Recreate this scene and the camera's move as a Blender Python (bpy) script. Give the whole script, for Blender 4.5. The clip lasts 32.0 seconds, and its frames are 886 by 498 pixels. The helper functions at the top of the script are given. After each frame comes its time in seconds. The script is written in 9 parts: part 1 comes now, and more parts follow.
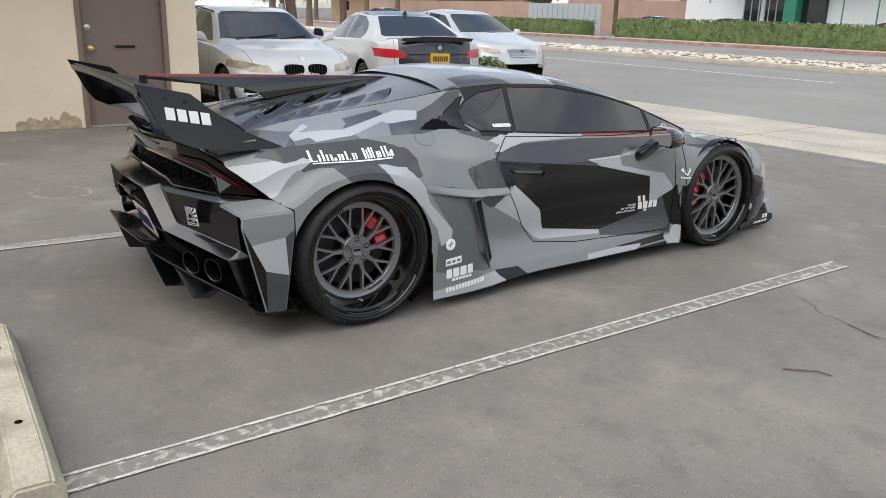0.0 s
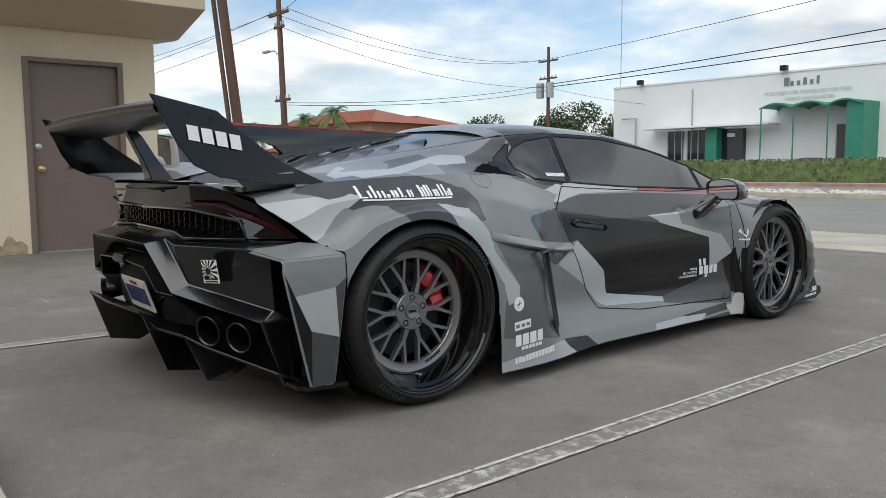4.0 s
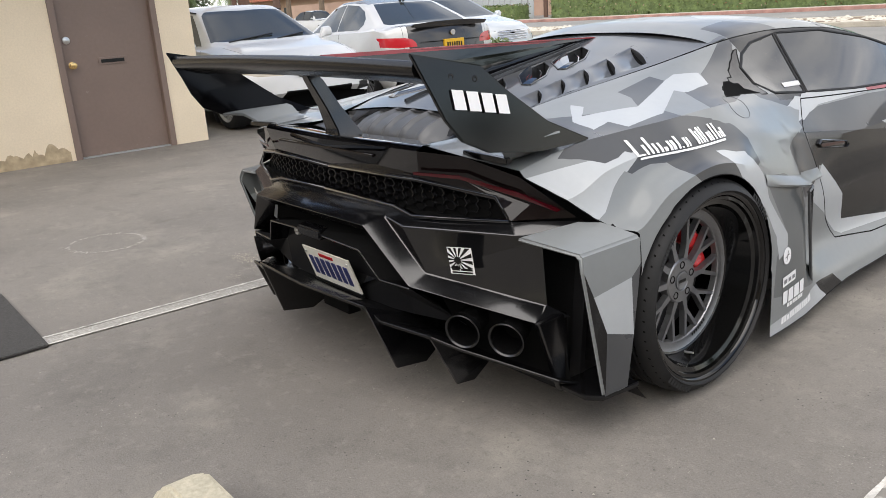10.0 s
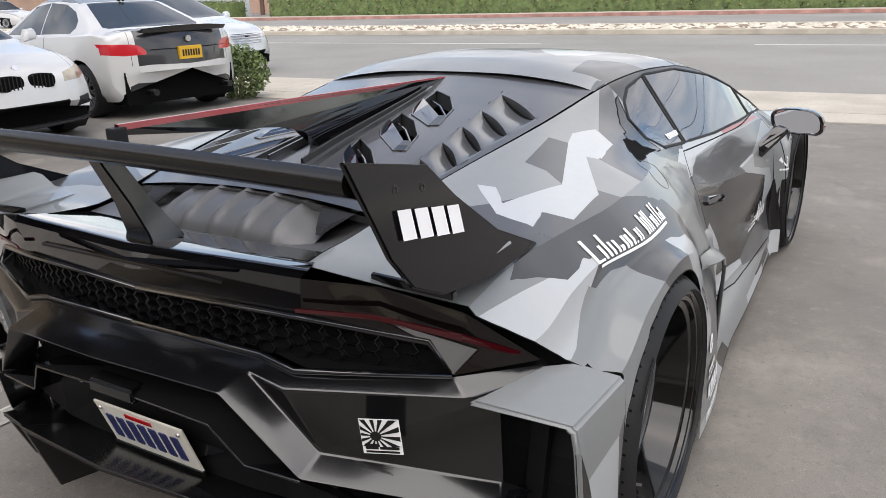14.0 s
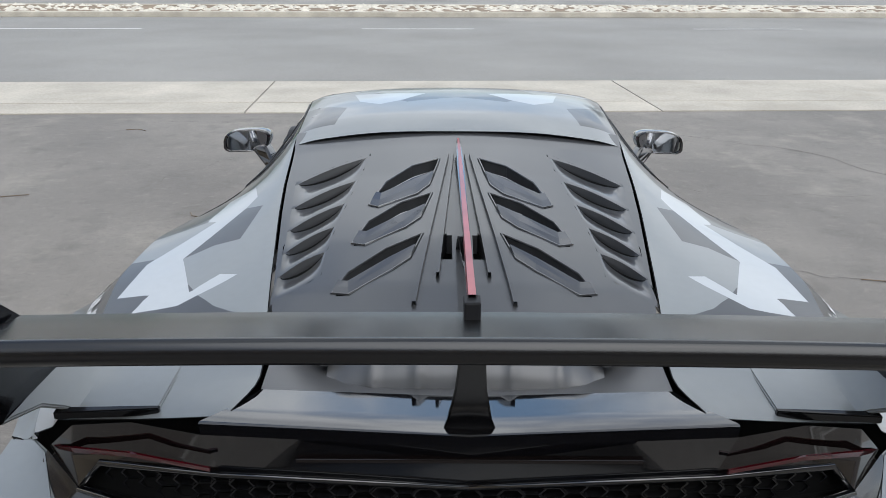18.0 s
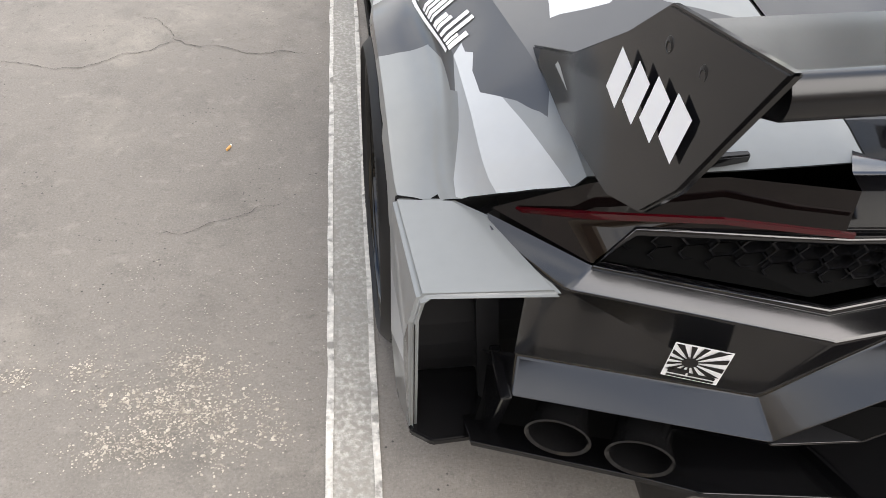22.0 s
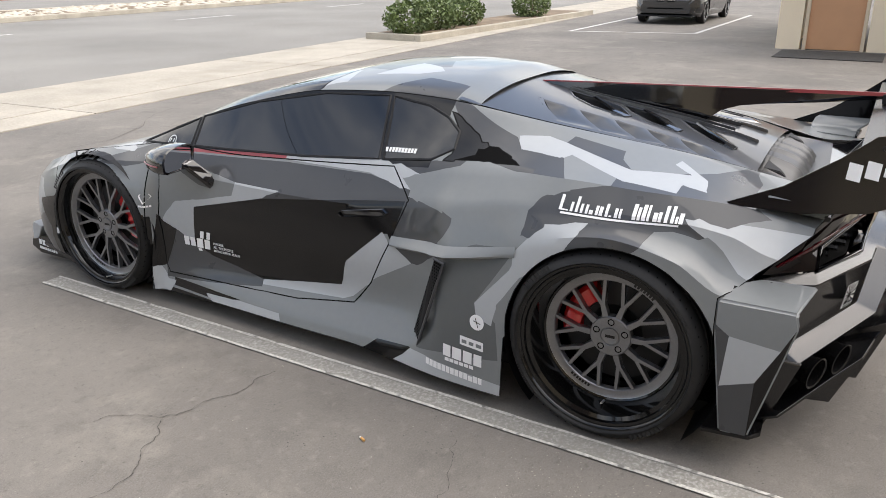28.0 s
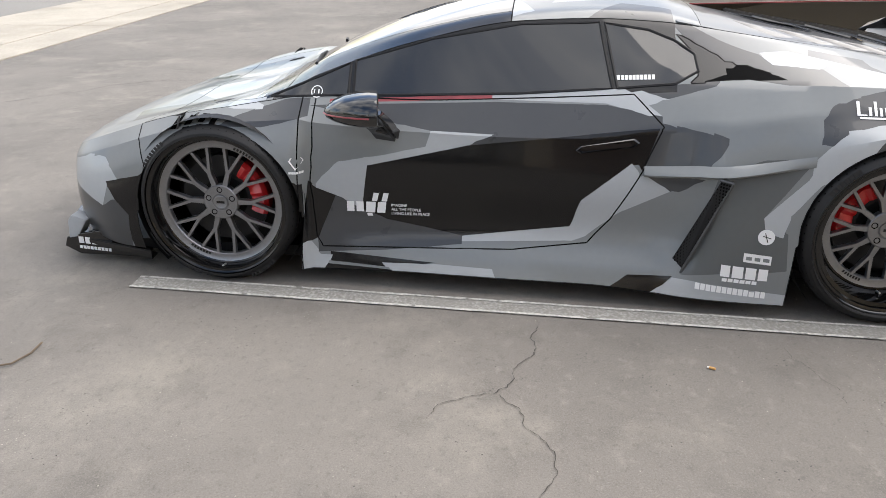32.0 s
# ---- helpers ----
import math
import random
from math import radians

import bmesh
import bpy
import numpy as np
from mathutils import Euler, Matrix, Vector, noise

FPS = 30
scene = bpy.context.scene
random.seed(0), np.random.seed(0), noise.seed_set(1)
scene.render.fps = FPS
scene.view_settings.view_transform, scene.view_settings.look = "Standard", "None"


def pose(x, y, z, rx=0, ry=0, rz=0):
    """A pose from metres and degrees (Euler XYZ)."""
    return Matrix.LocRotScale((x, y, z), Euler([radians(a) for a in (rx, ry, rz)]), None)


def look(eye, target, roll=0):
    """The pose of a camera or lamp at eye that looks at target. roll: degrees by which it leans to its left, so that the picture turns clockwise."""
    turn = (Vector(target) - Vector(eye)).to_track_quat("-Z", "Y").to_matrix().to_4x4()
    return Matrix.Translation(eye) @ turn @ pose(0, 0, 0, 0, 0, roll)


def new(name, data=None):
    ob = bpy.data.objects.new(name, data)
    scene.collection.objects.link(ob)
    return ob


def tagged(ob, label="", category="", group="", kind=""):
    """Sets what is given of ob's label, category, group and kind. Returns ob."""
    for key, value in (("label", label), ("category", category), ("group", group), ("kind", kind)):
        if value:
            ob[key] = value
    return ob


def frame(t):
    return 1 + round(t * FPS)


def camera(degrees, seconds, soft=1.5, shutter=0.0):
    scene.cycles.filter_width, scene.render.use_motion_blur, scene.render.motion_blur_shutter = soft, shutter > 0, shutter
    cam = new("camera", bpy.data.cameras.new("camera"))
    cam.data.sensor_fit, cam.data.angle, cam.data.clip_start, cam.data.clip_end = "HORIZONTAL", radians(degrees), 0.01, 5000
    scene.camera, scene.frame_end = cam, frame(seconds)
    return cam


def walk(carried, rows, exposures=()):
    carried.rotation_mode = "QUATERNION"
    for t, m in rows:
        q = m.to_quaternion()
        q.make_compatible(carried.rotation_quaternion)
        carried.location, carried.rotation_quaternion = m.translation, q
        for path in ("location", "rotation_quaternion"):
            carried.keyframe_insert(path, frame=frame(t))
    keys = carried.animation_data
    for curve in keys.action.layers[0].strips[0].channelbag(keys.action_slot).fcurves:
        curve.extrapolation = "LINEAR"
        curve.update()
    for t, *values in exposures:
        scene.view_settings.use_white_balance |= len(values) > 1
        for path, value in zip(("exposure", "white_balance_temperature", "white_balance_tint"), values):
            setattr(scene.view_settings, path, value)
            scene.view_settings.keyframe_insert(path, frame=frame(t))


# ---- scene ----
cam = camera(58.2, 32.0, soft=0.85)
PATH = [
    (0, (4.153, -2.968, 1.446), (2.557, -1.909, 0.871), 1.5),
    (0.5, (3.917, -3.056, 1.457), (2.364, -1.949, 0.857), 1.3),
    (1, (3.683, -3.147, 1.397), (2.155, -1.99, 0.823), 1.0),
    (1.5, (3.483, -3.167, 1.368), (1.965, -1.974, 0.843), 1.0),
    (2, (3.378, -3.062, 1.272), (1.86, -1.84, 0.824), 1.2),
    (2.5, (3.365, -3.089, 1.159), (1.817, -1.868, 0.823), 1.2),
    (4.5, (3.389, -3.075, 0.864), (1.816, -1.854, 0.68), -0.6),
    (5, (3.403, -3.086, 0.868), (1.82, -1.876, 0.697), -0.5),
    (5.5, (3.402, -3.098, 0.865), (1.814, -1.895, 0.686), -0.3),
    (6, (3.391, -3.097, 0.86), (1.808, -1.894, 0.642), -0.0),
    (6.5, (3.374, -3.077, 0.859), (1.802, -1.876, 0.568), 0.5),
    (7, (3.308, -3.065, 1.088), (1.761, -1.883, 0.629), 1.8),
    (7.5, (3.331, -3.1, 1.336), (1.781, -1.985, 0.744), 1.2),
    (8, (3.266, -3.143, 1.398), (1.716, -2.075, 0.72), 0.3),
    (8.5, (3.04, -3.263, 1.358), (1.503, -2.195, 0.652), -1.0),
    (9, (2.758, -3.307, 1.3), (1.234, -2.208, 0.615), -2.2),
    (9.5, (2.493, -3.337, 1.297), (0.981, -2.198, 0.649), -3.1),
    (10, (2.336, -3.395, 1.236), (0.833, -2.211, 0.654), -3.8),
    (10.5, (2.286, -3.435, 1.184), (0.795, -2.217, 0.643), -4.2),
    (11, (2.252, -3.467, 1.134), (0.783, -2.205, 0.634), -5.0),
    (11.5, (2.26, -3.46, 1.139), (0.82, -2.171, 0.625), -5.2),
    (12, (2.249, -3.429, 1.18), (0.87, -2.079, 0.654), -5.6),
    (12.5, (2.203, -3.315, 1.273), (0.917, -1.878, 0.743), -5.5),
    (13, (2.066, -3.11, 1.339), (0.889, -1.589, 0.792), -4.5),
    (13.5, (1.844, -3.046, 1.357), (0.773, -1.455, 0.788), -3.5),
    (14, (1.477, -3.102, 1.362), (0.483, -1.481, 0.742), -1.8),
    (14.5, (1.243, -3.113, 1.427), (0.323, -1.479, 0.732), -3.6),
    (15, (0.925, -3.061, 1.444), (0.092, -1.414, 0.674), -4.6),
    (15.5, (0.640, -3.146, 1.435), (-0.071, -1.454, 0.639), -6.0),
    (17.5, (-0.055, -3.191, 1.612), (-0.109, -1.336, 0.866), -0.4),
    (18, (-0.049, -3.204, 1.630), (-0.048, -1.329, 0.936), 0.3),
    (18.5, (-0.060, -3.213, 1.613), (-0.052, -1.367, 0.845), 0.7),
    (19, (-0.079, -3.207, 1.536), (-0.073, -1.448, 0.582), 0.9),
    (19.5, (-0.151, -3.202, 1.501), (-0.128, -1.523, 0.415), 1.9),
    (20, (-0.277, -3.143, 1.473), (-0.239, -1.531, 0.29), 3.4),
    (20.5, (-0.393, -3.01, 1.441), (-0.368, -1.437, 0.206), 3.9),
    (21, (-0.569, -2.897, 1.409), (-0.538, -1.367, 0.12), 4.5),
    (21.5, (-0.891, -2.845, 1.428), (-0.818, -1.332, 0.122), 3.8),
    (22, (-1.113, -2.704, 1.408), (-0.859, -1.225, 0.085), 3.0),
    (22.5, (-1.304, -2.518, 1.412), (-0.809, -1.135, 0.055), 2.8),
    (23, (-1.549, -2.405, 1.391), (-0.784, -1.131, 0.052), 2.1),
    (23.5, (-1.884, -2.313, 1.427), (-0.911, -1.096, 0.174), -0.6),
    (24, (-2.045, -2.151, 1.413), (-0.938, -0.98, 0.228), -3.2),
    (24.5, (-2.229, -2.038, 1.447), (-0.986, -0.917, 0.354), -3.7),
    (25, (-2.528, -2.003, 1.469), (-1.144, -0.928, 0.507), -2.0),
    (25.5, (-2.737, -2.07, 1.487), (-1.286, -0.985, 0.641), -0.8),
    (26, (-2.93, -2.123, 1.513), (-1.438, -1.041, 0.735), -0.6),
    (26.5, (-3.162, -2.052, 1.529), (-1.617, -1.02, 0.789), -0.7),
    (28.5, (-3.369, -2.026, 1.571), (-1.726, -1.107, 0.895), -0.3),
    (29, (-3.273, -1.827, 1.537), (-1.633, -0.925, 0.831), -0.4),
    (29.5, (-3.179, -1.527, 1.494), (-1.526, -0.669, 0.768), -0.1),
    (30, (-3.327, -1.29, 1.469), (-1.644, -0.517, 0.713), -0.3),
    (30.5, (-3.55, -0.99, 1.48), (-1.822, -0.349, 0.702), -0.4),
    (31, (-3.582, -0.65, 1.431), (-1.811, -0.152, 0.645), -0.4),
    (31.5, (-3.653, -0.324, 1.445), (-1.846, 0.034, 0.666), -0.2),
    (32, (-3.885, 0.026, 1.432), (-2.052, 0.242, 0.661), 0.1),
]
EXPOSURE = [(0, 0.92, 6450, 10), (2.5, 0.85, 6400, 11), (4.5, 0.5, 6300, 6), (6.5, 0.5, 6300, 6), (8, 0.88, 6450, 9), (11, 1.2, 6650, 11), (13, 1.12, 6550, 12), (15.5, 1.17, 6550, 13), (18, 0.97, 6100, 8), (20, 1.95, 6850, 11), (22, 1.75, 6700, 11), (24, 1.85, 6950, 13), (26, 1.48, 6850, 13), (29, 1.33, 6700, 11), (32, 1.44, 6650, 11)]
walk(cam, [(t, look(eye, target, roll)) for t, eye, target, roll in PATH], EXPOSURE)

# ---- light ----
world = bpy.data.worlds.new("sky")
scene.world = world
world.use_nodes = True
W = world.node_tree
W.nodes.clear()


def wn(kind, **kw):
    n = W.nodes.new(kind)
    for k, v in kw.items():
        setattr(n, k, v)
    return n


SUN_EL, SUN_AZ = 55, 149
w_out, w_bg = wn("ShaderNodeOutputWorld"), wn("ShaderNodeBackground")
w_sky = wn("ShaderNodeTexSky", sky_type="NISHITA", sun_disc=False, sun_elevation=radians(SUN_EL), sun_rotation=radians(SUN_AZ))
w_co, w_sep = wn("ShaderNodeTexCoord"), wn("ShaderNodeSeparateXYZ")
w_up = wn("ShaderNodeMath", operation="ADD")
w_up.inputs[1].default_value = 0.22
w_flat = wn("ShaderNodeVectorMath", operation="DIVIDE")
w_big = wn("ShaderNodeTexNoise")
w_big.inputs["Scale"].default_value, w_big.inputs["Detail"].default_value, w_big.inputs["Roughness"].default_value = 1.15, 9, 0.58
w_ramp = wn("ShaderNodeValToRGB")
w_ramp.color_ramp.elements[0].position, w_ramp.color_ramp.elements[1].position = 0.38, 0.60
w_shade = wn("ShaderNodeTexNoise")
w_shade.inputs["Scale"].default_value, w_shade.inputs["Detail"].default_value = 2.3, 6
w_tone = wn("ShaderNodeValToRGB")
w_tone.color_ramp.elements[0].position, w_tone.color_ramp.elements[1].position = 0.34, 0.68
w_tone.color_ramp.elements[0].color, w_tone.color_ramp.elements[1].color = (4.2, 4.3, 4.5, 1), (8.0, 8.0, 8.0, 1)
w_mix = wn("ShaderNodeMix", data_type="RGBA")
L = W.links.new
L(w_co.outputs["Generated"], w_sep.inputs[0])
L(w_sep.outputs["Z"], w_up.inputs[0])
L(w_co.outputs["Generated"], w_flat.inputs[0])
L(w_up.outputs[0], w_flat.inputs[1])
L(w_flat.outputs[0], w_big.inputs["Vector"])
L(w_flat.outputs[0], w_shade.inputs["Vector"])
L(w_big.outputs["Fac"], w_ramp.inputs[0])
L(w_shade.outputs["Fac"], w_tone.inputs[0])
L(w_ramp.outputs[0], w_mix.inputs["Factor"])
L(w_sky.outputs[0], w_mix.inputs["A"])
L(w_tone.outputs[0], w_mix.inputs["B"])
# an overcast sky is brighter overhead than at the horizon
w_rise, w_gain = wn("ShaderNodeMapRange"), wn("ShaderNodeVectorMath", operation="SCALE")
w_rise.inputs[1].default_value, w_rise.inputs[2].default_value, w_rise.inputs[3].default_value, w_rise.inputs[4].default_value = 0.0, 1.0, 0.86, 0.96
L(w_sep.outputs["Z"], w_rise.inputs[0])
L(w_mix.outputs["Result"], w_gain.inputs[0])
L(w_rise.outputs[0], w_gain.inputs["Scale"])
L(w_gain.outputs[0], w_bg.inputs["Color"])
L(w_bg.outputs[0], w_out.inputs[0])
w_bg.inputs["Strength"].default_value = 0.12

sun = new("sun", bpy.data.lights.new("sun", "SUN"))
sun.data.energy, sun.data.angle, sun.data.color = 1.35, radians(75), (1.0, 0.95, 0.88)
sun.matrix_world = look((0, 0, 30), (-10.6, 18.0, 0))

# ---- materials ----
def material(name, color, rough=0.5, metal=0.0, vary=0.0, scale=6.0, fine=0.0, fine_scale=120.0, bump=0.0, bump_scale=200.0,
             stain=None, stain_scale=0.8, stain_at=(0.5, 0.7), coat=0.0, spec=0.5, emit=0.0, transmit=0.0, per_object=0.0, stretch=(1, 1, 1), rough_vary=0.0):
    """A procedural surface: a base colour with broad and fine variation, stains, relief and gloss."""
    m = bpy.data.materials.new(name)
    m.use_nodes = True
    t = m.node_tree
    b = t.nodes["Principled BSDF"]
    link = t.links.new
    b.inputs["Roughness"].default_value, b.inputs["Metallic"].default_value = rough, metal
    b.inputs["Base Color"].default_value = (*color, 1)
    b.inputs["Coat Weight"].default_value, b.inputs["Coat Roughness"].default_value = coat, 0.035
    b.inputs["Specular IOR Level"].default_value = spec
    b.inputs["Transmission Weight"].default_value = transmit
    if emit:
        b.inputs["Emission Color"].default_value, b.inputs["Emission Strength"].default_value = (*color, 1), emit
    co = t.nodes.new("ShaderNodeTexCoord")
    mp = t.nodes.new("ShaderNodeMapping")
    mp.inputs["Scale"].default_value = stretch
    link(co.outputs["Object"], mp.inputs[0])

    def noise_node(sc, detail=5):
        n = t.nodes.new("ShaderNodeTexNoise")
        n.inputs["Scale"].default_value, n.inputs["Detail"].default_value = sc, detail
        link(mp.outputs[0], n.inputs["Vector"])
        return n

    def blend(kind, fac, a, bb):
        x = t.nodes.new("ShaderNodeMix")
        x.data_type, x.blend_type = "RGBA", kind
        for value, socket in ((fac, "Factor"), (a, "A"), (bb, "B")):
            if hasattr(value, "links"):
                link(value, x.inputs[socket])
            elif socket == "Factor":
                x.inputs[socket].default_value = value
            else:
                x.inputs[socket].default_value = (*value, 1)
        return x.outputs["Result"]

    def span(n, lo, hi, a=0.0, z=1.0):
        r = t.nodes.new("ShaderNodeMapRange")
        r.inputs[1].default_value, r.inputs[2].default_value, r.inputs[3].default_value, r.inputs[4].default_value = lo, hi, a, z
        link(n, r.inputs[0])
        return r.outputs[0]

    col = color
    if vary:
        n = noise_node(scale)
        col = blend("MIX", span(n.outputs["Fac"], 0.3, 0.7), [c * (1 - vary) for c in color], [min(1, c * (1 + vary)) for c in color])
    if fine:
        n = noise_node(fine_scale, 3)
        g = t.nodes.new("ShaderNodeCombineColor")
        v = span(n.outputs["Fac"], 0.25, 0.75, 1 - fine, 1 + fine)
        for k in range(3):
            link(v, g.inputs[k])
        col = blend("MULTIPLY", 1.0, col, g.outputs[0])
    if per_object:
        inf = t.nodes.new("ShaderNodeObjectInfo")
        g = t.nodes.new("ShaderNodeCombineColor")
        v = span(inf.outputs["Random"], 0, 1, 1 - per_object, 1 + per_object)
        for k in range(3):
            link(v, g.inputs[k])
        col = blend("MULTIPLY", 1.0, col, g.outputs[0])
    if stain:
        n = noise_node(stain_scale, 9)
        col = blend("MIX", span(n.outputs["Fac"], *stain_at), col, stain)
    if not isinstance(col, (tuple, list)):
        link(col, b.inputs["Base Color"])
    if rough_vary:
        n = noise_node(scale * 3)
        link(span(n.outputs["Fac"], 0.3, 0.7, max(0.02, rough - rough_vary), min(1, rough + rough_vary)), b.inputs["Roughness"])
    if bump:
        n = noise_node(bump_scale, 4)
        bp = t.nodes.new("ShaderNodeBump")
        bp.inputs["Strength"].default_value, bp.inputs["Distance"].default_value = bump, 0.004
        link(n.outputs["Fac"], bp.inputs["Height"])
        link(bp.outputs[0], b.inputs["Normal"])
    return m


M = {}
def asphalt_surface():
    """Old car park asphalt: broad stains, blotches, pale worn patches, aggregate specks and pits."""
    m = bpy.data.materials.new("old_asphalt")
    m.use_nodes = True
    t = m.node_tree
    b = t.nodes["Principled BSDF"]
    link = t.links.new
    co = t.nodes.new("ShaderNodeTexCoord")

    def noise(sc, detail=6, rough=0.55):
        n = t.nodes.new("ShaderNodeTexNoise")
        n.inputs["Scale"].default_value, n.inputs["Detail"].default_value, n.inputs["Roughness"].default_value = sc, detail, rough
        link(co.outputs["Object"], n.inputs["Vector"])
        return n.outputs["Fac"]

    def cells(sc):
        n = t.nodes.new("ShaderNodeTexVoronoi")
        n.inputs["Scale"].default_value = sc
        link(co.outputs["Object"], n.inputs["Vector"])
        return n.outputs["Distance"]

    def span(v, lo, hi, a=0.0, z=1.0):
        r = t.nodes.new("ShaderNodeMapRange")
        r.inputs[1].default_value, r.inputs[2].default_value, r.inputs[3].default_value, r.inputs[4].default_value = lo, hi, a, z
        link(v, r.inputs[0])
        return r.outputs[0]

    def times(v, w):
        x = t.nodes.new("ShaderNodeMath")
        x.operation = "MULTIPLY"
        link(v, x.inputs[0])
        link(w, x.inputs[1])
        return x.outputs[0]

    def mix(fac, a, z):
        x = t.nodes.new("ShaderNodeMix")
        x.data_type = "RGBA"
        link(fac, x.inputs["Factor"])
        for value, socket in ((a, "A"), (z, "B")):
            if isinstance(value, tuple):
                x.inputs[socket].default_value = (*value, 1)
            else:
                link(value, x.inputs[socket])
        return x.outputs["Result"]

    col = mix(span(noise(0.55, 5), 0.32, 0.68), (0.138, 0.126, 0.112), (0.213, 0.194, 0.170))
    col = mix(span(noise(3.7, 9, 0.65), 0.52, 0.72, 0.0, 0.55), col, (0.096, 0.088, 0.077))
    col = mix(span(noise(1.3, 10, 0.7), 0.54, 0.72, 0.0, 0.75), col, (0.287, 0.263, 0.222))
    col = mix(span(noise(34, 6, 0.7), 0.54, 0.72, 0.0, 0.6), col, (0.099, 0.091, 0.080))
    col = mix(span(noise(14, 8, 0.7), 0.55, 0.72, 0.0, 0.6), col, (0.263, 0.243, 0.211))
    grain = noise(150, 4, 0.8)
    col = mix(span(grain, 0.52, 0.72, 0.0, 0.42), col, (0.322, 0.298, 0.257))
    col = mix(span(grain, 0.46, 0.30, 0.0, 0.45), col, (0.061, 0.056, 0.049))
    specks = times(span(cells(60), 0.15, 0.07), span(noise(2.1, 4), 0.54, 0.68))
    col = mix(specks, col, (0.421, 0.392, 0.333))
    pits = times(span(cells(38), 0.13, 0.07), span(noise(3.1, 3), 0.5, 0.6))
    col = mix(pits, col, (0.053, 0.049, 0.044))
    link(col, b.inputs["Base Color"])
    b.inputs["Roughness"].default_value = 0.82
    bp = t.nodes.new("ShaderNodeBump")
    bp.inputs["Strength"].default_value, bp.inputs["Distance"].default_value = 0.5, 0.004
    link(grain, bp.inputs["Height"])
    link(bp.outputs[0], b.inputs["Normal"])
    return m


M["asphalt"] = asphalt_surface()
M["road"] = material("road_asphalt", (0.225, 0.215, 0.195), 0.85, vary=0.16, scale=0.3, fine=0.2, fine_scale=60, bump=0.3, bump_scale=120)
M["concrete"] = material("apron_concrete", (0.39, 0.355, 0.295), 0.85, vary=0.15, scale=1.2, fine=0.12, fine_scale=40, bump=0.3, bump_scale=90, stain=(0.30, 0.27, 0.215), stain_at=(0.55, 0.8), per_object=0.06)
M["kerb"] = material("kerb_concrete", (0.42, 0.38, 0.31), 0.85, vary=0.2, scale=2, fine=0.15, fine_scale=50, bump=0.3)
M["red_kerb"] = material("faded_red_kerb_paint", (0.36, 0.20, 0.165), 0.8, vary=0.3, scale=2, fine=0.2, fine_scale=40)
M["line"] = material("worn_white_line", (0.345, 0.332, 0.30), 0.75, vary=0.2, scale=4, fine=0.3, fine_scale=140, stain=(0.255, 0.24, 0.212), stain_scale=75, stain_at=(0.40, 0.60), bump=0.6, bump_scale=110)
M["line_bare"] = material("mostly_worn_off_white_line", (0.42, 0.405, 0.365), 0.78, vary=0.15, scale=4, fine=0.4, fine_scale=130, stain=(0.20, 0.186, 0.162), stain_scale=22, stain_at=(0.36, 0.50), bump=0.6, bump_scale=110)
M["line_edge"] = material("fresh_white_line_edge", (0.52, 0.50, 0.455), 0.7, vary=0.1, scale=8, stain=(0.22, 0.21, 0.19), stain_scale=24, stain_at=(0.56, 0.66), fine=0.3, fine_scale=80)
M["lane"] = material("white_lane_paint", (0.6, 0.59, 0.56), 0.7, vary=0.1, scale=3)
M["stop"] = material("weathered_concrete_stop", (0.45, 0.41, 0.31), 0.85, vary=0.18, scale=5, fine=0.18, fine_scale=70, bump=0.35, bump_scale=90, stain=(0.26, 0.235, 0.17), stain_scale=3, stain_at=(0.55, 0.75))
# near-black for a few parts; on openings and recesses it paints their shade
M["hole"] = material("black_parts_and_hole_shade", (0.005, 0.005, 0.005), 0.9, spec=0.06)
M["crack"] = material("asphalt_crack", (0.06, 0.055, 0.048), 0.95, vary=0.3, scale=20)
M["chip"] = material("pale_gravel_chips", (0.34, 0.32, 0.27), 0.8)
M["stucco"] = material("cream_stucco", (0.76, 0.645, 0.475), 0.88, vary=0.05, scale=1.4, fine=0.05, fine_scale=60, bump=0.5, bump_scale=140)
M["back_wall"] = material("brown_stucco", (0.28, 0.22, 0.17), 0.9, vary=0.12, scale=1.2, bump=0.4, bump_scale=120)
M["eave"] = material("cream_painted_eave", (0.56, 0.46, 0.33), 0.7, vary=0.04, scale=2)
M["patch"] = material("bare_plaster_patch", (0.42, 0.33, 0.21), 0.9, vary=0.25, scale=14, bump=0.6, bump_scale=60)
M["door_brown"] = material("brown_painted_door", (0.20, 0.145, 0.118), 0.42, vary=0.05, scale=2, fine=0.04, fine_scale=30, stain=(0.27, 0.22, 0.19), stain_scale=13, stain_at=(0.69, 0.76))
M["door_tan"] = material("tan_painted_door", (0.50, 0.27, 0.14), 0.5, vary=0.06, scale=2)
M["brass"] = material("brass", (0.75, 0.52, 0.22), 0.25, 1.0)
M["steel"] = material("brushed_steel", (0.6, 0.6, 0.58), 0.3, 1.0)
M["mat"] = material("dark_doormat", (0.045, 0.043, 0.04), 0.95, fine=0.5, fine_scale=160, bump=0.8, bump_scale=220)
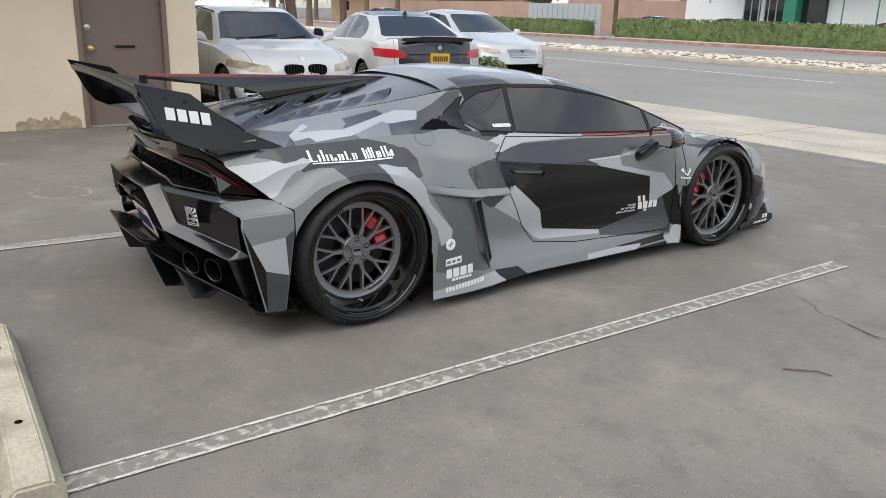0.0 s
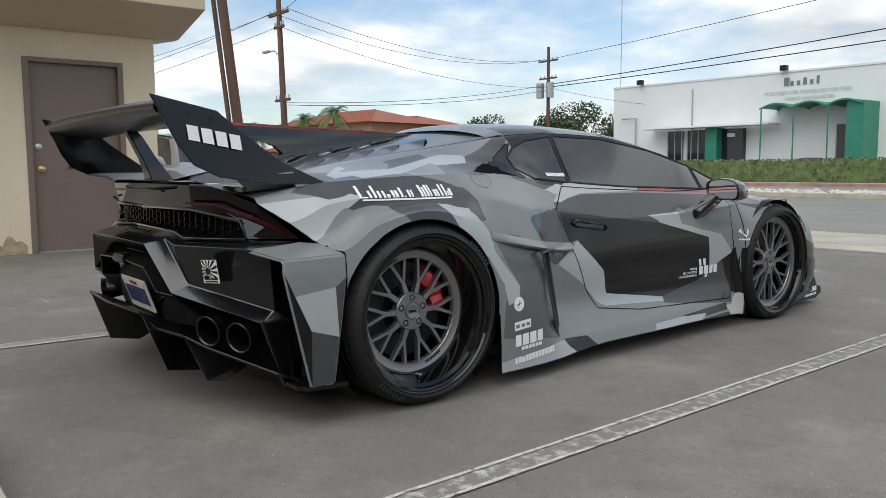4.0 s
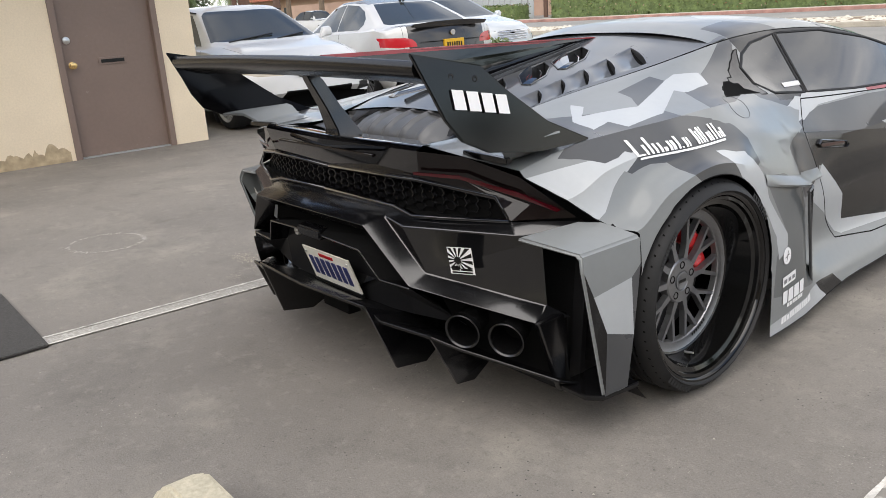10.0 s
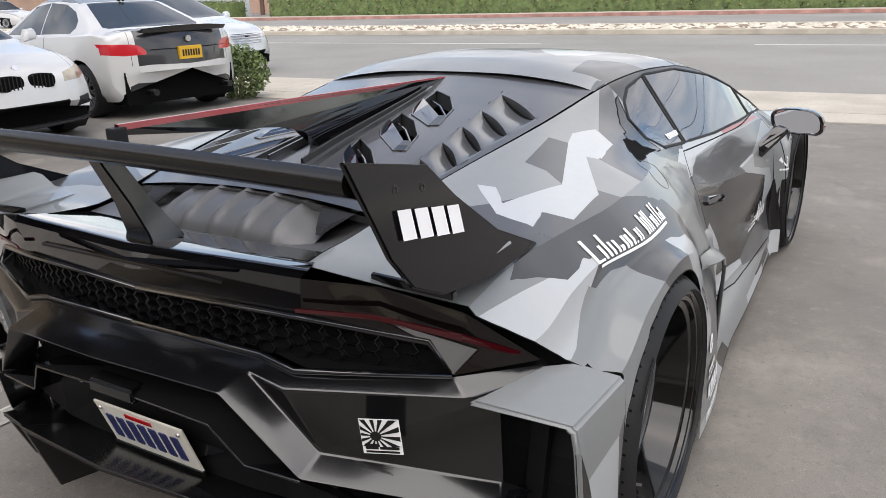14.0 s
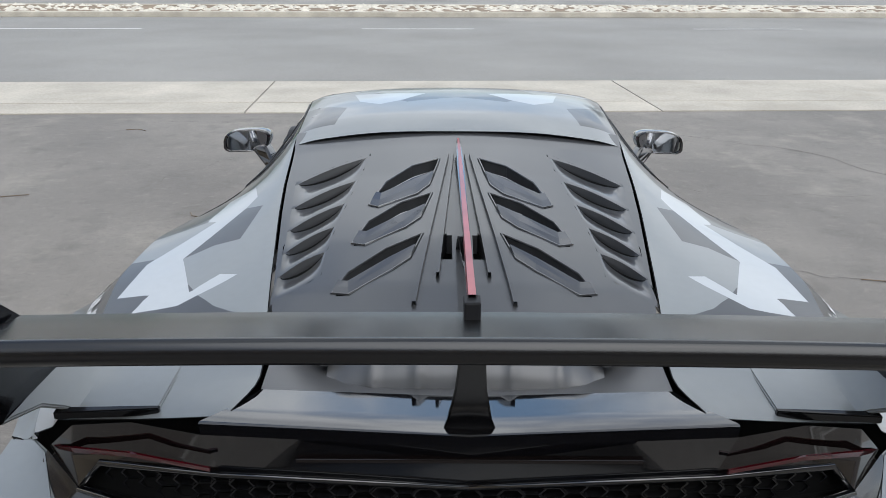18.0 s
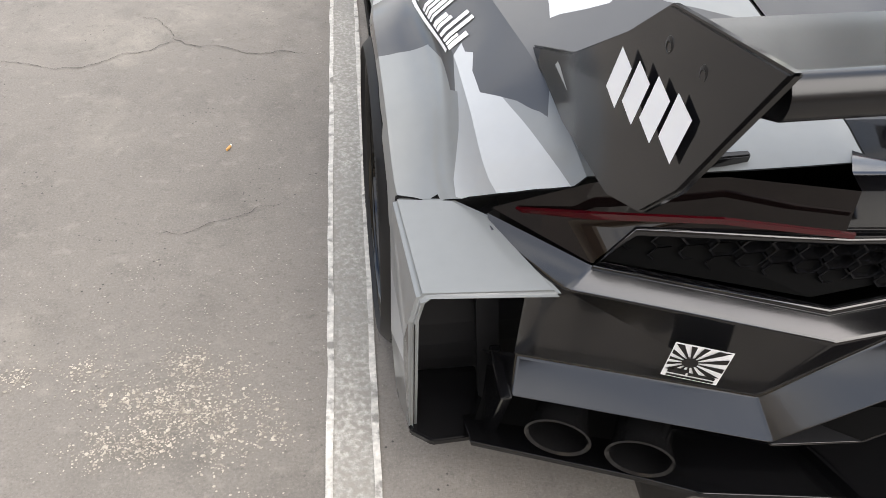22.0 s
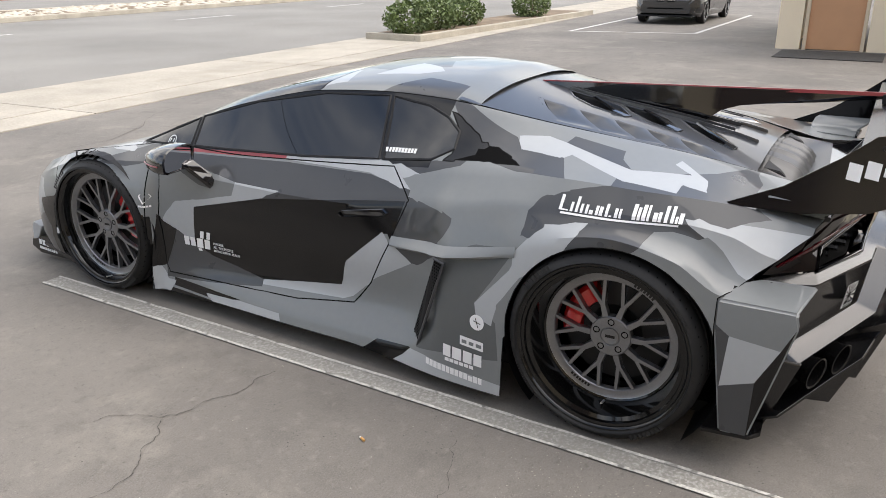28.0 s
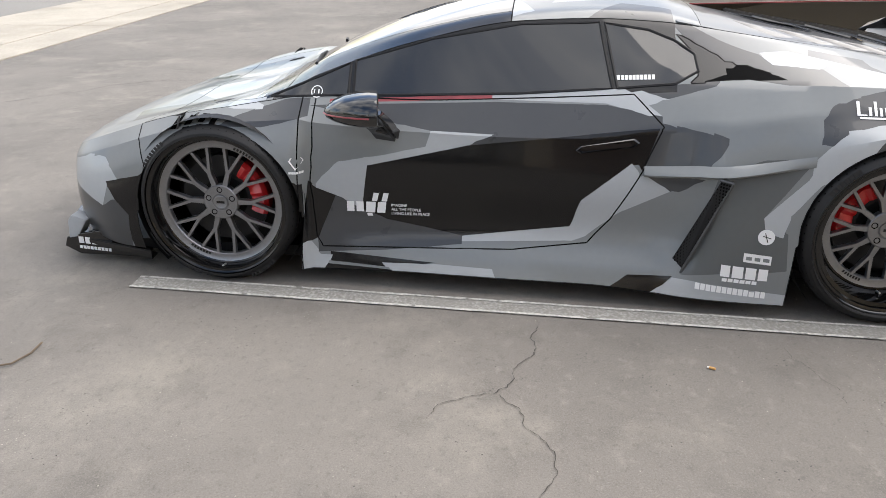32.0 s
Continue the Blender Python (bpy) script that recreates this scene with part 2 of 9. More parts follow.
# car
WRAP = dict(coat=0.5, spec=0.2, rough_vary=0.03, scale=3)
M["light"] = material("light_grey_vinyl_wrap", (0.375, 0.392, 0.402), 0.34, fine=0.02, fine_scale=40, **WRAP)
M["mid"] = material("mid_grey_vinyl_wrap", (0.190, 0.201, 0.202), 0.32, fine=0.02, fine_scale=40, **WRAP)
M["slate"] = material("slate_grey_vinyl_wrap", (0.102, 0.109, 0.110), 0.32, fine=0.02, fine_scale=40, **WRAP)
M["dark"] = material("dark_grey_vinyl_wrap", (0.056, 0.058, 0.061), 0.30, fine=0.02, fine_scale=40, **WRAP)
M["black"] = material("satin_black_vinyl_wrap", (0.0045, 0.0045, 0.005), 0.16, spec=0.35, coat=0.2, rough_vary=0.03, scale=3)
M["gloss"] = material("gloss_black_paint", (0.004, 0.004, 0.005), 0.05, coat=0.8, vary=0.02)
M["vane"] = material("polished_black_vane", (0.006, 0.006, 0.007), 0.05, spec=1.0, coat=1.0)
M["satin"] = material("satin_black_bodywork", (0.0035, 0.0035, 0.0042), 0.18, spec=0.7, coat=0.25, vary=0.05, rough_vary=0.03, scale=5)
M["wing_black"] = material("polished_black_wing_laminate", (0.004, 0.004, 0.005), 0.12, spec=0.5, coat=0.0, vary=0.05, scale=4)
M["satin_soft"] = material("soft_satin_black_composite", (0.004, 0.004, 0.0045), 0.25, spec=0.55, vary=0.05, scale=5)
M["mesh_black"] = material("semi_gloss_black_mesh", (0.008, 0.008, 0.009), 0.25, spec=0.5)
M["intake"] = material("ribbed_grey_intake_plastic", (0.060, 0.060, 0.060), 0.40, vary=0.08, scale=8, spec=0.8)
# plastic trim; also colours the discs that stand in for shade inside wheels
M["plastic"] = material("matt_black_plastic_and_shade", (0.009, 0.009, 0.010), 0.55, spec=0.3, vary=0.1, scale=20)
M["cover"] = material("satin_dark_grey_cover", (0.038, 0.039, 0.041), 0.30, vary=0.06, scale=6, coat=0.55)
M["shelf"] = material("dark_grey_engine_bay_panel", (0.062, 0.062, 0.063), 0.36, vary=0.06, scale=10, spec=0.9)
M["gap"] = material("panel_gap_shadow_black", (0.003, 0.003, 0.003), 0.8, spec=0.1)
M["red_wrap"] = material("faded_red_vinyl_stripe", (0.27, 0.04, 0.045), 0.3, coat=0.3, vary=0.25, scale=9)
M["glass"] = material("dark_tinted_glass", (0.006, 0.007, 0.008), 0.012, coat=0.7)
M["white"] = material("white_vinyl", (0.78, 0.78, 0.78), 0.4)
M["tyre"] = material("tyre_rubber", (0.013, 0.013, 0.0135), 0.55, spec=0.3, vary=0.15, scale=8, fine=0.1, fine_scale=90)
M["tyre_mark"] = material("raised_rubber_mark", (0.010, 0.010, 0.010), 0.7)
M["rim"] = material("brushed_gunmetal_rim", (0.25, 0.252, 0.26), 0.34, 0.8, vary=0.05, scale=9, fine=0.06, fine_scale=150)
M["rim_black"] = material("gloss_black_rim_lip", (0.004, 0.004, 0.004), 0.06, spec=0.5)
M["bolt"] = material("dark_bolt", (0.03, 0.03, 0.03), 0.3, 0.8)
M["disc"] = material("drilled_brake_disc", (0.035, 0.035, 0.036), 0.45, 0.7, vary=0.1)
M["caliper"] = material("red_painted_caliper", (0.50, 0.012, 0.014), 0.28, coat=0.5)
M["tail_red"] = material("dark_red_tail_lens", (0.055, 0.002, 0.005), 0.10, coat=0.2)
M["tail_dark"] = material("smoked_tail_lens", (0.006, 0.004, 0.004), 0.05, coat=0.15, spec=0.3)
M["plate"] = material("white_number_plate", (0.70, 0.68, 0.60), 0.4, vary=0.05, scale=20)
M["navy"] = material("navy_plate_paint", (0.03, 0.035, 0.12), 0.4)
M["yellow_plate"] = material("yellow_number_plate", (0.62, 0.36, 0.02), 0.4)
M["exhaust"] = material("dark_exhaust_steel", (0.05, 0.05, 0.052), 0.22, 0.9)
M["mirror"] = material("mirror_glass", (0.8, 0.8, 0.82), 0.03, 1.0)
M["white_paint"] = material("white_car_paint", (0.52, 0.52, 0.51), 0.25, coat=0.6, vary=0.02)
M["silver_paint"] = material("silver_car_paint", (0.50, 0.52, 0.52), 0.25, 0.3, coat=0.6, vary=0.02)
M["car_glass"] = material("car_window_glass", (0.03, 0.034, 0.034), 0.03, coat=0.2)
M["carbon"] = material("dark_carbon_bootlid", (0.025, 0.025, 0.027), 0.2, coat=0.5)
M["lamp_clear"] = material("clear_headlamp", (0.30, 0.26, 0.19), 0.08, coat=0.6, vary=0.3, scale=9)
M["amber"] = material("amber_lens", (0.55, 0.26, 0.07), 0.2, coat=0.4)
M["lens_red"] = material("red_tail_lamp", (0.45, 0.012, 0.02), 0.15, coat=0.5)
M["chrome"] = material("chrome", (0.7, 0.7, 0.72), 0.1, 1.0)
# surroundings
M["white_wall"] = material("white_painted_wall", (0.70, 0.71, 0.70), 0.85, vary=0.03, scale=0.5)
M["green"] = material("green_painted_canopy", (0.03, 0.21, 0.13), 0.5, vary=0.1, scale=2)
M["dark_glass"] = material("dark_shop_window", (0.015, 0.018, 0.02), 0.06)
M["sign_grey"] = material("grey_wall_lettering", (0.16, 0.19, 0.19), 0.6)
M["sign_pale"] = material("pale_grey_wall_lettering", (0.40, 0.42, 0.42), 0.6)
M["tile"] = material("terracotta_roof_tile", (0.30, 0.11, 0.065), 0.8, vary=0.25, scale=6, fine=0.15, fine_scale=12)
M["tan_wall"] = material("tan_stucco", (0.36, 0.24, 0.155), 0.88, vary=0.06, scale=1)
M["pink_wall"] = material("weathered_pink_block_wall", (0.40, 0.27, 0.20), 0.88, vary=0.1, scale=1)
M["pole"] = material("creosoted_pole_wood", (0.105, 0.06, 0.042), 0.85, vary=0.25, scale=5, stretch=(1, 1, 0.08), bump=0.4, bump_scale=40)
M["wire"] = material("black_cable", (0.012, 0.012, 0.012), 0.6)
M["grey_metal"] = material("grey_galvanised_metal", (0.38, 0.39, 0.39), 0.5, 0.4, vary=0.06)
M["leaf"] = material("hedge_leaf", (0.105, 0.145, 0.045), 0.55, vary=0.35, scale=3, fine=0.3, fine_scale=9)
M["leaf_red"] = material("reddish_hedge_leaf", (0.20, 0.115, 0.055), 0.6, vary=0.3, scale=4)
M["blossom"] = material("pale_blossom", (0.34, 0.27, 0.18), 0.7)
M["leaf_dark"] = material("tree_leaf", (0.035, 0.062, 0.018), 0.6, vary=0.35, scale=1.5)
M["palm"] = material("palm_frond", (0.095, 0.15, 0.045), 0.55, vary=0.3, scale=2)
M["bark"] = material("grey_bark", (0.16, 0.12, 0.085), 0.9, vary=0.25, scale=6, stretch=(1, 1, 0.3))
M["rock"] = material("pale_median_cobble", (0.50, 0.46, 0.38), 0.85, per_object=0.2, vary=0.2, scale=3)
M["soil"] = material("dry_soil", (0.20, 0.15, 0.10), 0.95, vary=0.25, scale=2, fine=0.2, fine_scale=20)
M["crust"] = material("white_mineral_crust", (0.36, 0.325, 0.27), 0.9, vary=0.5, scale=45)
M["chalk"] = material("worn_chalk", (0.37, 0.35, 0.315), 0.95, vary=0.2, scale=40)
M["butt"] = material("cigarette_filter", (0.55, 0.30, 0.10), 0.8)
M["paper"] = material("cigarette_paper", (0.7, 0.68, 0.62), 0.8)


# ---- building helpers ----
def thing(name, label, category, group="", kind="", at=(0, 0, 0), turn=0.0):
    ob = new(name)
    ob.empty_display_size = 0.1
    ob.matrix_world = pose(*at, 0, 0, turn)
    return tagged(ob, label, category, group, kind)


def part(name, bm, mat, parent=None, label="", smooth=False):
    """One mesh object out of a bmesh, under a thing or a part; its coordinates are those of the thing."""
    me = bpy.data.meshes.new(name)
    bm.to_mesh(me)
    bm.free()
    for m in mat if isinstance(mat, (list, tuple)) else [mat]:
        me.materials.append(M[m])
    if smooth:
        me.polygons.foreach_set("use_smooth", [True] * len(me.polygons))
        if smooth is not True:
            me.set_sharp_from_angle(angle=radians(smooth))
    ob = new(name, me)
    if parent is not None:
        ob.parent = parent
    if label:
        ob["label"] = label
    return ob


def solid(name, bm, mat, label, category, kind="", group="", smooth=False):
    return tagged(part(name, bm, mat, smooth=smooth), label, category, group, kind)


def box(x0, y0, z0, x1, y1, z1, bevel=0.0, bm=None):
    out = bm or bmesh.new()
    vs = [out.verts.new(p) for p in ((x0, y0, z0), (x1, y0, z0), (x1, y1, z0), (x0, y1, z0), (x0, y0, z1), (x1, y0, z1), (x1, y1, z1), (x0, y1, z1))]
    fs = [out.faces.new([vs[i] for i in f]) for f in ((3, 2, 1, 0), (4, 5, 6, 7), (0, 1, 5, 4), (1, 2, 6, 5), (2, 3, 7, 6), (3, 0, 4, 7))]
    if bevel:
        bmesh.ops.bevel(out, geom=list({e for f in fs for e in f.edges}), offset=bevel, segments=2, affect="EDGES", profile=0.6)
    return out


def prism(points, axis, a, b, bevel=0.0, bm=None):
    """A flat outline of (u, v) pushed from a to b along an axis: x takes (y, z), y takes (x, z), z takes (x, y)."""
    out = bm or bmesh.new()
    put = {"x": lambda u, v, d: (d, u, v), "y": lambda u, v, d: (u, d, v), "z": lambda u, v, d: (u, v, d)}[axis]
    lo, hi = [out.verts.new(put(u, v, a)) for u, v in points], [out.verts.new(put(u, v, b)) for u, v in points]
    fs = [out.faces.new(lo), out.faces.new(hi[::-1])]
    n = len(points)
    fs += [out.faces.new((lo[i], hi[i], hi[(i + 1) % n], lo[(i + 1) % n])) for i in range(n)]
    bmesh.ops.recalc_face_normals(out, faces=fs)
    if bevel:
        bmesh.ops.bevel(out, geom=list({e for f in fs for e in f.edges}), offset=bevel, segments=2, affect="EDGES", profile=0.6)
    return out


def hull(points, bm=None, bevel=0.0):
    out = bm or bmesh.new()
    vs = [out.verts.new(p) for p in points]
    res = bmesh.ops.convex_hull(out, input=vs)
    for v in vs:
        if v.is_valid and not v.link_faces:
            out.verts.remove(v)
    fs = [f for f in out.faces if all(v in vs for v in f.verts)]
    bmesh.ops.dissolve_limit(out, angle_limit=radians(1), verts=[v for v in vs if v.is_valid], edges=list({e for f in fs for e in f.edges}))
    if bevel:
        bmesh.ops.bevel(out, geom=[e for e in out.edges if e.calc_face_angle(0) > 0.3], offset=bevel, segments=2, affect="EDGES")
    return out


def tube(points, radius, sides=8, bm=None, cap=True):
    """A round bar through points; radius may be a list."""
    out = bm or bmesh.new()
    pts = [Vector(p) for p in points]
    rings = []
    for i, p in enumerate(pts):
        d = (pts[min(i + 1, len(pts) - 1)] - pts[max(i - 1, 0)]).normalized()
        side = d.cross(Vector((0, 0, 1)) if abs(d.z) < 0.95 else Vector((1, 0, 0))).normalized()
        up = side.cross(d)
        r = radius[i] if isinstance(radius, (list, tuple)) else radius
        rings.append([out.verts.new(p + r * (math.cos(a) * side + math.sin(a) * up)) for a in (2 * math.pi * k / sides for k in range(sides))])
    for a, b in zip(rings, rings[1:]):
        for k in range(sides):
            out.faces.new((a[k], a[(k + 1) % sides], b[(k + 1) % sides], b[k]))
    if cap:
        out.faces.new(rings[0][::-1])
        out.faces.new(rings[-1])
    return out


def turned(profile, sides=48, bm=None, closed=False, mat=0):
    """A profile of (x, r) turned round the x axis."""
    out = bm or bmesh.new()
    rings = [[out.verts.new((x, r * math.cos(a), r * math.sin(a))) for a in (2 * math.pi * k / sides for k in range(sides))] for x, r in profile]
    pairs = list(zip(rings, rings[1:])) + ([(rings[-1], rings[0])] if closed else [])
    for a, b in pairs:
        for k in range(sides):
            f = out.faces.new((a[k], b[k], b[(k + 1) % sides], a[(k + 1) % sides]))
            f.material_index = mat
    return out


def shift(bm, m):
    bmesh.ops.transform(bm, matrix=m, verts=bm.verts)
    return bm


def sheet(points, z, bm=None):
    out = bm or bmesh.new()
    f = out.faces.new([out.verts.new((x, y, z)) for x, y in points])
    if f.normal.z < 0:
        f.normal_flip()
    return out


def grid_faces(out, rows, flip=False):
    made = []
    for a, b in zip(rows, rows[1:]):
        for k in range(len(a) - 1):
            q = (a[k], a[k + 1], b[k + 1], b[k])
            made.append(out.faces.new(q[::-1] if flip else q))
    return made


def lerp(a, b, t):
    return a + (b - a) * t


def clump(count, centre, size, leaf, seed, bm=None, shape=None, mats=1):
    """Many small leaf quads in a rough ellipsoid or box."""
    rnd = random.Random(seed)
    out = bm or bmesh.new()
    for _ in range(count):
        if shape == "box":
            p = Vector([rnd.uniform(-1, 1) for _ in range(3)])
            k = rnd.randrange(3)
            if rnd.random() < 0.75:
                p[k] = math.copysign(rnd.uniform(0.86, 1.06), p[k])
        else:
            d = Vector([rnd.gauss(0, 1) for _ in range(3)]).normalized()
            p = d * rnd.uniform(0.55, 1.08) ** 0.7
        c = Vector([centre[i] + p[i] * size[i] for i in range(3)])
        u = Vector([rnd.gauss(0, 1) for _ in range(3)]).normalized()
        v = u.cross(Vector([rnd.gauss(0, 1) for _ in range(3)])).normalized()
        a, b = leaf * rnd.uniform(0.6, 1.3), leaf * rnd.uniform(0.35, 0.7)
        f = out.faces.new([out.verts.new(c + q) for q in (-a * u, b * v, a * u, -b * v)])
        f.material_index = rnd.randrange(mats) if mats > 1 and rnd.random() < 0.2 else 0
    return out


# ---- ground and street ----
ROAD = radians(3.0)


def street(u, v):
    """A place u along the street and v across it from the edge of the car park."""
    return (u * math.cos(ROAD) - v * math.sin(ROAD), 5.5 + u * math.sin(ROAD) + v * math.cos(ROAD))


def strip(v0, v1, u0=-260, u1=260, cuts=1):
    return [street(u0, v0), street(u1, v0), street(u1, v1), street(u0, v1)]


solid("ground", sheet([(-900, -900), (900, -900), (900, 900), (-900, 900)], 0), "asphalt", "worn grey asphalt car park with pale scuffs and stains", "ground", "structure")
solid("road", sheet(strip(2.3, 14.0), 0.006), "road", "wide grey asphalt street with faded lane lines", "road", "structure")
solid("road_far_lanes", sheet(strip(17.6, 27.4), 0.006), "road", "far lanes of the grey asphalt street", "road", "structure")
apron = tagged(new("pavement"), "pale concrete driveway apron along the street", "pavement", kind="structure")
for v0, v1, step in ((0.02, 0.62, 4.6), (0.65, 2.28, 4.6)):
    u = -39.0
    while u < 40:
        bm = prism([street(u, v0), street(u + step - 0.02, v0), street(u + step - 0.02, v1), street(u, v1)], "z", -0.02, 0.012, 0.004)
        part("slab", bm, "concrete", apron)
        u += step
lanes = tagged(new("lane_marking"), "faded white lane lines on the street", "road marking", kind="structure")
for k in range(-14, 15):
    if k not in (-2, -1):
        part("dash", sheet([street(k * 7.8 - 1.4, 10.3), street(k * 7.8 + 1.2, 10.3), street(k * 7.8 + 1.2, 10.42), street(k * 7.8 - 1.4, 10.42)], 0.011), "lane", lanes)
part("dash", sheet([street(-17.5, 10.3), street(-6.4, 10.3), street(-6.4, 10.42), street(-17.5, 10.42)], 0.011), "lane", lanes)
for v in (18.5,):
    part("edge_line", sheet(strip(v, v + 0.1, -120, 120), 0.011), "lane", lanes)
median = tagged(new("median_kerb"), "pale concrete median with a rounded kerb", "kerb", kind="structure")
part("kerb_edge", prism([street(-120, 14.0), street(120, 14.0), street(120, 14.2), street(-120, 14.2)], "z", 0, 0.15, 0.02), "kerb", median)
part("kerb_edge", prism([street(-120, 17.4), street(120, 17.4), street(120, 17.6), street(-120, 17.6)], "z", 0, 0.15, 0.02), "kerb", median)
part("fill", prism([street(-120, 14.2), street(120, 14.2), street(120, 17.4), street(-120, 17.4)], "z", 0, 0.13), "soil", median)
bm = bmesh.new()
rnd = random.Random(5)
for k in range(2600):
    x, y = street(rnd.uniform(-55, 45), rnd.uniform(14.3, 17.2))
    s = rnd.uniform(0.08, 0.22)
    base = [(x + s * math.cos(a + rnd.random()), y + s * math.sin(a), 0.12) for a in (0, 1.2, 2.5, 3.8, 5.0)]
    vs = [bm.verts.new(p) for p in base]
    top = bm.verts.new((x + rnd.uniform(-0.03, 0.03), y, 0.13 + s * rnd.uniform(0.22, 0.42)))
    for i in range(5):
        bm.faces.new((vs[i], vs[(i + 1) % 5], top))
solid("median_cobbles", bm, "rock", "pale rounded cobbles lying on the street median", "cobbles", "stuff")
far_kerb = tagged(new("far_kerb"), "faded red painted kerb across the street", "kerb", kind="structure")
part("kerb_edge", prism([street(-130, 27.4), street(130, 27.4), street(130, 27.6), street(-130, 27.6)], "z", 0, 0.16, 0.02), "red_kerb", far_kerb)
part("path", prism([street(-130, 27.6), street(130, 27.6), street(130, 29.6), street(-130, 29.6)], "z", 0, 0.14), "kerb", far_kerb)

# parking lines
def stall_line(x0, x1, y0, y1, skew, seed, middle="line"):
    ln = tagged(new("parking_line"), "worn white painted parking line with pale ragged edges", "parking line", "parking lines", "structure")
    rnd = random.Random(seed)
    n = 60
    for name, a, b, z, mat in (("paint", 0.0, 1.0, 0.003, middle), ("edge", 0.0, 0.13, 0.006, "line_edge"), ("edge", 0.87, 1.0, 0.006, "line_edge")):
        bm = bmesh.new()
        rows = []
        for i in range(n + 1):
            t = i / n
            y = lerp(y0, y1, t)
            off = skew * t
            w = x1 - x0
            ja, jb = rnd.uniform(-0.002, 0.002), rnd.uniform(-0.002, 0.002)
            rows.append([bm.verts.new((x0 + off + a * w + ja, y, z)), bm.verts.new((x0 + off + b * w + jb, y, z))])
        grid_faces(bm, rows, flip=True)
        bmesh.ops.recalc_face_normals(bm, faces=bm.faces)
        for f in bm.faces:
            if f.normal.z < 0:
                f.normal_flip()
        part(name, bm, mat, ln)
    return ln


stall_line(1.668, 1.783, -2.92, 1.68, -0.135, 1, "line_bare")
stall_line(-1.205, -1.095, -2.88, 1.68, 0.15, 2)

# cracks and litter on the asphalt
def crack(points, width, seed):
    rnd = random.Random(seed)
    pts = [Vector((*p, 0.0)) for p in points]
    for _ in range(4):
        nxt = [pts[0]]
        for a, b in zip(pts, pts[1:]):
            d = (b - a)
            nxt += [(a + b) / 2 + Vector((-d.y, d.x, 0)) * rnd.uniform(-0.16, 0.16), b]
        pts = nxt
    bm = bmesh.new()
    rows = []
    for i, p in enumerate(pts):
        d = (pts[min(i + 1, len(pts) - 1)] - pts[max(i - 1, 0)]).normalized()
        w = 0.38 * width * rnd.uniform(0.1, 1.0) * min(1, 6 * (1 - i / len(pts)) + 0.15)
        n = Vector((-d.y, d.x, 0)) * w
        rows.append([bm.verts.new((*(p + n).xy, 0.0035)), bm.verts.new((*(p - n).xy, 0.0035))])
    grid_faces(bm, rows)
    for f in bm.faces:
        f.normal_update()
        if f.normal.z < 0:
            f.normal_flip()
    solid("asphalt_crack", bm, "crack", "thin jagged dark crack in the asphalt", "crack", "structure", "asphalt cracks")


crack([(-1.20, -0.02), (-1.39, -0.01), (-1.46, 0.03), (-1.68, 0.12), (-1.75, 0.28), (-1.85, 0.32)], 0.006, 1)
crack([(-1.68, 0.10), (-1.84, 0.02), (-2.08, -0.07), (-2.4, -0.05)], 0.005, 2)
crack([(1.75, 0.95), (2.3, 0.72), (3.2, 0.9), (4.4, 0.75)], 0.006, 3)
crack([(1.0, 2.9), (2.6, 2.4), (4.5, 2.9), (7, 2.5)], 0.006, 4)
crack([(-2.2, 2.6), (-1.8, 3.4), (-0.5, 3.6), (0.8, 3.5)], 0.005, 5)
crack([(2.0, 4.6), (4.0, 2.3), (5.2, 1.2)], 0.012, 6)
crack([(-6, 4.9), (-2, 5.0), (3, 5.15), (9, 5.3)], 0.008, 7)
crack([(-1.6, -1.0), (-1.4, -0.95), (-1.25, -0.9)], 0.003, 8)

bm = bmesh.new()
rnd = random.Random(9)
for k in range(1500):
    if k % 3 == 0:
        x, y = rnd.gauss(2.55, 0.35), rnd.gauss(-1.25, 0.45)
    elif k % 3 == 1:
        x, y = rnd.gauss(-1.55, 0.16), rnd.gauss(-1.45, 0.14)
    else:
        x, y = rnd.uniform(-4.5, 4.5), rnd.uniform(-4.2, 3.5)
    s = rnd.uniform(0.0012, 0.0045) * (0.8 if k % 3 == 1 else 1)
    vs = [bm.verts.new((x + s * math.cos(a), y + s * math.sin(a) * rnd.uniform(0.5, 1), 0.003)) for a in (0.2, 1.6, 3.0, 4.6)]
    top = bm.verts.new((x, y, 0.003 + s * 0.7))
    for i in range(4):
        bm.faces.new((vs[i], vs[(i + 1) % 4], top))
solid("gravel_chips", bm, "chip", "tiny pale chips and grit scattered on the asphalt", "gravel", "stuff")

CRUST = (-1.50, -1.63)
bm = bmesh.new()
rnd = random.Random(31)
heads = [(rnd.gauss(CRUST[0], 0.12), rnd.gauss(CRUST[1], 0.09)) for _ in range(24)]
for k in range(3200):
    hx, hy = rnd.choice(heads)
    x, y = rnd.gauss(hx, 0.034), rnd.gauss(hy, 0.026)
    r = rnd.uniform(0.0008, 0.0034) * (1.8 if k % 9 == 0 else 1)
    a0 = rnd.uniform(0, 6.28)
    vs = [bm.verts.new((x + r * rnd.uniform(0.5, 1.1) * math.cos(a0 + a), y + r * rnd.uniform(0.4, 1.0) * math.sin(a0 + a), 0.0032)) for a in (0, 1.1, 2.3, 3.4, 4.5, 5.5)]
    top = bm.verts.new((x, y, 0.0032 + r * 0.25))
    for i in range(6):
        bm.faces.new((vs[i], vs[(i + 1) % 6], top))
solid("mineral_crust", bm, "crust", "patch of white crusty mineral residue on the asphalt", "residue", "stuff")

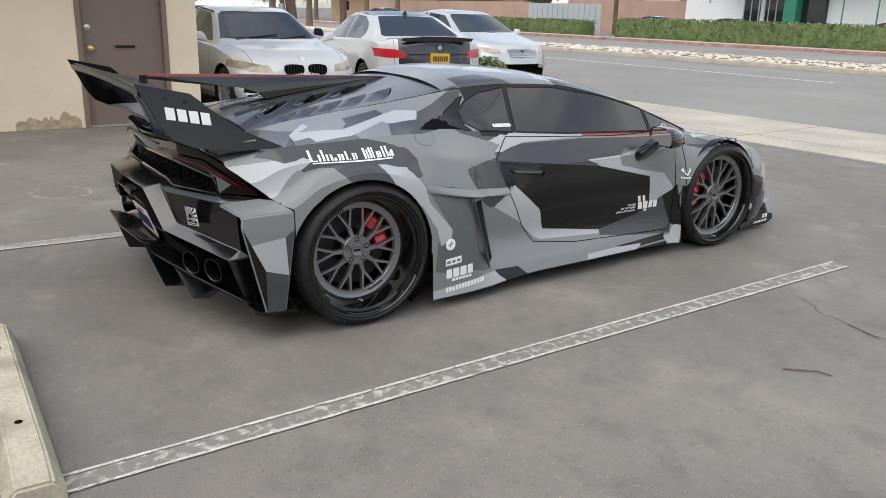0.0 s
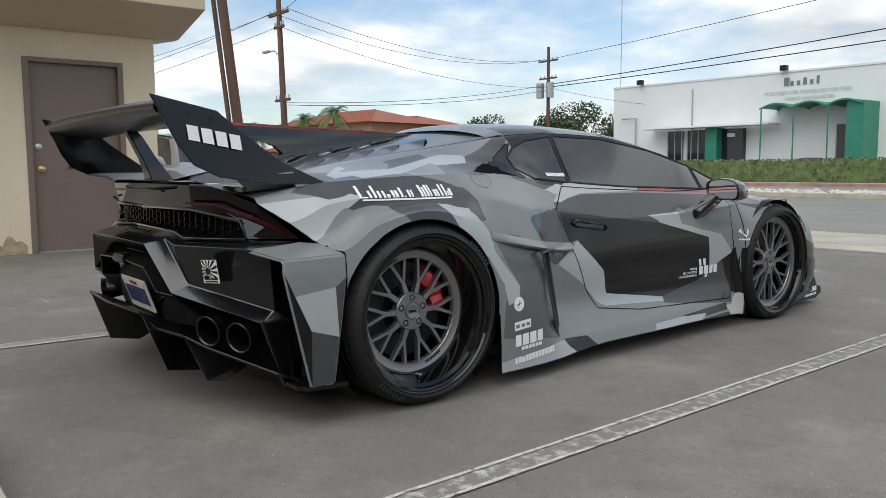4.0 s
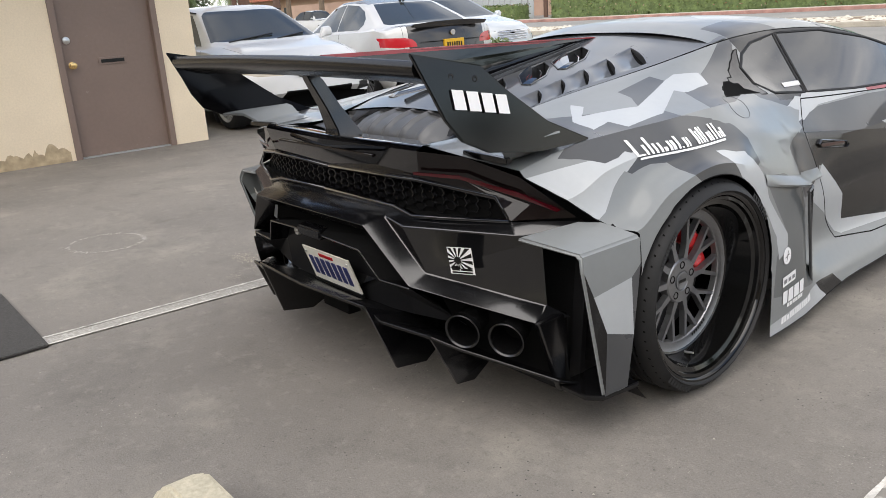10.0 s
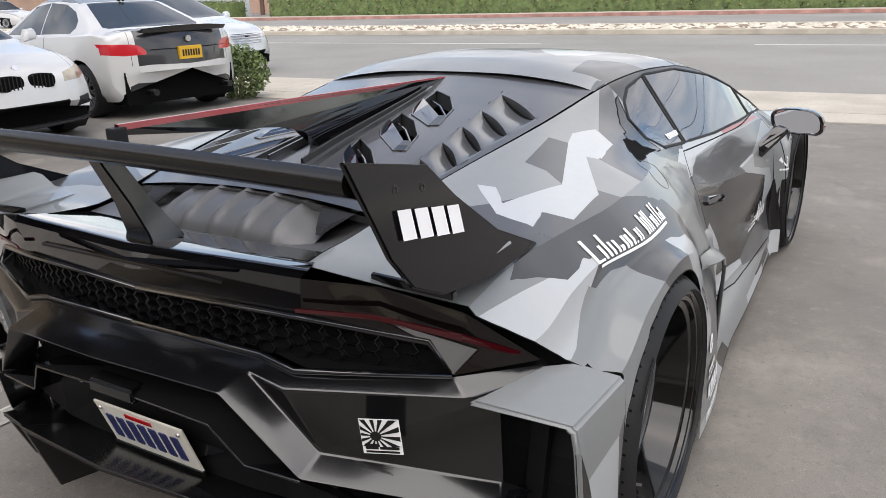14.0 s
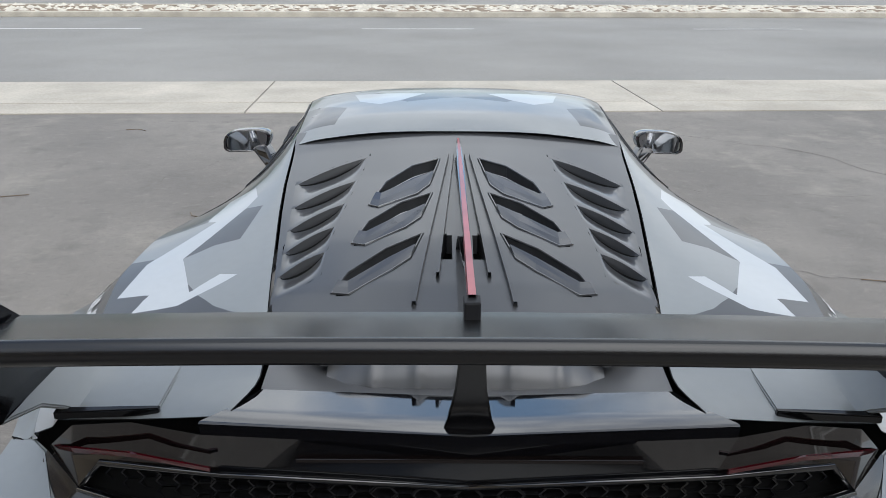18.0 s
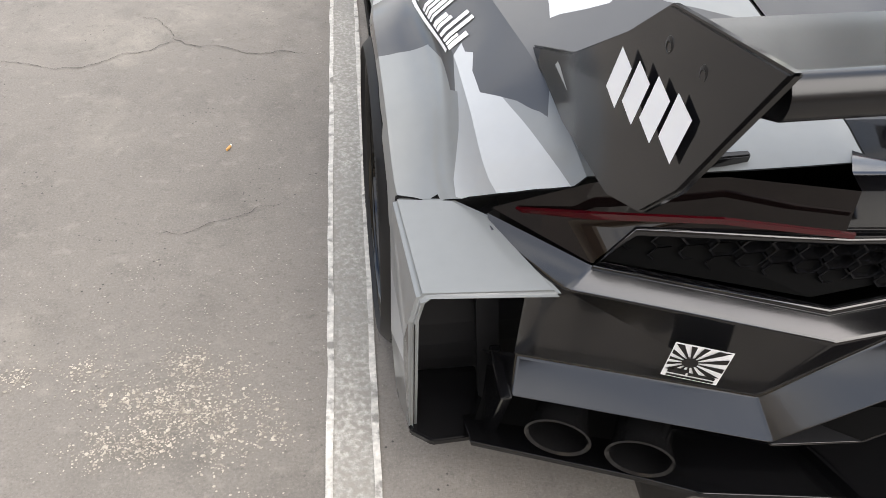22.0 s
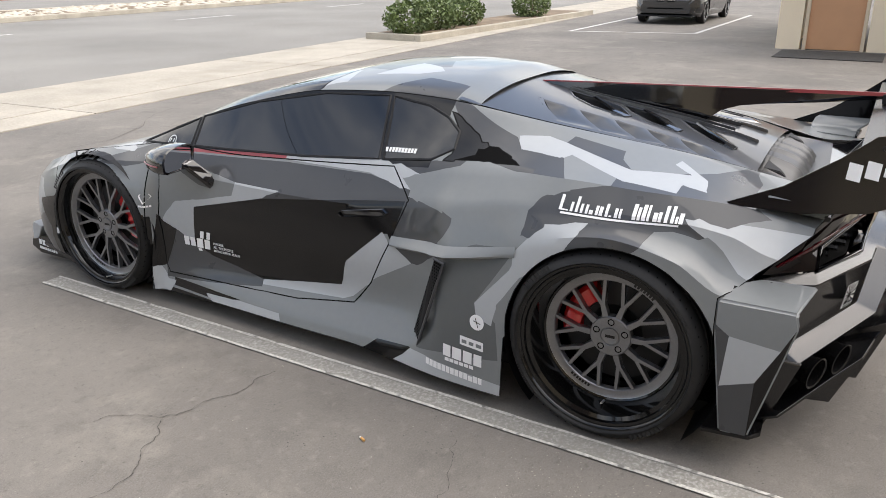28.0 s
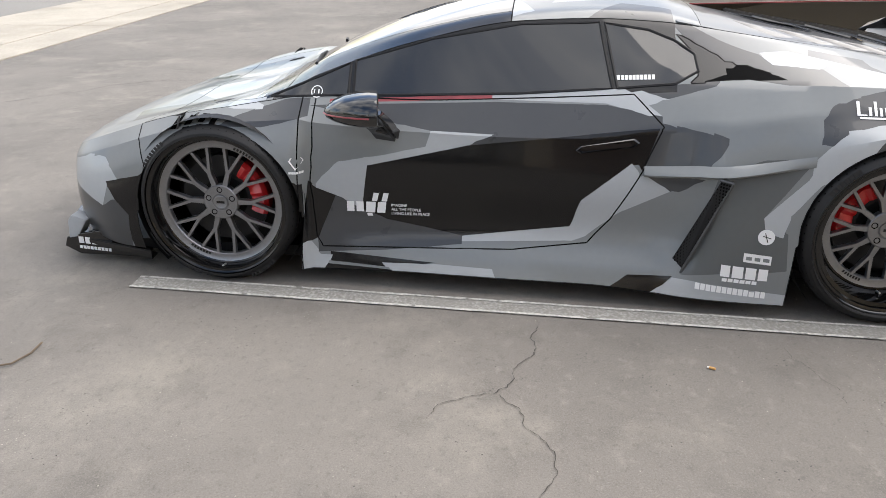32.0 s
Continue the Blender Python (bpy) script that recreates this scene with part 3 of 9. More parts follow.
# faint ring of white chalk
CHALK = (-2.57, -2.11)
bm = bmesh.new()
rnd = random.Random(41)
for k in range(260):
    a = 2 * math.pi * k / 260
    if rnd.random() < .5:
        continue
    r = .215 + .015 * math.sin(2 * a + .6) + rnd.gauss(0, .006)
    w, da = rnd.uniform(.005, .014), rnd.uniform(.012, .03)
    bm.faces.new([bm.verts.new((CHALK[0] + rr * math.cos(t), CHALK[1] + rr * math.sin(t), .0034)) for rr, t in ((r - w, a), (r + w, a), (r + w, a + da), (r - w, a + da))])
for f in bm.faces:
    f.normal_update()
    if f.normal.z < 0:
        f.normal_flip()
solid("chalk_ring", bm, "chalk", "faint worn ring of white chalk on the asphalt", "chalk mark", "structure")

butt = thing("cigarette_butt", "orange cigarette butt lying on the asphalt", "cigarette butt", at=(-1.434, -0.615, 0.006), turn=65)
part("filter", tube([(-0.011, 0, 0), (0.010, 0, 0)], 0.0045, 8), "butt", butt)
part("paper", tube([(0.010, 0, 0), (0.018, 0.001, 0)], [0.0043, 0.003], 8), "paper", butt)


def twig(points):
    bm = tube([(x, y, 0.006 + 0.004 * (i % 2)) for i, (x, y) in enumerate(points)], 0.0035, 5)
    solid("twig", bm, "bark", "thin dry twig lying on the asphalt", "twig", group="twigs")


twig([(-1.73, 1.86), (-1.70, 1.78), (-1.62, 1.76), (-1.55, 1.76)])
twig([(-3.15, 4.5), (-3.05, 4.52), (-2.95, 4.47)])
twig([(2.35, 0.0), (2.45, 0.1), (2.50, 0.12)])
twig([(2.2, 0.75), (2.38, 0.70)])
twig([(-3.2, 2.2), (-3.0, 2.25)])

# wheel stop behind the car
stop = thing("wheel_stop", "weathered pale concrete wheel stop lying behind the car", "wheel stop", at=(0.41, -2.83, 0))
bm = bmesh.new()
rows = []
for i, x in enumerate((0.0, 0.10, 0.7, 1.30, 1.40)):
    e = 1.0 if 0 < i < 4 else 0.0
    h = 0.125 if e else 0.075
    rows.append([bm.verts.new((x, y, z)) for y, z in ((-0.085, 0), (-0.085, 0.045), (-0.05, h), (0.05, h), (0.085, 0.045), (0.085, 0))])
grid_faces(bm, rows)
bm.faces.new(rows[0])
bm.faces.new(rows[-1][::-1])
bmesh.ops.recalc_face_normals(bm, faces=bm.faces)
bmesh.ops.bevel(bm, geom=[e for e in bm.edges if e.calc_face_angle(0) > 0.3], offset=0.008, segments=2, affect="EDGES")
part("block", bm, "stop", stop, smooth=30)
# flat black discs paint the shade in the anchor holes
for x in (0.38, 1.06):
    part("anchor_hole", shift(turned([(0, 0.0), (0, 0.013)], 14), pose(x, 0, 0.127, 0, -90, 0)), "hole", stop)

mat = solid("doormat", box(-1.98, -3.45, 0.004, -1.07, -2.80, 0.016, 0.004), "mat", "dark woven rubber doormat lying on the asphalt", "doormat")

# ---- the cream building with the brown door ----
def wall_x(name, x0, x1, y0, y1, z1, hole, label):
    """A wall along y with one opening (ya, yb, top)."""
    w = tagged(new(name), label, "wall", kind="structure")
    ya, yb, top = hole
    part("wall_panel", box(x0, y0, 0, x1, ya, z1), "stucco", w)
    part("wall_panel", box(x0, yb, 0, x1, y1, z1), "stucco", w)
    part("wall_panel", box(x0, ya, top, x1, yb, z1), "stucco", w)
    return w


WEST = -6.1
wall_x("wall_west", WEST - 0.22, WEST, -16, 0.08, 3.1, (-1.31, -0.28, 2.10), "cream stucco wall with a peeling patch near its foot")
solid("wall_west_end", box(-14, -0.14, 0, WEST - 0.22, 0.08, 3.1), "stucco", "cream stucco end wall", "wall", "structure")
solid("eave_west", prism([(-5.15, 2.61), (-5.15, 2.84), (-6.3, 3.12), (-14, 3.12), (-14, 2.98), (-6.1, 2.40), (-6.0, 2.40)], "y", -16, 0.34, 0.01), "eave", "cream boxed roof eave", "roof", "structure")
bm = bmesh.new()
rnd = random.Random(21)
edge = [(-2.05 + 0.70 * i / 26, 0.03 + 0.12 * math.sin(math.pi * min(1, (i + 2) / 28)) ** 0.5 * rnd.uniform(0.55, 1.25) + (0.06 if i > 18 else 0)) for i in range(27)]
prism([(-2.05, 0.0)] + edge + [(-1.35, 0.0)], "x", WEST, WEST + 0.003, bm=bm)
solid("plaster_patch", bm, "patch", "bare flaking plaster patch low on the cream wall", "wall damage", "structure")

door = thing("door_1", "closed brown painted metal door with mail slot", "door", kind="structure", at=(WEST - 0.06, -0.795, 0))
part("door_leaf", box(-0.045, -0.455, 0.012, 0.0, 0.455, 2.05, 0.003), "door_brown", door)
for y0, y1, z0, z1 in ((-0.515, -0.455, 0, 2.10), (0.455, 0.515, 0, 2.10), (-0.455, 0.455, 2.05, 2.10)):
    part("door_frame", box(-0.10, y0, z0, 0.075, y1, z1, 0.004), "door_brown", door)
part("threshold", box(-0.10, -0.455, 0, 0.05, 0.455, 0.012), "grey_metal", door)
part("deadbolt", shift(turned([(0.0, 0.036), (0.012, 0.034), (0.016, 0.020), (0.022, 0.0)], 20), pose(0.0, -0.385, 1.15)), "steel", door, smooth=40)
part("door_knob", shift(turned([(0.0, 0.036), (0.008, 0.035), (0.012, 0.016), (0.035, 0.016), (0.045, 0.031), (0.062, 0.031), (0.068, 0.014), (0.068, 0.0)], 20), pose(0.0, -0.37, 0.91)), "brass", door, smooth=40)
slot = part("mail_slot", box(0.0, -0.12, 0.895, 0.010, 0.165, 0.965, 0.003), "door_brown", door)
part("slot_flap", box(0.010, -0.095, 0.913, 0.014, 0.135, 0.947, 0.002), "bolt", slot)

# ---- the building across the car park ----
wall_x("wall_east", 13.2, 13.4, -12, 0.12, 2.9, (-1.42, -0.30, 2.06), "cream stucco wall across the car park")
solid("wall_east_end", box(13.4, -0.08, 0, 20, 0.12, 2.9), "stucco", "cream stucco end wall", "wall", "structure")
solid("eave_east", box(12.6, -12, 2.9, 20.3, 0.65, 3.1, 0.02), "eave", "cream boxed roof edge", "roof", "structure")
door2 = thing("door_2", "closed tan painted door in the far wall", "door", kind="structure", at=(13.24, -0.86, 0))
part("door_leaf", box(0.0, -0.455, 0.012, 0.045, 0.455, 2.01, 0.003), "door_tan", door2)
for y0, y1, z0, z1 in ((-0.515, -0.455, 0, 2.06), (0.455, 0.515, 0, 2.06), (-0.455, 0.455, 2.01, 2.06)):
    part("door_frame", box(-0.06, y0, z0, 0.10, y1, z1, 0.004), "eave", door2)
solid("doormat_far", box(11.6, -1.75, 0.004, 12.9, -0.05, 0.016, 0.004), "mat", "dark doormat before the tan door", "doormat")
# unseen wall added behind the car; it darkens what the tail reflects
solid("wall_south", box(-14, -12.2, 0, 20, -12, 5.0), "back_wall", "unseen plain brown wall added to darken reflections on the tail", "wall", "structure")
bay = tagged(new("bay_marking"), "thin white lines of a parking bay", "parking line", kind="structure")
for a, b in (((15.2, 5.0), (15.8, 2.2)), ((15.8, 2.2), (23.2, 2.22)), ((15.2, 5.0), (22.0, 5.1))):
    d = (Vector(b) - Vector(a)).normalized() * 0.05
    part("dash", sheet([(a[0] - d.y, a[1] + d.x), (b[0] - d.y, b[1] + d.x), (b[0] + d.y, b[1] - d.x), (a[0] + d.y, a[1] - d.x)], 0.006), "lane", bay)


def leafy(name, label, category, count, centre, size, leaf, seed, mats=("leaf",), shape=None, trunk=0.0, group=""):
    t = thing(name, label, category, group)
    part("leaves", clump(count, centre, size, leaf, seed, shape=shape, mats=len(mats)), list(mats), t)
    part("stem", tube([(centre[0], centre[1], 0), (centre[0] + 0.05, centre[1], max(0.1, centre[2]))], [max(0.03, trunk), max(0.02, trunk * 0.6)], 8), "bark", t)
    return t


planter = tagged(new("planter_kerb"), "low concrete kerb round a planting bed", "kerb", kind="structure")
part("kerb_edge", prism([(11.2, 6.75), (21.5, 6.65), (21.5, 6.80), (11.2, 6.90)], "z", 0, 0.14, 0.015), "kerb", planter)
part("kerb_edge", prism([(11.2, 6.90), (11.35, 6.90), (11.45, 8.2), (11.3, 8.2)], "z", 0, 0.14, 0.015), "kerb", planter)
part("fill", prism([(11.35, 6.90), (21.5, 6.80), (21.5, 8.2), (11.45, 8.2)], "z", 0, 0.11), "soil", planter)
for k, (x, y) in enumerate(((12.0, 7.5), (13.2, 7.5), (14.6, 7.6), (18.4, 7.4))):
    leafy("shrub", "low rounded green shrub in the kerbed bed", "shrub", 1700, (x, y, 0.42), (0.72, 0.5, 0.38), 0.05, 60 + k, group="shrubs in the bed")
leafy("shrub", "small round green shrub beside the parked cars", "shrub", 2200, (-6.75, 5.05, 0.36), (0.42, 0.40, 0.36), 0.035, 70)

# ---- across the street ----
def hedge(u0, u1, v0, v1, h, seed):
    t = thing("hedge", "clipped green hedge with reddish leaf tips and blossom", "hedge")
    bm = bmesh.new()
    n = int((u1 - u0) / 1.5)
    rnd = random.Random(seed)
    for i in range(n):
        u = lerp(u0, u1, (i + 0.5) / n)
        x, y = street(u, (v0 + v1) / 2)
        clump(640, (x, y, h / 2), (0.85, (v1 - v0) / 2, h / 2 * rnd.uniform(0.97, 1.03)), 0.075, seed + i, bm=bm, shape="box", mats=3)
    part("leaves", bm, ["leaf", "leaf_red", "blossom"], t)
    part("stem", prism([street(u0, v0 + 0.10), street(u1, v0 + 0.10), street(u1, v1 - 0.10), street(u0, v1 - 0.10)], "z", 0, h - 0.07), "leaf", t)


hedge(-31, 2.5, 29.7, 31.4, 1.25, 100)
hedge(-44, -34, 29.7, 31.2, 1.05, 300)


def white_hall():
    t = thing("office_building", "long white painted office building with green canopies", "building", at=(0, 0, 0))
    y = 46.0
    part("wall", prism([(-37.8, y), (-6, y + 1.6), (-6, y + 14), (-37.8, y + 14)], "z", 0, 7.0), "white_wall", t)
    part("parapet", prism([(-37.9, y - 0.06), (-6, y + 1.54), (-6, y + 1.7), (-37.9, y + 0.1)], "z", 6.95, 7.07), "white_wall", t)

    def front(x, d=0.0):
        return y + (x + 37.8) / 31.8 * 1.6 - d

    part("canopy", prism([(-34.0, front(-34.0, 0.1)), (-24.4, front(-24.4, 0.1)), (-24.4, front(-24.4, 1.6)), (-34.0, front(-34.0, 1.6))], "z", 3.62, 3.74, 0.02), "white_wall", t)
    for x0, x1 in ((-32.8, -31.6), (-31.2, -29.4), (-20.8, -19.6)):
        w = part("window", box(x0, front(x0, 0.10), 0.8, x1, front(x0, -0.1), 3.5), "dark_glass", t)
        for k in range(3):
            x = lerp(x0, x1, k / 2)
            part("frame", box(x - 0.04, front(x0, 0.14), 0.8, x + 0.04, front(x0, 0.09), 3.5), "grey_metal", w)
    part("porch", box(-29.3, front(-29.3, 0.9), 0, -28.4, front(-29.3, 0), 3.6, 0.02), "green", t)
    entrance = part("entrance", box(-28.4, front(-28, 0.3), 0, -26.8, front(-28, -0.2), 3.5), "dark_glass", t)
    part("number_bar", box(-28.0, front(-28, 0.33), 2.95, -27.4, front(-28, 0.30), 3.2), "white", entrance)
    bm = bmesh.new()
    rows = []
    for i in range(37):
        x = lerp(-24.7, -18.4, i / 36)
        z = 4.50 + 0.30 * abs(math.sin(math.pi * 3 * i / 36))
        rows.append([bm.verts.new(p) for p in ((x, front(x, 2.2), z), (x, front(x, 2.2), z + 0.10), (x, front(x, 0), z + 0.10), (x, front(x, 0), z))])
    grid_faces(bm, rows)
    bmesh.ops.recalc_face_normals(bm, faces=bm.faces)
    part("wavy_canopy", bm, "green", t, "wavy green concrete canopy", smooth=30)
    for x in (-24.6, -22.5, -20.4):
        part("canopy_post", tube([(x, front(x, 2.1), 0), (x, front(x, 2.1), 4.55)], 0.045, 10), "green", t)
    part("green_pier", box(-19.4, front(-19, 2.0), 0, -18.4, front(-19, 0), 4.75, 0.02), "green", t)
    part("downpipe", tube([(-30.9, front(-31, 0.08), 0.3), (-30.9, front(-31, 0.08), 6.4)], 0.05, 8), "grey_metal", t)
    for x in (-35.2, -24.2):
        lamp = part("wall_lamp", box(x - 0.22, front(x, 0.45), 7.07, x + 0.22, front(x, 0.1), 7.40, 0.03), "bolt", t)
    part("antenna", tube([(-37.5, y + 0.4, 6.5), (-37.5, y + 0.4, 15.5)], 0.03, 6), "grey_metal", t)
    bracket = part("conduit", tube([(-35.6, front(-35.6, 0.2), 2.4), (-35.6, front(-35.6, 0.2), 4.6), (-36.8, front(-36, 0.3), 4.6)], 0.06, 8), "grey_metal", t)
    return front


hall_front = white_hall()


def lettering(text, size, where, mat, align="LEFT", normal=(0, -1, 0), up=(0, 0, 1), parent=None, name="lettering", thick=0.002, squeeze=1.0, label="", kind="stuff"):
    cu = bpy.data.curves.new(name, "FONT")
    cu.body, cu.size, cu.extrude, cu.align_x = text, size, thick, align
    tmp = bpy.data.objects.new("tmp", cu)
    scene.collection.objects.link(tmp)
    me = bpy.data.meshes.new_from_object(tmp.evaluated_get(bpy.context.evaluated_depsgraph_get()))
    bpy.data.objects.remove(tmp)
    me.materials.clear()
    me.materials.append(M[mat])
    n, u = Vector(normal).normalized(), Vector(up).normalized()
    u = (u - n * u.dot(n)).normalized()
    r = u.cross(n)
    m = Matrix((r * squeeze, u, n)).transposed().to_4x4()
    me.transform(Matrix.Translation(where) @ m)
    me.name = name
    ob = new(name, me)
    if parent is not None:
        ob.parent = parent
    if label:
        ob["label"] = label
    return tagged(ob, kind=kind)


wall_sign = thing("wall_sign", "grey lettering and brand mark on the white office wall", "sign")
for k, (h, s) in enumerate(((0.62, 0.5), (0.34, 0.3), (0.34, 0.3), (0.52, 0.3), (0.34, 0.3), (0.60, 0.24))):
    x = -24.3 + 0.42 * k
    part("brand_bar", box(x, hall_front(x, 0.05), 6.1, x + s * .7, hall_front(x, -0.02), 6.1 + h * .85, 0.02), "sign_grey", wall_sign)
lettering("MICRO INJECTION TECHNOLOGY FOR TREES", 0.34, (-25.6, hall_front(-25.6, 0.05), 5.55), "sign_pale", parent=wall_sign, squeeze=0.80, normal=(0.05, -1, 0))
lettering("WORLD HEADQUARTERS", 0.34, (-24.2, hall_front(-24.2, 0.05), 5.15), "sign_pale", parent=wall_sign, squeeze=0.80, normal=(0.05, -1, 0))
part("address_bar", box(-23.5, hall_front(-23.5, 0.05), 4.82, -21.9, hall_front(-23.5, -0.1), 4.98), "sign_pale", wall_sign)


def utility_pole(x, y, h, lean, arms, transformer=False, lamp=False, tilt=0.0):
    p = thing("utility_pole", "brown wooden utility pole with crossarms and wires", "utility pole", "utility poles", at=(x, y, 0))
    part("mast", tube([(0, 0, 0), (lean * 0.5, 0, h / 2), (lean, 0, h)], [0.17, 0.14, 0.11], 12), "pole", p, smooth=40)
    for z, half in arms:
        a = part("crossarm", box(lean * z / h - half, -0.09, z, lean * z / h + half, 0.03, z + 0.12, 0.01), "pole", p)
        for s in (-0.9, -0.45, 0.45, 0.9):
            part("insulator", tube([(lean * z / h + s * half, -0.03, z + 0.12), (lean * z / h + s * half, -0.03, z + 0.3)], [0.045, 0.03], 8), "grey_metal", a)
    if transformer:
        for dx in (-0.55, 0.45):
            part("transformer", tube([(lean * 0.7 + dx, -0.3, h * 0.62), (lean * 0.7 + dx, -0.3, h * 0.62 + 1.1)], 0.30, 14), "grey_metal", p)
    if lamp:
        part("lamp_arm", tube([(lean * 0.75, 0, h * 0.66), (-1.0, 0, h * 0.70), (-1.5, -0.1, h * 0.705)], 0.03, 8), "grey_metal", p)
        part("lamp_head", box(-1.95, -0.18, h * 0.70 - 0.03, -1.4, 0.02, h * 0.70 + 0.08, 0.03), "grey_metal", p)
    return p


utility_pole(-30.55, 14.2, 9.2, -0.5, ((8.0, 0.95), (7.4, 0.45), (4.05, 0.7)), lamp=True)
utility_pole(-40.0, 41.0, 10.0, 0.0, ((8.9, 1.0), (7.6, 0.9)), transformer=True)
solid("leaning_pole", tube([(-15.3, 5.35, 0), (-15.4, 4.40, 9.2)], [0.13, 0.105], 12), "pole", "brown wooden pole leaning slightly", "pole", smooth=40)
solid("leaning_pole", tube([(-15.40, 5.17, 0), (-15.50, 4.23, 9.2)], [0.06, 0.055], 10), "pole", "thin brown conduit pole beside the wooden pole", "pole", smooth=40)
solid("conduit_sleeve", tube([(-15.35, 5.10, 0), (-15.37, 4.97, 1.5)], 0.075, 10), "grey_metal", "pale plastic sleeve round the foot of the conduit", "conduit", smooth=40)


def cable(a, b, sag, r=0.02):
    a, b = Vector(a), Vector(b)
    return tube([a.lerp(b, i / 14) - Vector((0, 0, sag * 4 * (i / 14) * (1 - i / 14))) for i in range(15)], r, 5)


for k, (a, b, sag, r) in enumerate((
        ((-40, 41, 7.2), (60, 30, 11.5), 1.0, 0.05), ((-40, 41, 7.0), (60, 30, 9.6), 0.9, 0.05), ((-39.1, 41, 9.1), (60, 38, 17.0), 1.2, 0.03),
        ((-30.2, 14.2, 8.2), (-40.8, 41, 9.1), 0.9, 0.02), ((-31.6, 14.2, 8.2), (-39.2, 41, 9.1), 1.2, 0.02), ((-31, 14.2, 7.5), (-40, 41, 7.0), 0.8, 0.02),
        ((-30.9, 14.2, 4.0), (-40, 41, 7.2), 0.4, 0.025), ((-30.9, 14.2, 3.9), (-40, 41, 6.8), 0.4, 0.025),
        ((-30.2, 14.2, 8.2), (-60, 6, 6.0), 0.6, 0.02), ((-31.7, 14.2, 8.2), (-60, 6, 5.2), 0.6, 0.02), ((-31, 14.2, 7.5), (-60, 6, 4.5), 0.5, 0.02),
        ((-30.2, 14.2, 8.2), (10, 6, 13.0), 0.8, 0.02), ((-40, 41, 7.0), (-34, 47, 5.5), 0.2, 0.02))):
    solid("overhead_cable", cable(a, b, sag, r * 0.6), "wire", "thin black overhead cable", "cable", group="overhead cables")


def tiled_house(x, y, w, d, h, turn=0.0):
    t = thing("apartment_house", "tan stucco house with a hipped terracotta tile roof", "house", at=(x, y, 0), turn=turn)
    part("wall", box(0, 0, 0, w, d, h), "tan_wall", t)
    e, r = 0.9, h + 1.9
    bm = bmesh.new()
    eave = [bm.verts.new(p) for p in ((-e, -e, h), (w + e, -e, h), (w + e, d + e, h), (-e, d + e, h))]
    ridge = [bm.verts.new((d / 2, d / 2, r)), bm.verts.new((w - d / 2, d / 2, r))]
    for f in ((0, 1, 5, 4), (1, 2, 5), (2, 3, 4, 5), (3, 0, 4)):
        vs = eave + ridge
        bm.faces.new([vs[i] for i in f])
    bm.faces.new(eave[::-1])
    roof = part("roof", bm, "tile", t)
    bm = bmesh.new()
    for k in range(int((w + 2 * e) / 0.35)):
        u = -e + 0.35 * k
        inset = max(0.0, min(u + e, w + e - u))
        top = min(1.0, inset / (d / 2 + e))
        tube([(u, -e, h + 0.03), (u, -e + (d / 2 + e) * top, h + 0.03 + (r - h) * top)], 0.06, 5, bm=bm)
    tagged(part("roof_tiles", bm, "tile", roof), kind="stuff")
    for k in range(4):
        x0 = w * (0.12 + 0.24 * k)
        win = part("window", box(x0, -0.06, h - 1.9, x0 + 1.5, 0.1, h - 0.8), "dark_glass", t)
        part("frame", box(x0 - 0.08, -0.1, h - 1.98, x0 + 1.58, -0.05, h - 1.9), "white_wall", win)
        part("frame", box(x0 + 0.7, -0.1, h - 1.9, x0 + 0.8, -0.05, h - 0.8), "white_wall", win)
    return t


tiled_house(-90.3, 42.8, 19, 11, 6.1, 8)
tiled_house(-108, 56, 26, 12, 6.5, 8)
low = tiled_house(-86, 40, 20, 9, 3.0, 6)
for x0, x1, y, h, mt in ((-70, -44.3, 36.5, 2.2, "pink_wall"), (-52, -38.2, 47, 2.6, "pink_wall")):
    solid("block_wall", box(x0, y, 0, x1, y + 0.2, h), mt, "weathered pink block wall across the street", "wall", "structure")
gate = thing("sliding_gate", "pale green boarded yard gate", "gate", at=(-44.2, 36.2, 0))
for k in range(14):
    part("board", box(0.55 * k, 0, 0.1, 0.55 * k + 0.5, 0.06, 2.1), "sign_pale", gate)


def palm(x, y, h, seed):
    t = thing("palm_tree", "palm tree with a ragged green crown", "palm tree", "palm trees", at=(x, y, 0))
    part("trunk", tube([(0, 0, 0), (0.1, 0, h * 0.5), (0, 0, h)], [0.28, 0.2, 0.18], 10), "bark", t)
    rnd = random.Random(seed)
    bm = bmesh.new()
    for k in range(34):
        a, el = rnd.uniform(0, 6.28), rnd.uniform(-0.5, 1.2)
        ln = rnd.uniform(1.6, 2.4)
        pts = []
        for i in range(7):
            s = i / 6
            r = ln * s * math.cos(el)
            pts.append(Vector((r * math.cos(a), r * math.sin(a), h + ln * s * math.sin(el) - 1.3 * s * s * ln * 0.5)))
        side = Vector((-math.sin(a), math.cos(a), 0))
        for i in range(1, 7):
            for sgn in (-1, 1):
                for q in range(3):
                    b = pts[i - 1].lerp(pts[i], q / 3)
                    w = 0.5 * (1 - 0.5 * i / 6)
                    tip = b + side * sgn * w + (pts[i] - pts[i - 1]) * 0.7 - Vector((0, 0, 0.16))
                    bm.faces.new([bm.verts.new(v) for v in (b, b + (pts[i] - pts[i - 1]) * 0.2, tip)])
    part("crown", bm, "palm", t)


for k, (x, y, h) in enumerate(((-62, 32, 5.4), (-56.5, 32, 5.7), (-75, 33, 4.8), (-79, 30, 4.0), (-90, 34, 6.0), (-52, 22, 3.7))):
    palm(x, y, h, 40 + k)


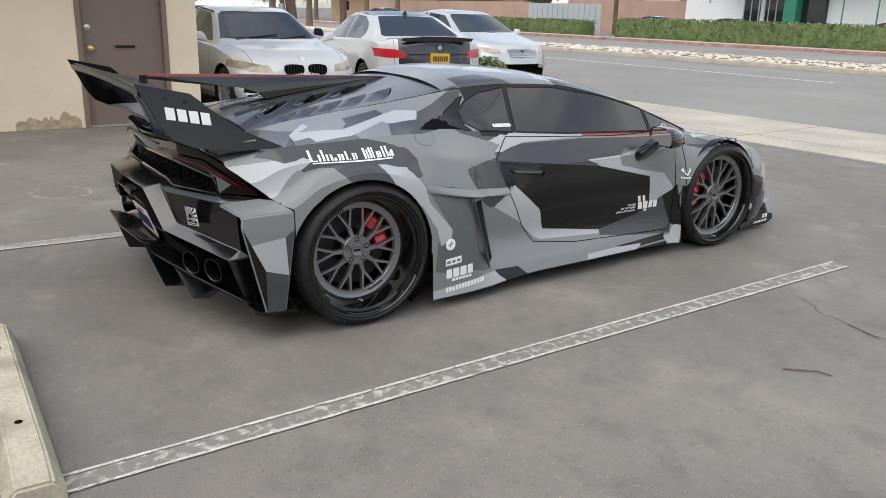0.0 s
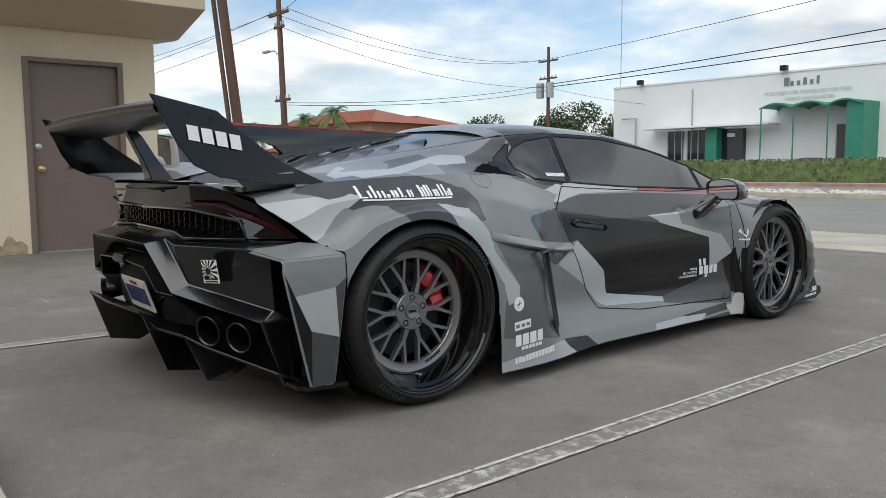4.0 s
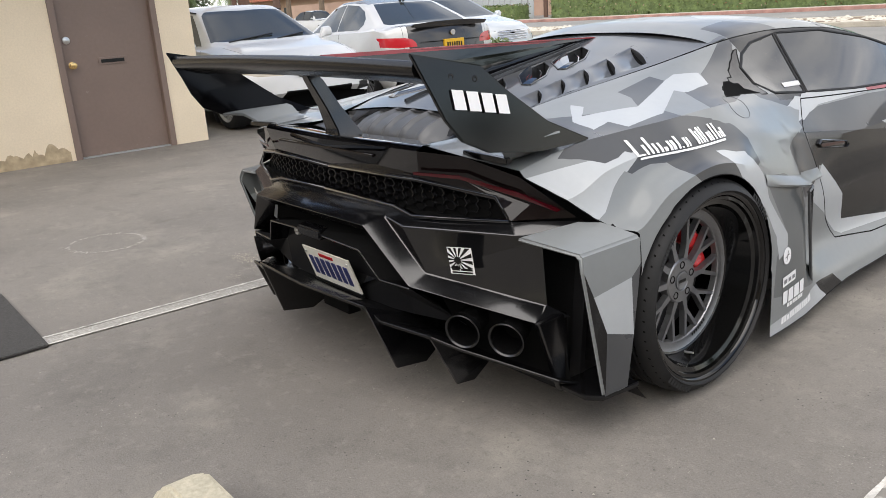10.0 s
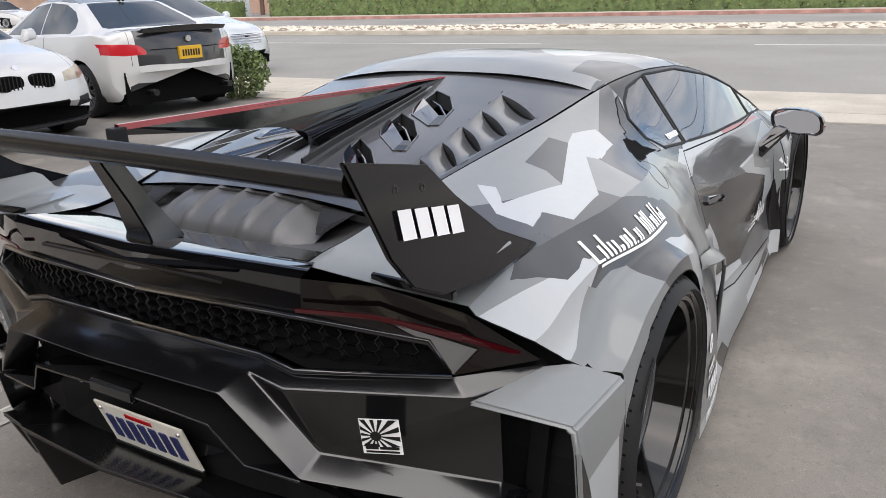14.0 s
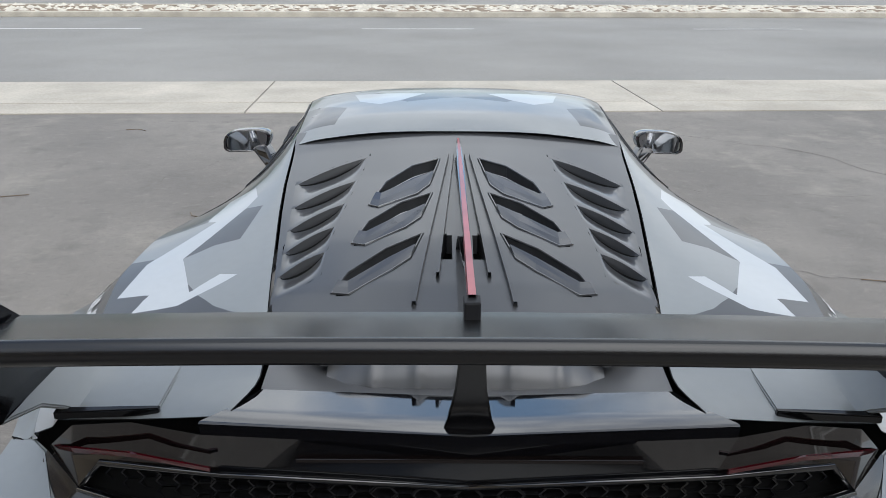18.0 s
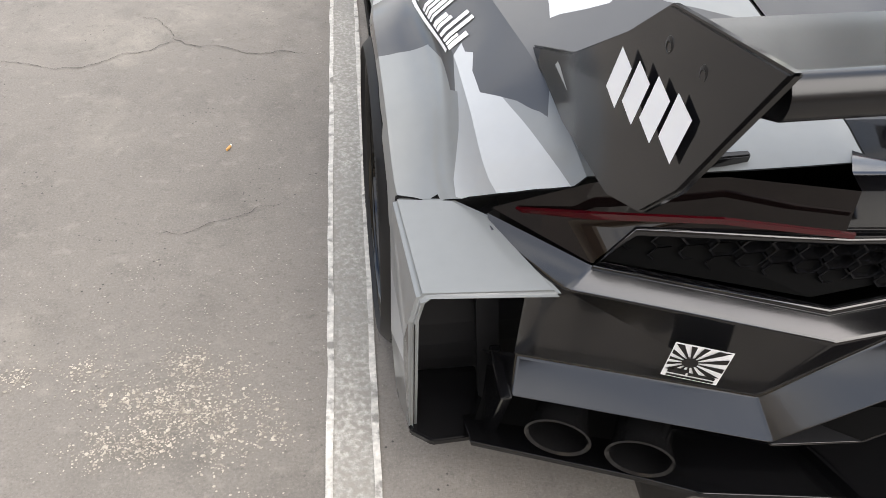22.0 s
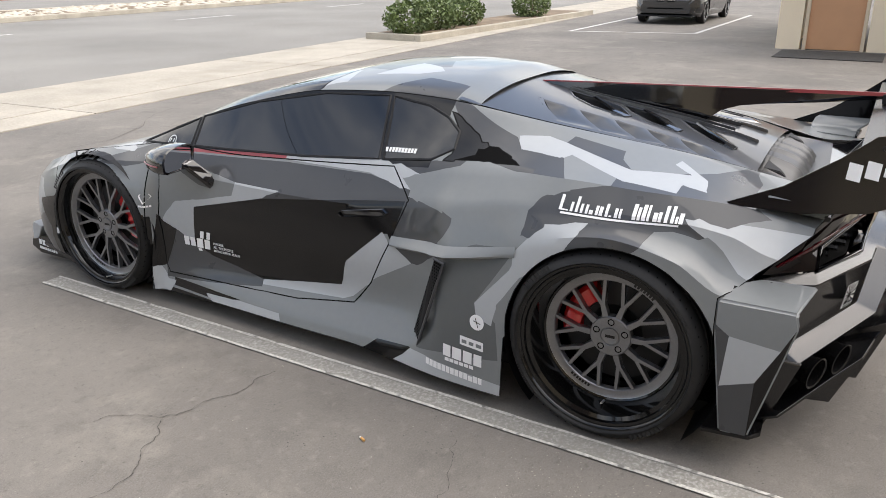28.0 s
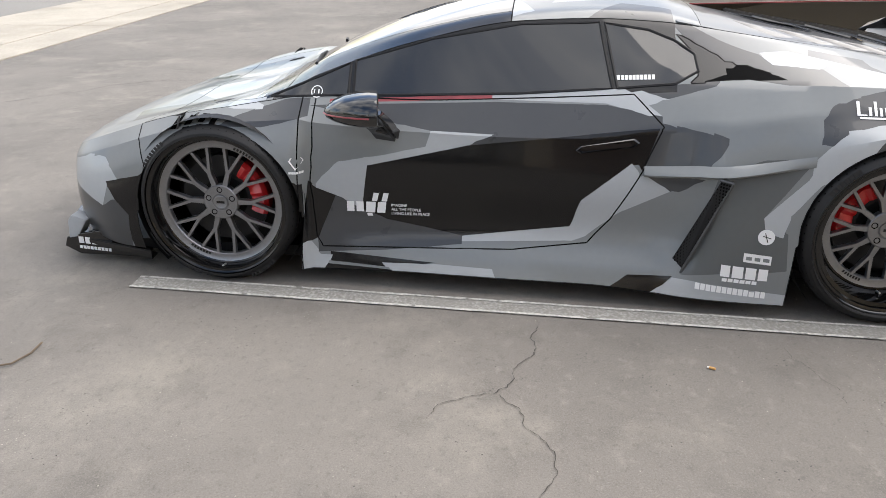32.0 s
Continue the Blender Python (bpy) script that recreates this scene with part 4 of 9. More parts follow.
def tree(x, y, h, r, seed):
    t = thing("tree", "broad dark green tree with an uneven crown", "tree", "trees across the street", at=(x, y, 0))
    rnd = random.Random(seed)
    part("trunk", tube([(0, 0, 0), (0.1, 0, h * 0.3), (0, 0.1, h * 0.6)], [0.3, 0.22, 0.12], 10), "bark", t)
    bm, lb = bmesh.new(), bmesh.new()
    for k in range(13):
        a = rnd.uniform(0, 6.28)
        c = Vector((r * 0.65 * math.cos(a) * rnd.random(), r * 0.65 * math.sin(a) * rnd.random(), h * rnd.uniform(0.45, 0.85)))
        s = r * rnd.uniform(0.25, 0.5)
        clump(330, c, (s, s, s * 0.8), 0.16, seed * 31 + k, bm=bm)
        tube([(0, 0, h * 0.3), tuple(c)], [0.1, 0.03], 5, bm=lb)
    part("crown", bm, "leaf_dark", t)
    part("limbs", lb, "bark", t)


for k, (x, y, h, r) in enumerate(((-47, 49, 5.6, 3.0), (-41, 53, 6.4, 4.2), (-45, 57, 6.2, 4.4), (-110, 42, 7, 5), (-125, 35, 8, 6), (-70, 60, 7.5, 4), (-58, 62, 8, 5), (-100, 25, 6, 4), (40, 60, 8, 6), (60, 55, 9, 6), (20, 70, 8, 6))):
    tree(x, y, h, r, 11 + k)

from mathutils.kdtree import KDTree


# ---- the wide-bodied sports car ----
car = thing("sports_car", "low wide-bodied sports car in grey camouflage wrap with tall wing", "car")
AX_R, AX_F = -1.31, 1.31


def section(y, *pts):
    return (y, pts)


# right-hand cross sections from nose to tail: floor, sill foot, lower side, flank, upper flank, shoulder, belt, rail, roof edge, roof, centre
SECTIONS = [
    section(2.20, (0, .17), (.30, .17), (.31, .21), (.32, .27), (.32, .34), (.31, .40), (.28, .43), (.22, .44), (.15, .45), (.08, .45), (0, .45)),
    section(2.10, (0, .15), (.58, .15), (.60, .21), (.61, .28), (.60, .36), (.58, .43), (.52, .47), (.42, .485), (.30, .49), (.15, .50), (0, .50)),
    section(1.97, (0, .13), (.76, .13), (.79, .20), (.80, .30), (.79, .40), (.76, .48), (.70, .525), (.55, .54), (.40, .545), (.20, .55), (0, .55)),
    section(1.75, (0, .12), (.89, .12), (.92, .22), (.92, .34), (.90, .46), (.86, .555), (.80, .605), (.66, .61), (.48, .60), (.25, .605), (0, .61)),
    section(1.50, (0, .12), (.93, .12), (.95, .25), (.95, .40), (.94, .55), (.90, .635), (.82, .68), (.70, .675), (.50, .655), (.25, .65), (0, .66)),
    section(1.31, (0, .12), (.94, .12), (.955, .25), (.955, .42), (.945, .60), (.90, .675), (.82, .715), (.70, .715), (.50, .70), (.25, .69), (0, .70)),
    section(1.13, (0, .12), (.93, .12), (.95, .25), (.95, .42), (.935, .58), (.88, .68), (.775, .738), (.745, .75), (.50, .765), (.25, .775), (0, .78)),
    section(0.965, (0, .07), (.94, .07), (.945, .20), (.945, .42), (.925, .56), (.87, .69), (.775, .765), (.728, .815), (.50, .85), (.25, .862), (0, .865)),
    section(0.915, (0, .07), (.915, .07), (.90, .15), (.885, .30), (.885, .50), (.865, .68), (.775, .768), (.716, .838), (.50, .875), (.25, .888), (0, .892)),
    section(0.50, (0, .07), (.935, .08), (.92, .14), (.872, .26), (.888, .48), (.872, .655), (.795, .765), (.655, .975), (.53, 1.01), (.28, 1.03), (0, 1.035)),
    section(0.10, (0, .07), (.955, .08), (.935, .14), (.872, .26), (.888, .46), (.872, .645), (.788, .78), (.595, 1.05), (.51, 1.08), (.28, 1.105), (0, 1.112)),
    section(-0.20, (0, .07), (.965, .08), (.945, .14), (.876, .26), (.888, .45), (.868, .65), (.778, .795), (.567, 1.06), (.485, 1.092), (.27, 1.12), (0, 1.127)),
    section(-0.44, (0, .06), (.985, .07), (.965, .14), (.89, .27), (.90, .47), (.858, .69), (.775, .812), (.553, 1.05), (.47, 1.082), (.26, 1.112), (0, 1.12)),
    section(-0.58, (0, .06), (1.00, .06), (.985, .15), (.93, .30), (.925, .50), (.875, .71), (.785, .825), (.545, 1.035), (.45, 1.06), (.25, 1.085), (0, 1.09)),
    section(-0.68, (0, .06), (1.015, .06), (1.01, .17), (1.00, .33), (.975, .53), (.905, .72), (.795, .838), (.537, 1.02), (.44, 1.04), (.25, 1.055), (0, 1.06)),
    section(-0.91, (0, .06), (1.028, .06), (1.028, .20), (1.02, .40), (.99, .61), (.93, .765), (.83, .862), (.52, .985), (.44, .99), (.25, 1.0), (0, 1.0)),
    section(-1.10, (0, .06), (1.03, .06), (1.033, .25), (1.03, .52), (1.012, .695), (.935, .785), (.862, .868), (.50, .958), (.42, .962), (.25, .965), (0, .965)),
    section(-1.31, (0, .06), (1.03, .06), (1.038, .30), (1.038, .62), (1.027, .735), (.938, .795), (.865, .862), (.473, .928), (.40, .93), (.25, .93), (0, .93)),
    section(-1.52, (0, .06), (1.03, .06), (1.036, .30), (1.034, .58), (1.024, .695), (.912, .785), (.835, .85), (.446, .893), (.38, .893), (.25, .893), (0, .893)),
    section(-1.66, (0, .06), (1.028, .08), (1.03, .30), (1.028, .50), (1.018, .612), (.905, .765), (.81, .838), (.425, .86), (.36, .86), (.2, .86), (0, .86)),
    section(-1.76, (0, .30), (1.00, .40), (1.0, .48), (.995, .54), (.985, .590), (.895, .72), (.795, .818), (.41, .838), (.34, .838), (.2, .838), (0, .838)),
    section(-1.86, (0, .50), (.93, .52), (.92, .55), (.91, .58), (.90, .61), (.865, .685), (.785, .79), (.44, .842), (.34, .842), (.2, .842), (0, .842)),
]
CREASE = {1, 2, 5, 6, 7}


def spline(xs, ys, q):
    """Monotone cubic through rising xs."""
    xs, ys = np.asarray(xs, float), np.asarray(ys, float)
    h, d = np.diff(xs), np.diff(ys) / np.diff(xs)
    m = np.zeros_like(ys)
    m[0], m[-1] = d[0], d[-1]
    for i in range(1, len(xs) - 1):
        if d[i - 1] * d[i] > 0:
            m[i] = 2 / (1 / d[i - 1] + 1 / d[i])
    k = np.clip(np.searchsorted(xs, q) - 1, 0, len(h) - 1)
    t = (q - xs[k]) / h[k]
    return ((1 + 2 * t) * (1 - t) ** 2 * ys[k] + t * (1 - t) ** 2 * h[k] * m[k] + t * t * (3 - 2 * t) * ys[k + 1] + t * t * (t - 1) * h[k] * m[k + 1])


SEC = sorted(SECTIONS)
YS = np.array([s[0] for s in SEC])
SX = [np.array([s[1][k][0] for s in SEC]) for k in range(11)]
SZ = [np.array([s[1][k][1] for s in SEC]) for k in range(11)]


def profile(y):
    return [(float(spline(YS, SX[k], y)), float(spline(YS, SZ[k], y))) for k in range(11)]


def sweep_back(x, y):
    """The tail is bowed: its middle lies further back than its corners."""
    s = min(1.0, max(0.0, (-1.5 - y) / 0.36))
    return y - 0.125 * s * s * max(0.0, 1 - (abs(x) / 0.9) ** 2)


STRIP_STEPS = (1, 2, 5, 6, 9, 5, 9, 4, 5, 5)


def surface_row(y):
    """Points round the right half at y, with the strip that each belongs to."""
    p = profile(y)
    out = []
    for k in range(10):
        (x0, z0), (x1, z1) = p[k], p[k + 1]
        a = (p[k + 1][0] - p[k - 1][0], p[k + 1][1] - p[k - 1][1]) if k > 0 and k not in CREASE else (2 * (x1 - x0), 2 * (z1 - z0))
        b = (p[k + 2][0] - p[k][0], p[k + 2][1] - p[k][1]) if k + 2 < 11 and k + 1 not in CREASE else (2 * (x1 - x0), 2 * (z1 - z0))
        if k + 1 == 10:
            b = (2 * (x1 - x0), 0)
        hollow = min(1.0, max(0.0, (-1.06 - y) / 0.30))
        if k == 4 and hollow:
            # a ledge over the arch, then a hollow wall up to the shoulder
            a = (lerp(a[0], 3.7 * (x1 - x0), hollow), lerp(a[1], 0.5 * (z1 - z0), hollow))
            b = (lerp(b[0], 0.6 * (x1 - x0), hollow), lerp(b[1], 3.4 * (z1 - z0), hollow))
        elif k == 3 and hollow:
            b = (lerp(b[0], 2 * (x1 - x0), hollow), lerp(b[1], 2 * (z1 - z0), hollow))
        for i in range(STRIP_STEPS[k]):
            t = i / STRIP_STEPS[k]
            h = ((1 + 2 * t) * (1 - t) ** 2, t * (1 - t) ** 2 / 2, t * t * (3 - 2 * t), t * t * (t - 1) / 2)
            out.append((h[0] * x0 + h[1] * a[0] + h[2] * x1 + h[3] * b[0], h[0] * z0 + h[1] * a[1] + h[2] * z1 + h[3] * b[1]))
    out.append(p[10])
    if y < -0.5:
        return [(x, sweep_back(x, y), z) for x, z in out]
    return [(x, y, z) for x, z in out]


def body_half():
    bm = bmesh.new()
    strip_id, panel_id = bm.faces.layers.int.new("strip"), bm.faces.layers.int.new("panel")
    ys = list(np.arange(2.20, 0.97, -0.03)) + list(np.arange(0.965, 0.91, -0.0125)) + list(np.arange(0.90, -1.86, -0.026)) + [-1.86]
    rows = [[bm.verts.new(v) for v in surface_row(y)] for y in ys]
    kinds = [k for k, n in enumerate(STRIP_STEPS) for _ in range(n)]
    for a, b in zip(rows, rows[1:]):
        for i, k in enumerate(kinds):
            bm.faces.new((a[i], a[i + 1], b[i + 1], b[i]))[strip_id] = k
    bm.faces.new(rows[0])
    bmesh.ops.remove_doubles(bm, verts=bm.verts, dist=0.0002)
    return bm


def inside(poly, u, v):
    hit = False
    for (a, b), (c, d) in zip(poly, poly[1:] + poly[:1]):
        if (b > v) != (d > v) and u < (c - a) * (v - b) / (d - b) + a:
            hit = not hit
    return hit


def stamp(bm, poly, strips, act, view="side", cut=True):
    """Cuts the outline poly, given in (y, z) or (x, y), into the faces of the strips and calls act on the faces inside."""
    layer = bm.faces.layers.int["strip"]
    iu, iv = {"side": (1, 2), "top": (0, 1), "front": (0, 2)}[view]
    lo, hi = [min(p[k] for p in poly) for k in (0, 1)], [max(p[k] for p in poly) for k in (0, 1)]

    def near():
        out = []
        for f in bm.faces:
            if f[layer] in strips:
                us, vs = [v.co[iu] for v in f.verts], [v.co[iv] for v in f.verts]
                if max(us) >= lo[0] and min(us) <= hi[0] and max(vs) >= lo[1] and min(vs) <= hi[1]:
                    out.append(f)
        return out

    if cut:
        for (a, b), (c, d) in zip(poly, poly[1:] + poly[:1]):
            normal = Vector((0, 0, 0))
            normal[iu], normal[iv] = d - b, a - c
            if normal.length < 1e-6:
                continue
            at = Vector((0, 0, 0))
            at[iu], at[iv] = a, b
            e0, e1 = (min(a, c), min(b, d)), (max(a, c), max(b, d))
            fs = []
            for f in near():
                us, vs = [v.co[iu] for v in f.verts], [v.co[iv] for v in f.verts]
                if max(us) >= e0[0] - 1e-4 and min(us) <= e1[0] + 1e-4 and max(vs) >= e0[1] - 1e-4 and min(vs) <= e1[1] + 1e-4:
                    fs.append(f)
            geom = list(set(fs) | {e for f in fs for e in f.edges} | {v for f in fs for v in f.verts})
            bmesh.ops.bisect_plane(bm, geom=geom, dist=0.0004, plane_co=at, plane_no=normal)
    for f in near():
        c = f.calc_center_median()
        if inside(poly, c[iu], c[iv]):
            act(f)


CAR_MATS = ["mid", "light", "dark", "black", "red_wrap", "glass", "gloss", "gap", "plastic", "cover", "slate", "hole"]
IX = {n: i for i, n in enumerate(CAR_MATS)}


def ring(cy, cz, r, n=36, low=None):
    pts = []
    for i in range(n):
        a = 2 * math.pi * i / n
        pts.append((cy + r * math.cos(a), cz + r * math.sin(a)))
    return pts


SIDE = (1, 2, 3, 4, 5)
UP = (3, 4, 5, 6)
# wrap pattern on the flank: colour, strips, outline in (y, z)
CAMO = [
    ("dark", SIDE, [(.93, .735), (.70, .745), (.19, .765), (-.24, .765), (-.445, .735), (-.457, .695), (.283, .609), (.186, .653), (.43, .66), (.62, .69)]),
    ("black", SIDE, [(.685, .516), (.283, .609), (-.457, .695), (-.39, .54), (-.349, .561), (-.164, .404), (-.128, .289), (.299, .231), (.60, .285), (.714, .329)]),
    ("dark", SIDE, [(.90, .415), (.82, .385), (.714, .329), (.60, .285), (.299, .231), (.30, .20), (.60, .165), (.90, .14)]),
    ("light", SIDE, [(.43, .66), (.186, .653), (.283, .609), (.685, .516), (.714, .329), (.82, .385), (.90, .42), (.87, .467), (.80, .528), (.62, .56), (.45, .60)]),
    ("black", SIDE, [(.93, .44), (.90, .42), (.82, .385), (.90, .20), (.96, .17)]),
    ("light", SIDE, [(.299, .231), (-.128, .289), (-.164, .404), (-.349, .561), (-.41, .48), (-.31, .357), (-.19, .25), (-.14, .232), (.29, .21)]),
    ("light", SIDE, [(-.40, .525), (-.503, .465), (-.31, .357), (-.36, .46)]),
    ("dark", SIDE, [(-.450, .711), (-.526, .702), (-.632, .685), (-.636, .699), (-.690, .672), (-.666, .615), (-.636, .574), (-.541, .507), (-.395, .517), (-.40, .56)]),
    ("dark", SIDE, [(-.403, .517), (-.497, .462), (-.536, .464), (-.618, .522)]),
    ("red_wrap", (5, 6), [(.86, .745), (.86, .757), (.19, .792), (.19, .774)]),
    ("light", (5, 6), [(.19, .774), (.19, .800), (-.31, .822), (-.37, .79), (-.45, .735), (-.40, .735), (-.24, .77)]),
    ("light", (4, 5, 6), [(-.319, .808), (-.377, .818), (-.468, .791), (-.40, .765), (-.334, .746)]),
    ("dark", (4, 5, 6), [(-.377, .818), (-.491, .838), (-.56, .851), (-.672, .862), (-.637, .84), (-.468, .791)]),
    # sill
    ("black", (1, 2, 3), [(.85, .145), (.40, .125), (.60, .095), (.85, .105)]),
    ("light", (1, 2), [(.63, .112), (.58, .072), (.16, .080), (.17, .115), (.40, .120)]),
    ("black", (1, 2), [(.95, .095), (.58, .085), (.58, .05), (.95, .05)]),
    ("black", (1, 2, 3), [(-.26, .05), (-.36, .13), (-.53, .14), (-.45, .05)]),
    ("light", (1, 2, 3), [(-.43, .05), (-.53, .135), (-.70, .125), (-.96, .105), (-.96, .05)]),
    ("light", (1, 2, 3), [(.97, .05), (.97, .20), (.93, .19), (.89, .13), (.84, .13), (.88, .06)]),
    # rear quarter
    ("slate", (2, 3, 4), [(-.66, .545), (-.78, .60), (-.85, .62), (-.978, .628), (-.832, .41), (-.92, .35), (-.94, .16), (-.56, .15)]),
    ("dark", (1, 2, 3, 4, 5, 6), [(-.992, .68), (-.993, .751), (-1.035, .807), (-1.131, .84), (-1.244, .864), (-1.256, .89), (-1.65, .87), (-1.76, .808), (-1.687, .790), (-1.64, .77), (-1.562, .743), (-1.542, .751), (-1.438, .758), (-1.366, .667), (-1.36, .58), (-1.10, .58), (-1.03, .683)]),
    ("light", SIDE, [(-1.084, .736), (-1.225, .759), (-1.166, .672), (-1.13, .60), (-1.006, .54), (-.92, .42), (-.905, .335), (-.839, .345), (-.831, .409), (-.963, .557), (-.981, .625), (-1.029, .683)]),
    ("light", UP, [(-1.517, .793), (-1.558, .802), (-1.645, .779), (-1.683, .793), (-1.90, .768), (-1.83, .66), (-1.717, .640), (-1.69, .666), (-1.624, .736), (-1.579, .755)]),
    # front fender
    ("light", SIDE, [(2.02, .45), (1.90, .50), (1.80, .505), (1.74, .43), (1.79, .40), (1.83, .30), (2.02, .36)]),
    ("black", SIDE, [(1.80, .41), (1.60, .46), (1.60, .05), (1.70, .05), (1.72, .20), (1.70, .28), (1.76, .34)]),
    ("dark", SIDE, [(2.05, .36), (1.83, .30), (1.76, .34), (1.70, .28), (1.72, .10), (2.05, .10)]),
    ("dark", (4, 5, 6), [(1.20, .70), (1.02, .755), (.93, .76), (.93, .70), (1.10, .66), (1.30, .66)]),
    ("light", (5, 6, 7), [(1.33, .735), (1.17, .78), (1.12, .745), (1.15, .735), (1.10, .715), (1.25, .715)]),
    ("black", SIDE, [(1.02, .45), (.945, .44), (.945, .30), (1.02, .30)]),
]
PANEL_DOOR = [(.905, .80), (.908, .60), (.922, .44), (.906, .22), (.88, .165), (.10, .19), (-.20, .228), (-.285, .33), (-.39, .53), (-.457, .70), (-.318, .83), (-.10, .85), (.5, .85)]
PANELS = ["body", "door", "side_window", "front_quarter_glass", "rear_quarter_glass", "roof", "windscreen", "bonnet", "pillar", "front_fender", "front_bumper", "side_intake"]
PID = {n: i for i, n in enumerate(PANELS)}


def make_body():
    bm = body_half()
    strip, panel = bm.faces.layers.int["strip"], bm.faces.layers.int["panel"]

    def paint(name):
        def act(f):
            f.material_index = IX[name]
        return act

    def assign(name, mat=None):
        def act(f):
            f[panel] = PID[name]
            if mat:
                f.material_index = IX[mat]
        return act

    for f in bm.faces:
        f.material_index = IX["mid"]
    for colour, strips, poly in CAMO:
        stamp(bm, poly, strips, paint(colour))
    # roof and bonnet pattern, seen from above
    for colour, poly in (("light", [(.30, .12), (.52, .05), (.60, .20), (.62, .45), (.45, .30)]), ("dark", [(0, .1), (.25, .14), (.34, -.1), (.18, -.28), (0, -.2)]),
                         ("light", [(.12, -.10), (.40, -.02), (.36, -.22), (.28, -.30), (.20, -.24)]), ("dark", [(.40, -.3), (.62, -.12), (.60, -.5), (.42, -.5)]),
                         ("light", [(0, 1.25), (.3, 1.2), (.36, 1.5), (.1, 1.7), (0, 1.6)]), ("dark", [(.3, 1.9), (.6, 1.8), (.62, 1.4), (.4, 1.45)]), ("black", [(.1, 1.05), (.6, 1.0), (.7, 1.18), (.3, 1.18), (.1, 1.15)])):
        stamp(bm, poly, (7, 8, 9), paint(colour), "top")
    for colour, poly in (("dark", [(.52, -.50), (.64, -.82), (.70, -.86), (.722, -1.036), (.875, -1.10), (.845, -.93), (.72, -.66), (.56, -.50)]),
                         ("light", [(.63, -.82), (.70, -.86), (.722, -1.0), (.722, -1.036), (.695, -1.059), (.814, -1.281), (.824, -1.461), (.747, -1.471), (.763, -1.552), (.661, -1.531), (.551, -1.421), (.593, -1.402), (.649, -1.472), (.719, -1.285), (.619, -1.006), (.60, -.93)]),
                         ("dark", [(.719, -1.285), (.619, -1.006), (.565, -1.02), (.585, -1.22), (.65, -1.23)])):
        stamp(bm, poly, (6,), paint(colour), "top")
    # panels
    stamp(bm, [(-.62, 1.2), (.14, 1.2), (.14, .9), (-.62, .9)], (7, 8, 9), assign("roof"), cut=True)
    stamp(bm, [(.14, 1.3), (1.04, 1.3), (1.04, .6), (.14, .6)], (8, 9), assign("windscreen", "glass"))
    stamp(bm, [(.14, 1.3), (1.14, 1.3), (1.14, .6), (.14, .6)], (7,), assign("pillar", "black"))
    stamp(bm, [(1.04, 1.3), (1.92, 1.3), (1.92, .4), (1.04, .4)], (7, 8, 9), assign("bonnet"))
    stamp(bm, [(.96, .9), (1.72, .9), (1.60, .50), (1.60, -.1), (.96, -.1)], SIDE, assign("front_fender"))
    stamp(bm, [(1.72, .9), (2.3, .9), (2.3, -.1), (1.60, -.1), (1.60, .50)], (0, 1, 2, 3, 4, 5, 6, 7, 8, 9), assign("front_bumper"), cut=False)
    stamp(bm, PANEL_DOOR, (1, 2, 3, 4, 5), assign("door"))
    # greenhouse: glass between belt and rail
    stamp(bm, [(1.10, .755), (.775, .773), (.775, .885)], (6,), assign("front_quarter_glass", "glass"))
    stamp(bm, [(.755, .772), (.10, .795), (-.262, .820), (-.208, 1.045), (.10, 1.037), (.45, .98), (.755, .895)], (6,), assign("side_window", "glass"))
    stamp(bm, [(-.282, .821), (-.50, .842), (-.585, .885), (-.575, .94), (-.50, .985), (-.40, 1.02), (-.228, 1.043)], (6,), assign("rear_quarter_glass", "glass"))
    for f in bm.faces:
        c = f.calc_center_median()
        if f[strip] == 6 and f[panel] == 0 and c.y > -0.50 and c.z > .755 + .06 * (0.95 - c.y) / 1.4 and f.material_index not in (IX["red_wrap"], IX["light"]):
            f.material_index = IX["black"]
    # flat black on the skin paints the shade of the intake well and opening
    stamp(bm, [(.588, -.509), (.597, -.546), (.652, -.658), (.674, -.687), (.699, -.723), (.722, -.687), (.736, -.683), (.757, -.605), (.756, -.55), (.718, -.588), (.652, -.577)], (5, 6, 7), assign("side_intake", "black"), "top")
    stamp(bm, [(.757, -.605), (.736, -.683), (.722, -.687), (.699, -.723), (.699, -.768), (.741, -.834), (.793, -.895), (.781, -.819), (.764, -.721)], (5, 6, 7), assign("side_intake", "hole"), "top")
    # wheel openings
    for poly in (ring(-1.325, .335, .365), [(-1.69, .40), (-1.66, .52), (-1.60, .56), (-1.1, .5), (-.955, .30), (-.945, .0), (-1.74, .0)], ring(1.30, .305, .345), [(.945, .30), (1.655, .30), (1.655, .0), (.975, .0)]):
        dead = []
        stamp(bm, poly, (0, 1, 2, 3, 4), dead.append)
        bmesh.ops.delete(bm, geom=[f for f in dead if f.is_valid], context="FACES")
    # even out the lip of each opening
    for cy, cz, r in ((-1.325, .335, .368), (1.30, .305, .348)):
        for v in bm.verts:
            if v.co.z > .36 and any(len(e.link_faces) == 1 for e in v.link_edges):
                d = math.hypot(v.co.y - cy, v.co.z - cz)
                if abs(d - r) < .045:
                    v.co.y, v.co.z = cy + (v.co.y - cy) * r / d, cz + (v.co.z - cz) * r / d
    dead = []
    stamp(bm, [(-1.89, .775), (-1.725, .634), (-1.665, .598), (-1.665, .0), (-2.2, .0), (-2.2, .775)], (1, 2, 3, 4, 5, 6), dead.append)
    bmesh.ops.delete(bm, geom=[f for f in dead if f.is_valid], context="FACES")
    # the engine cover and the tail below the lamps are parts of their own
    dead = []
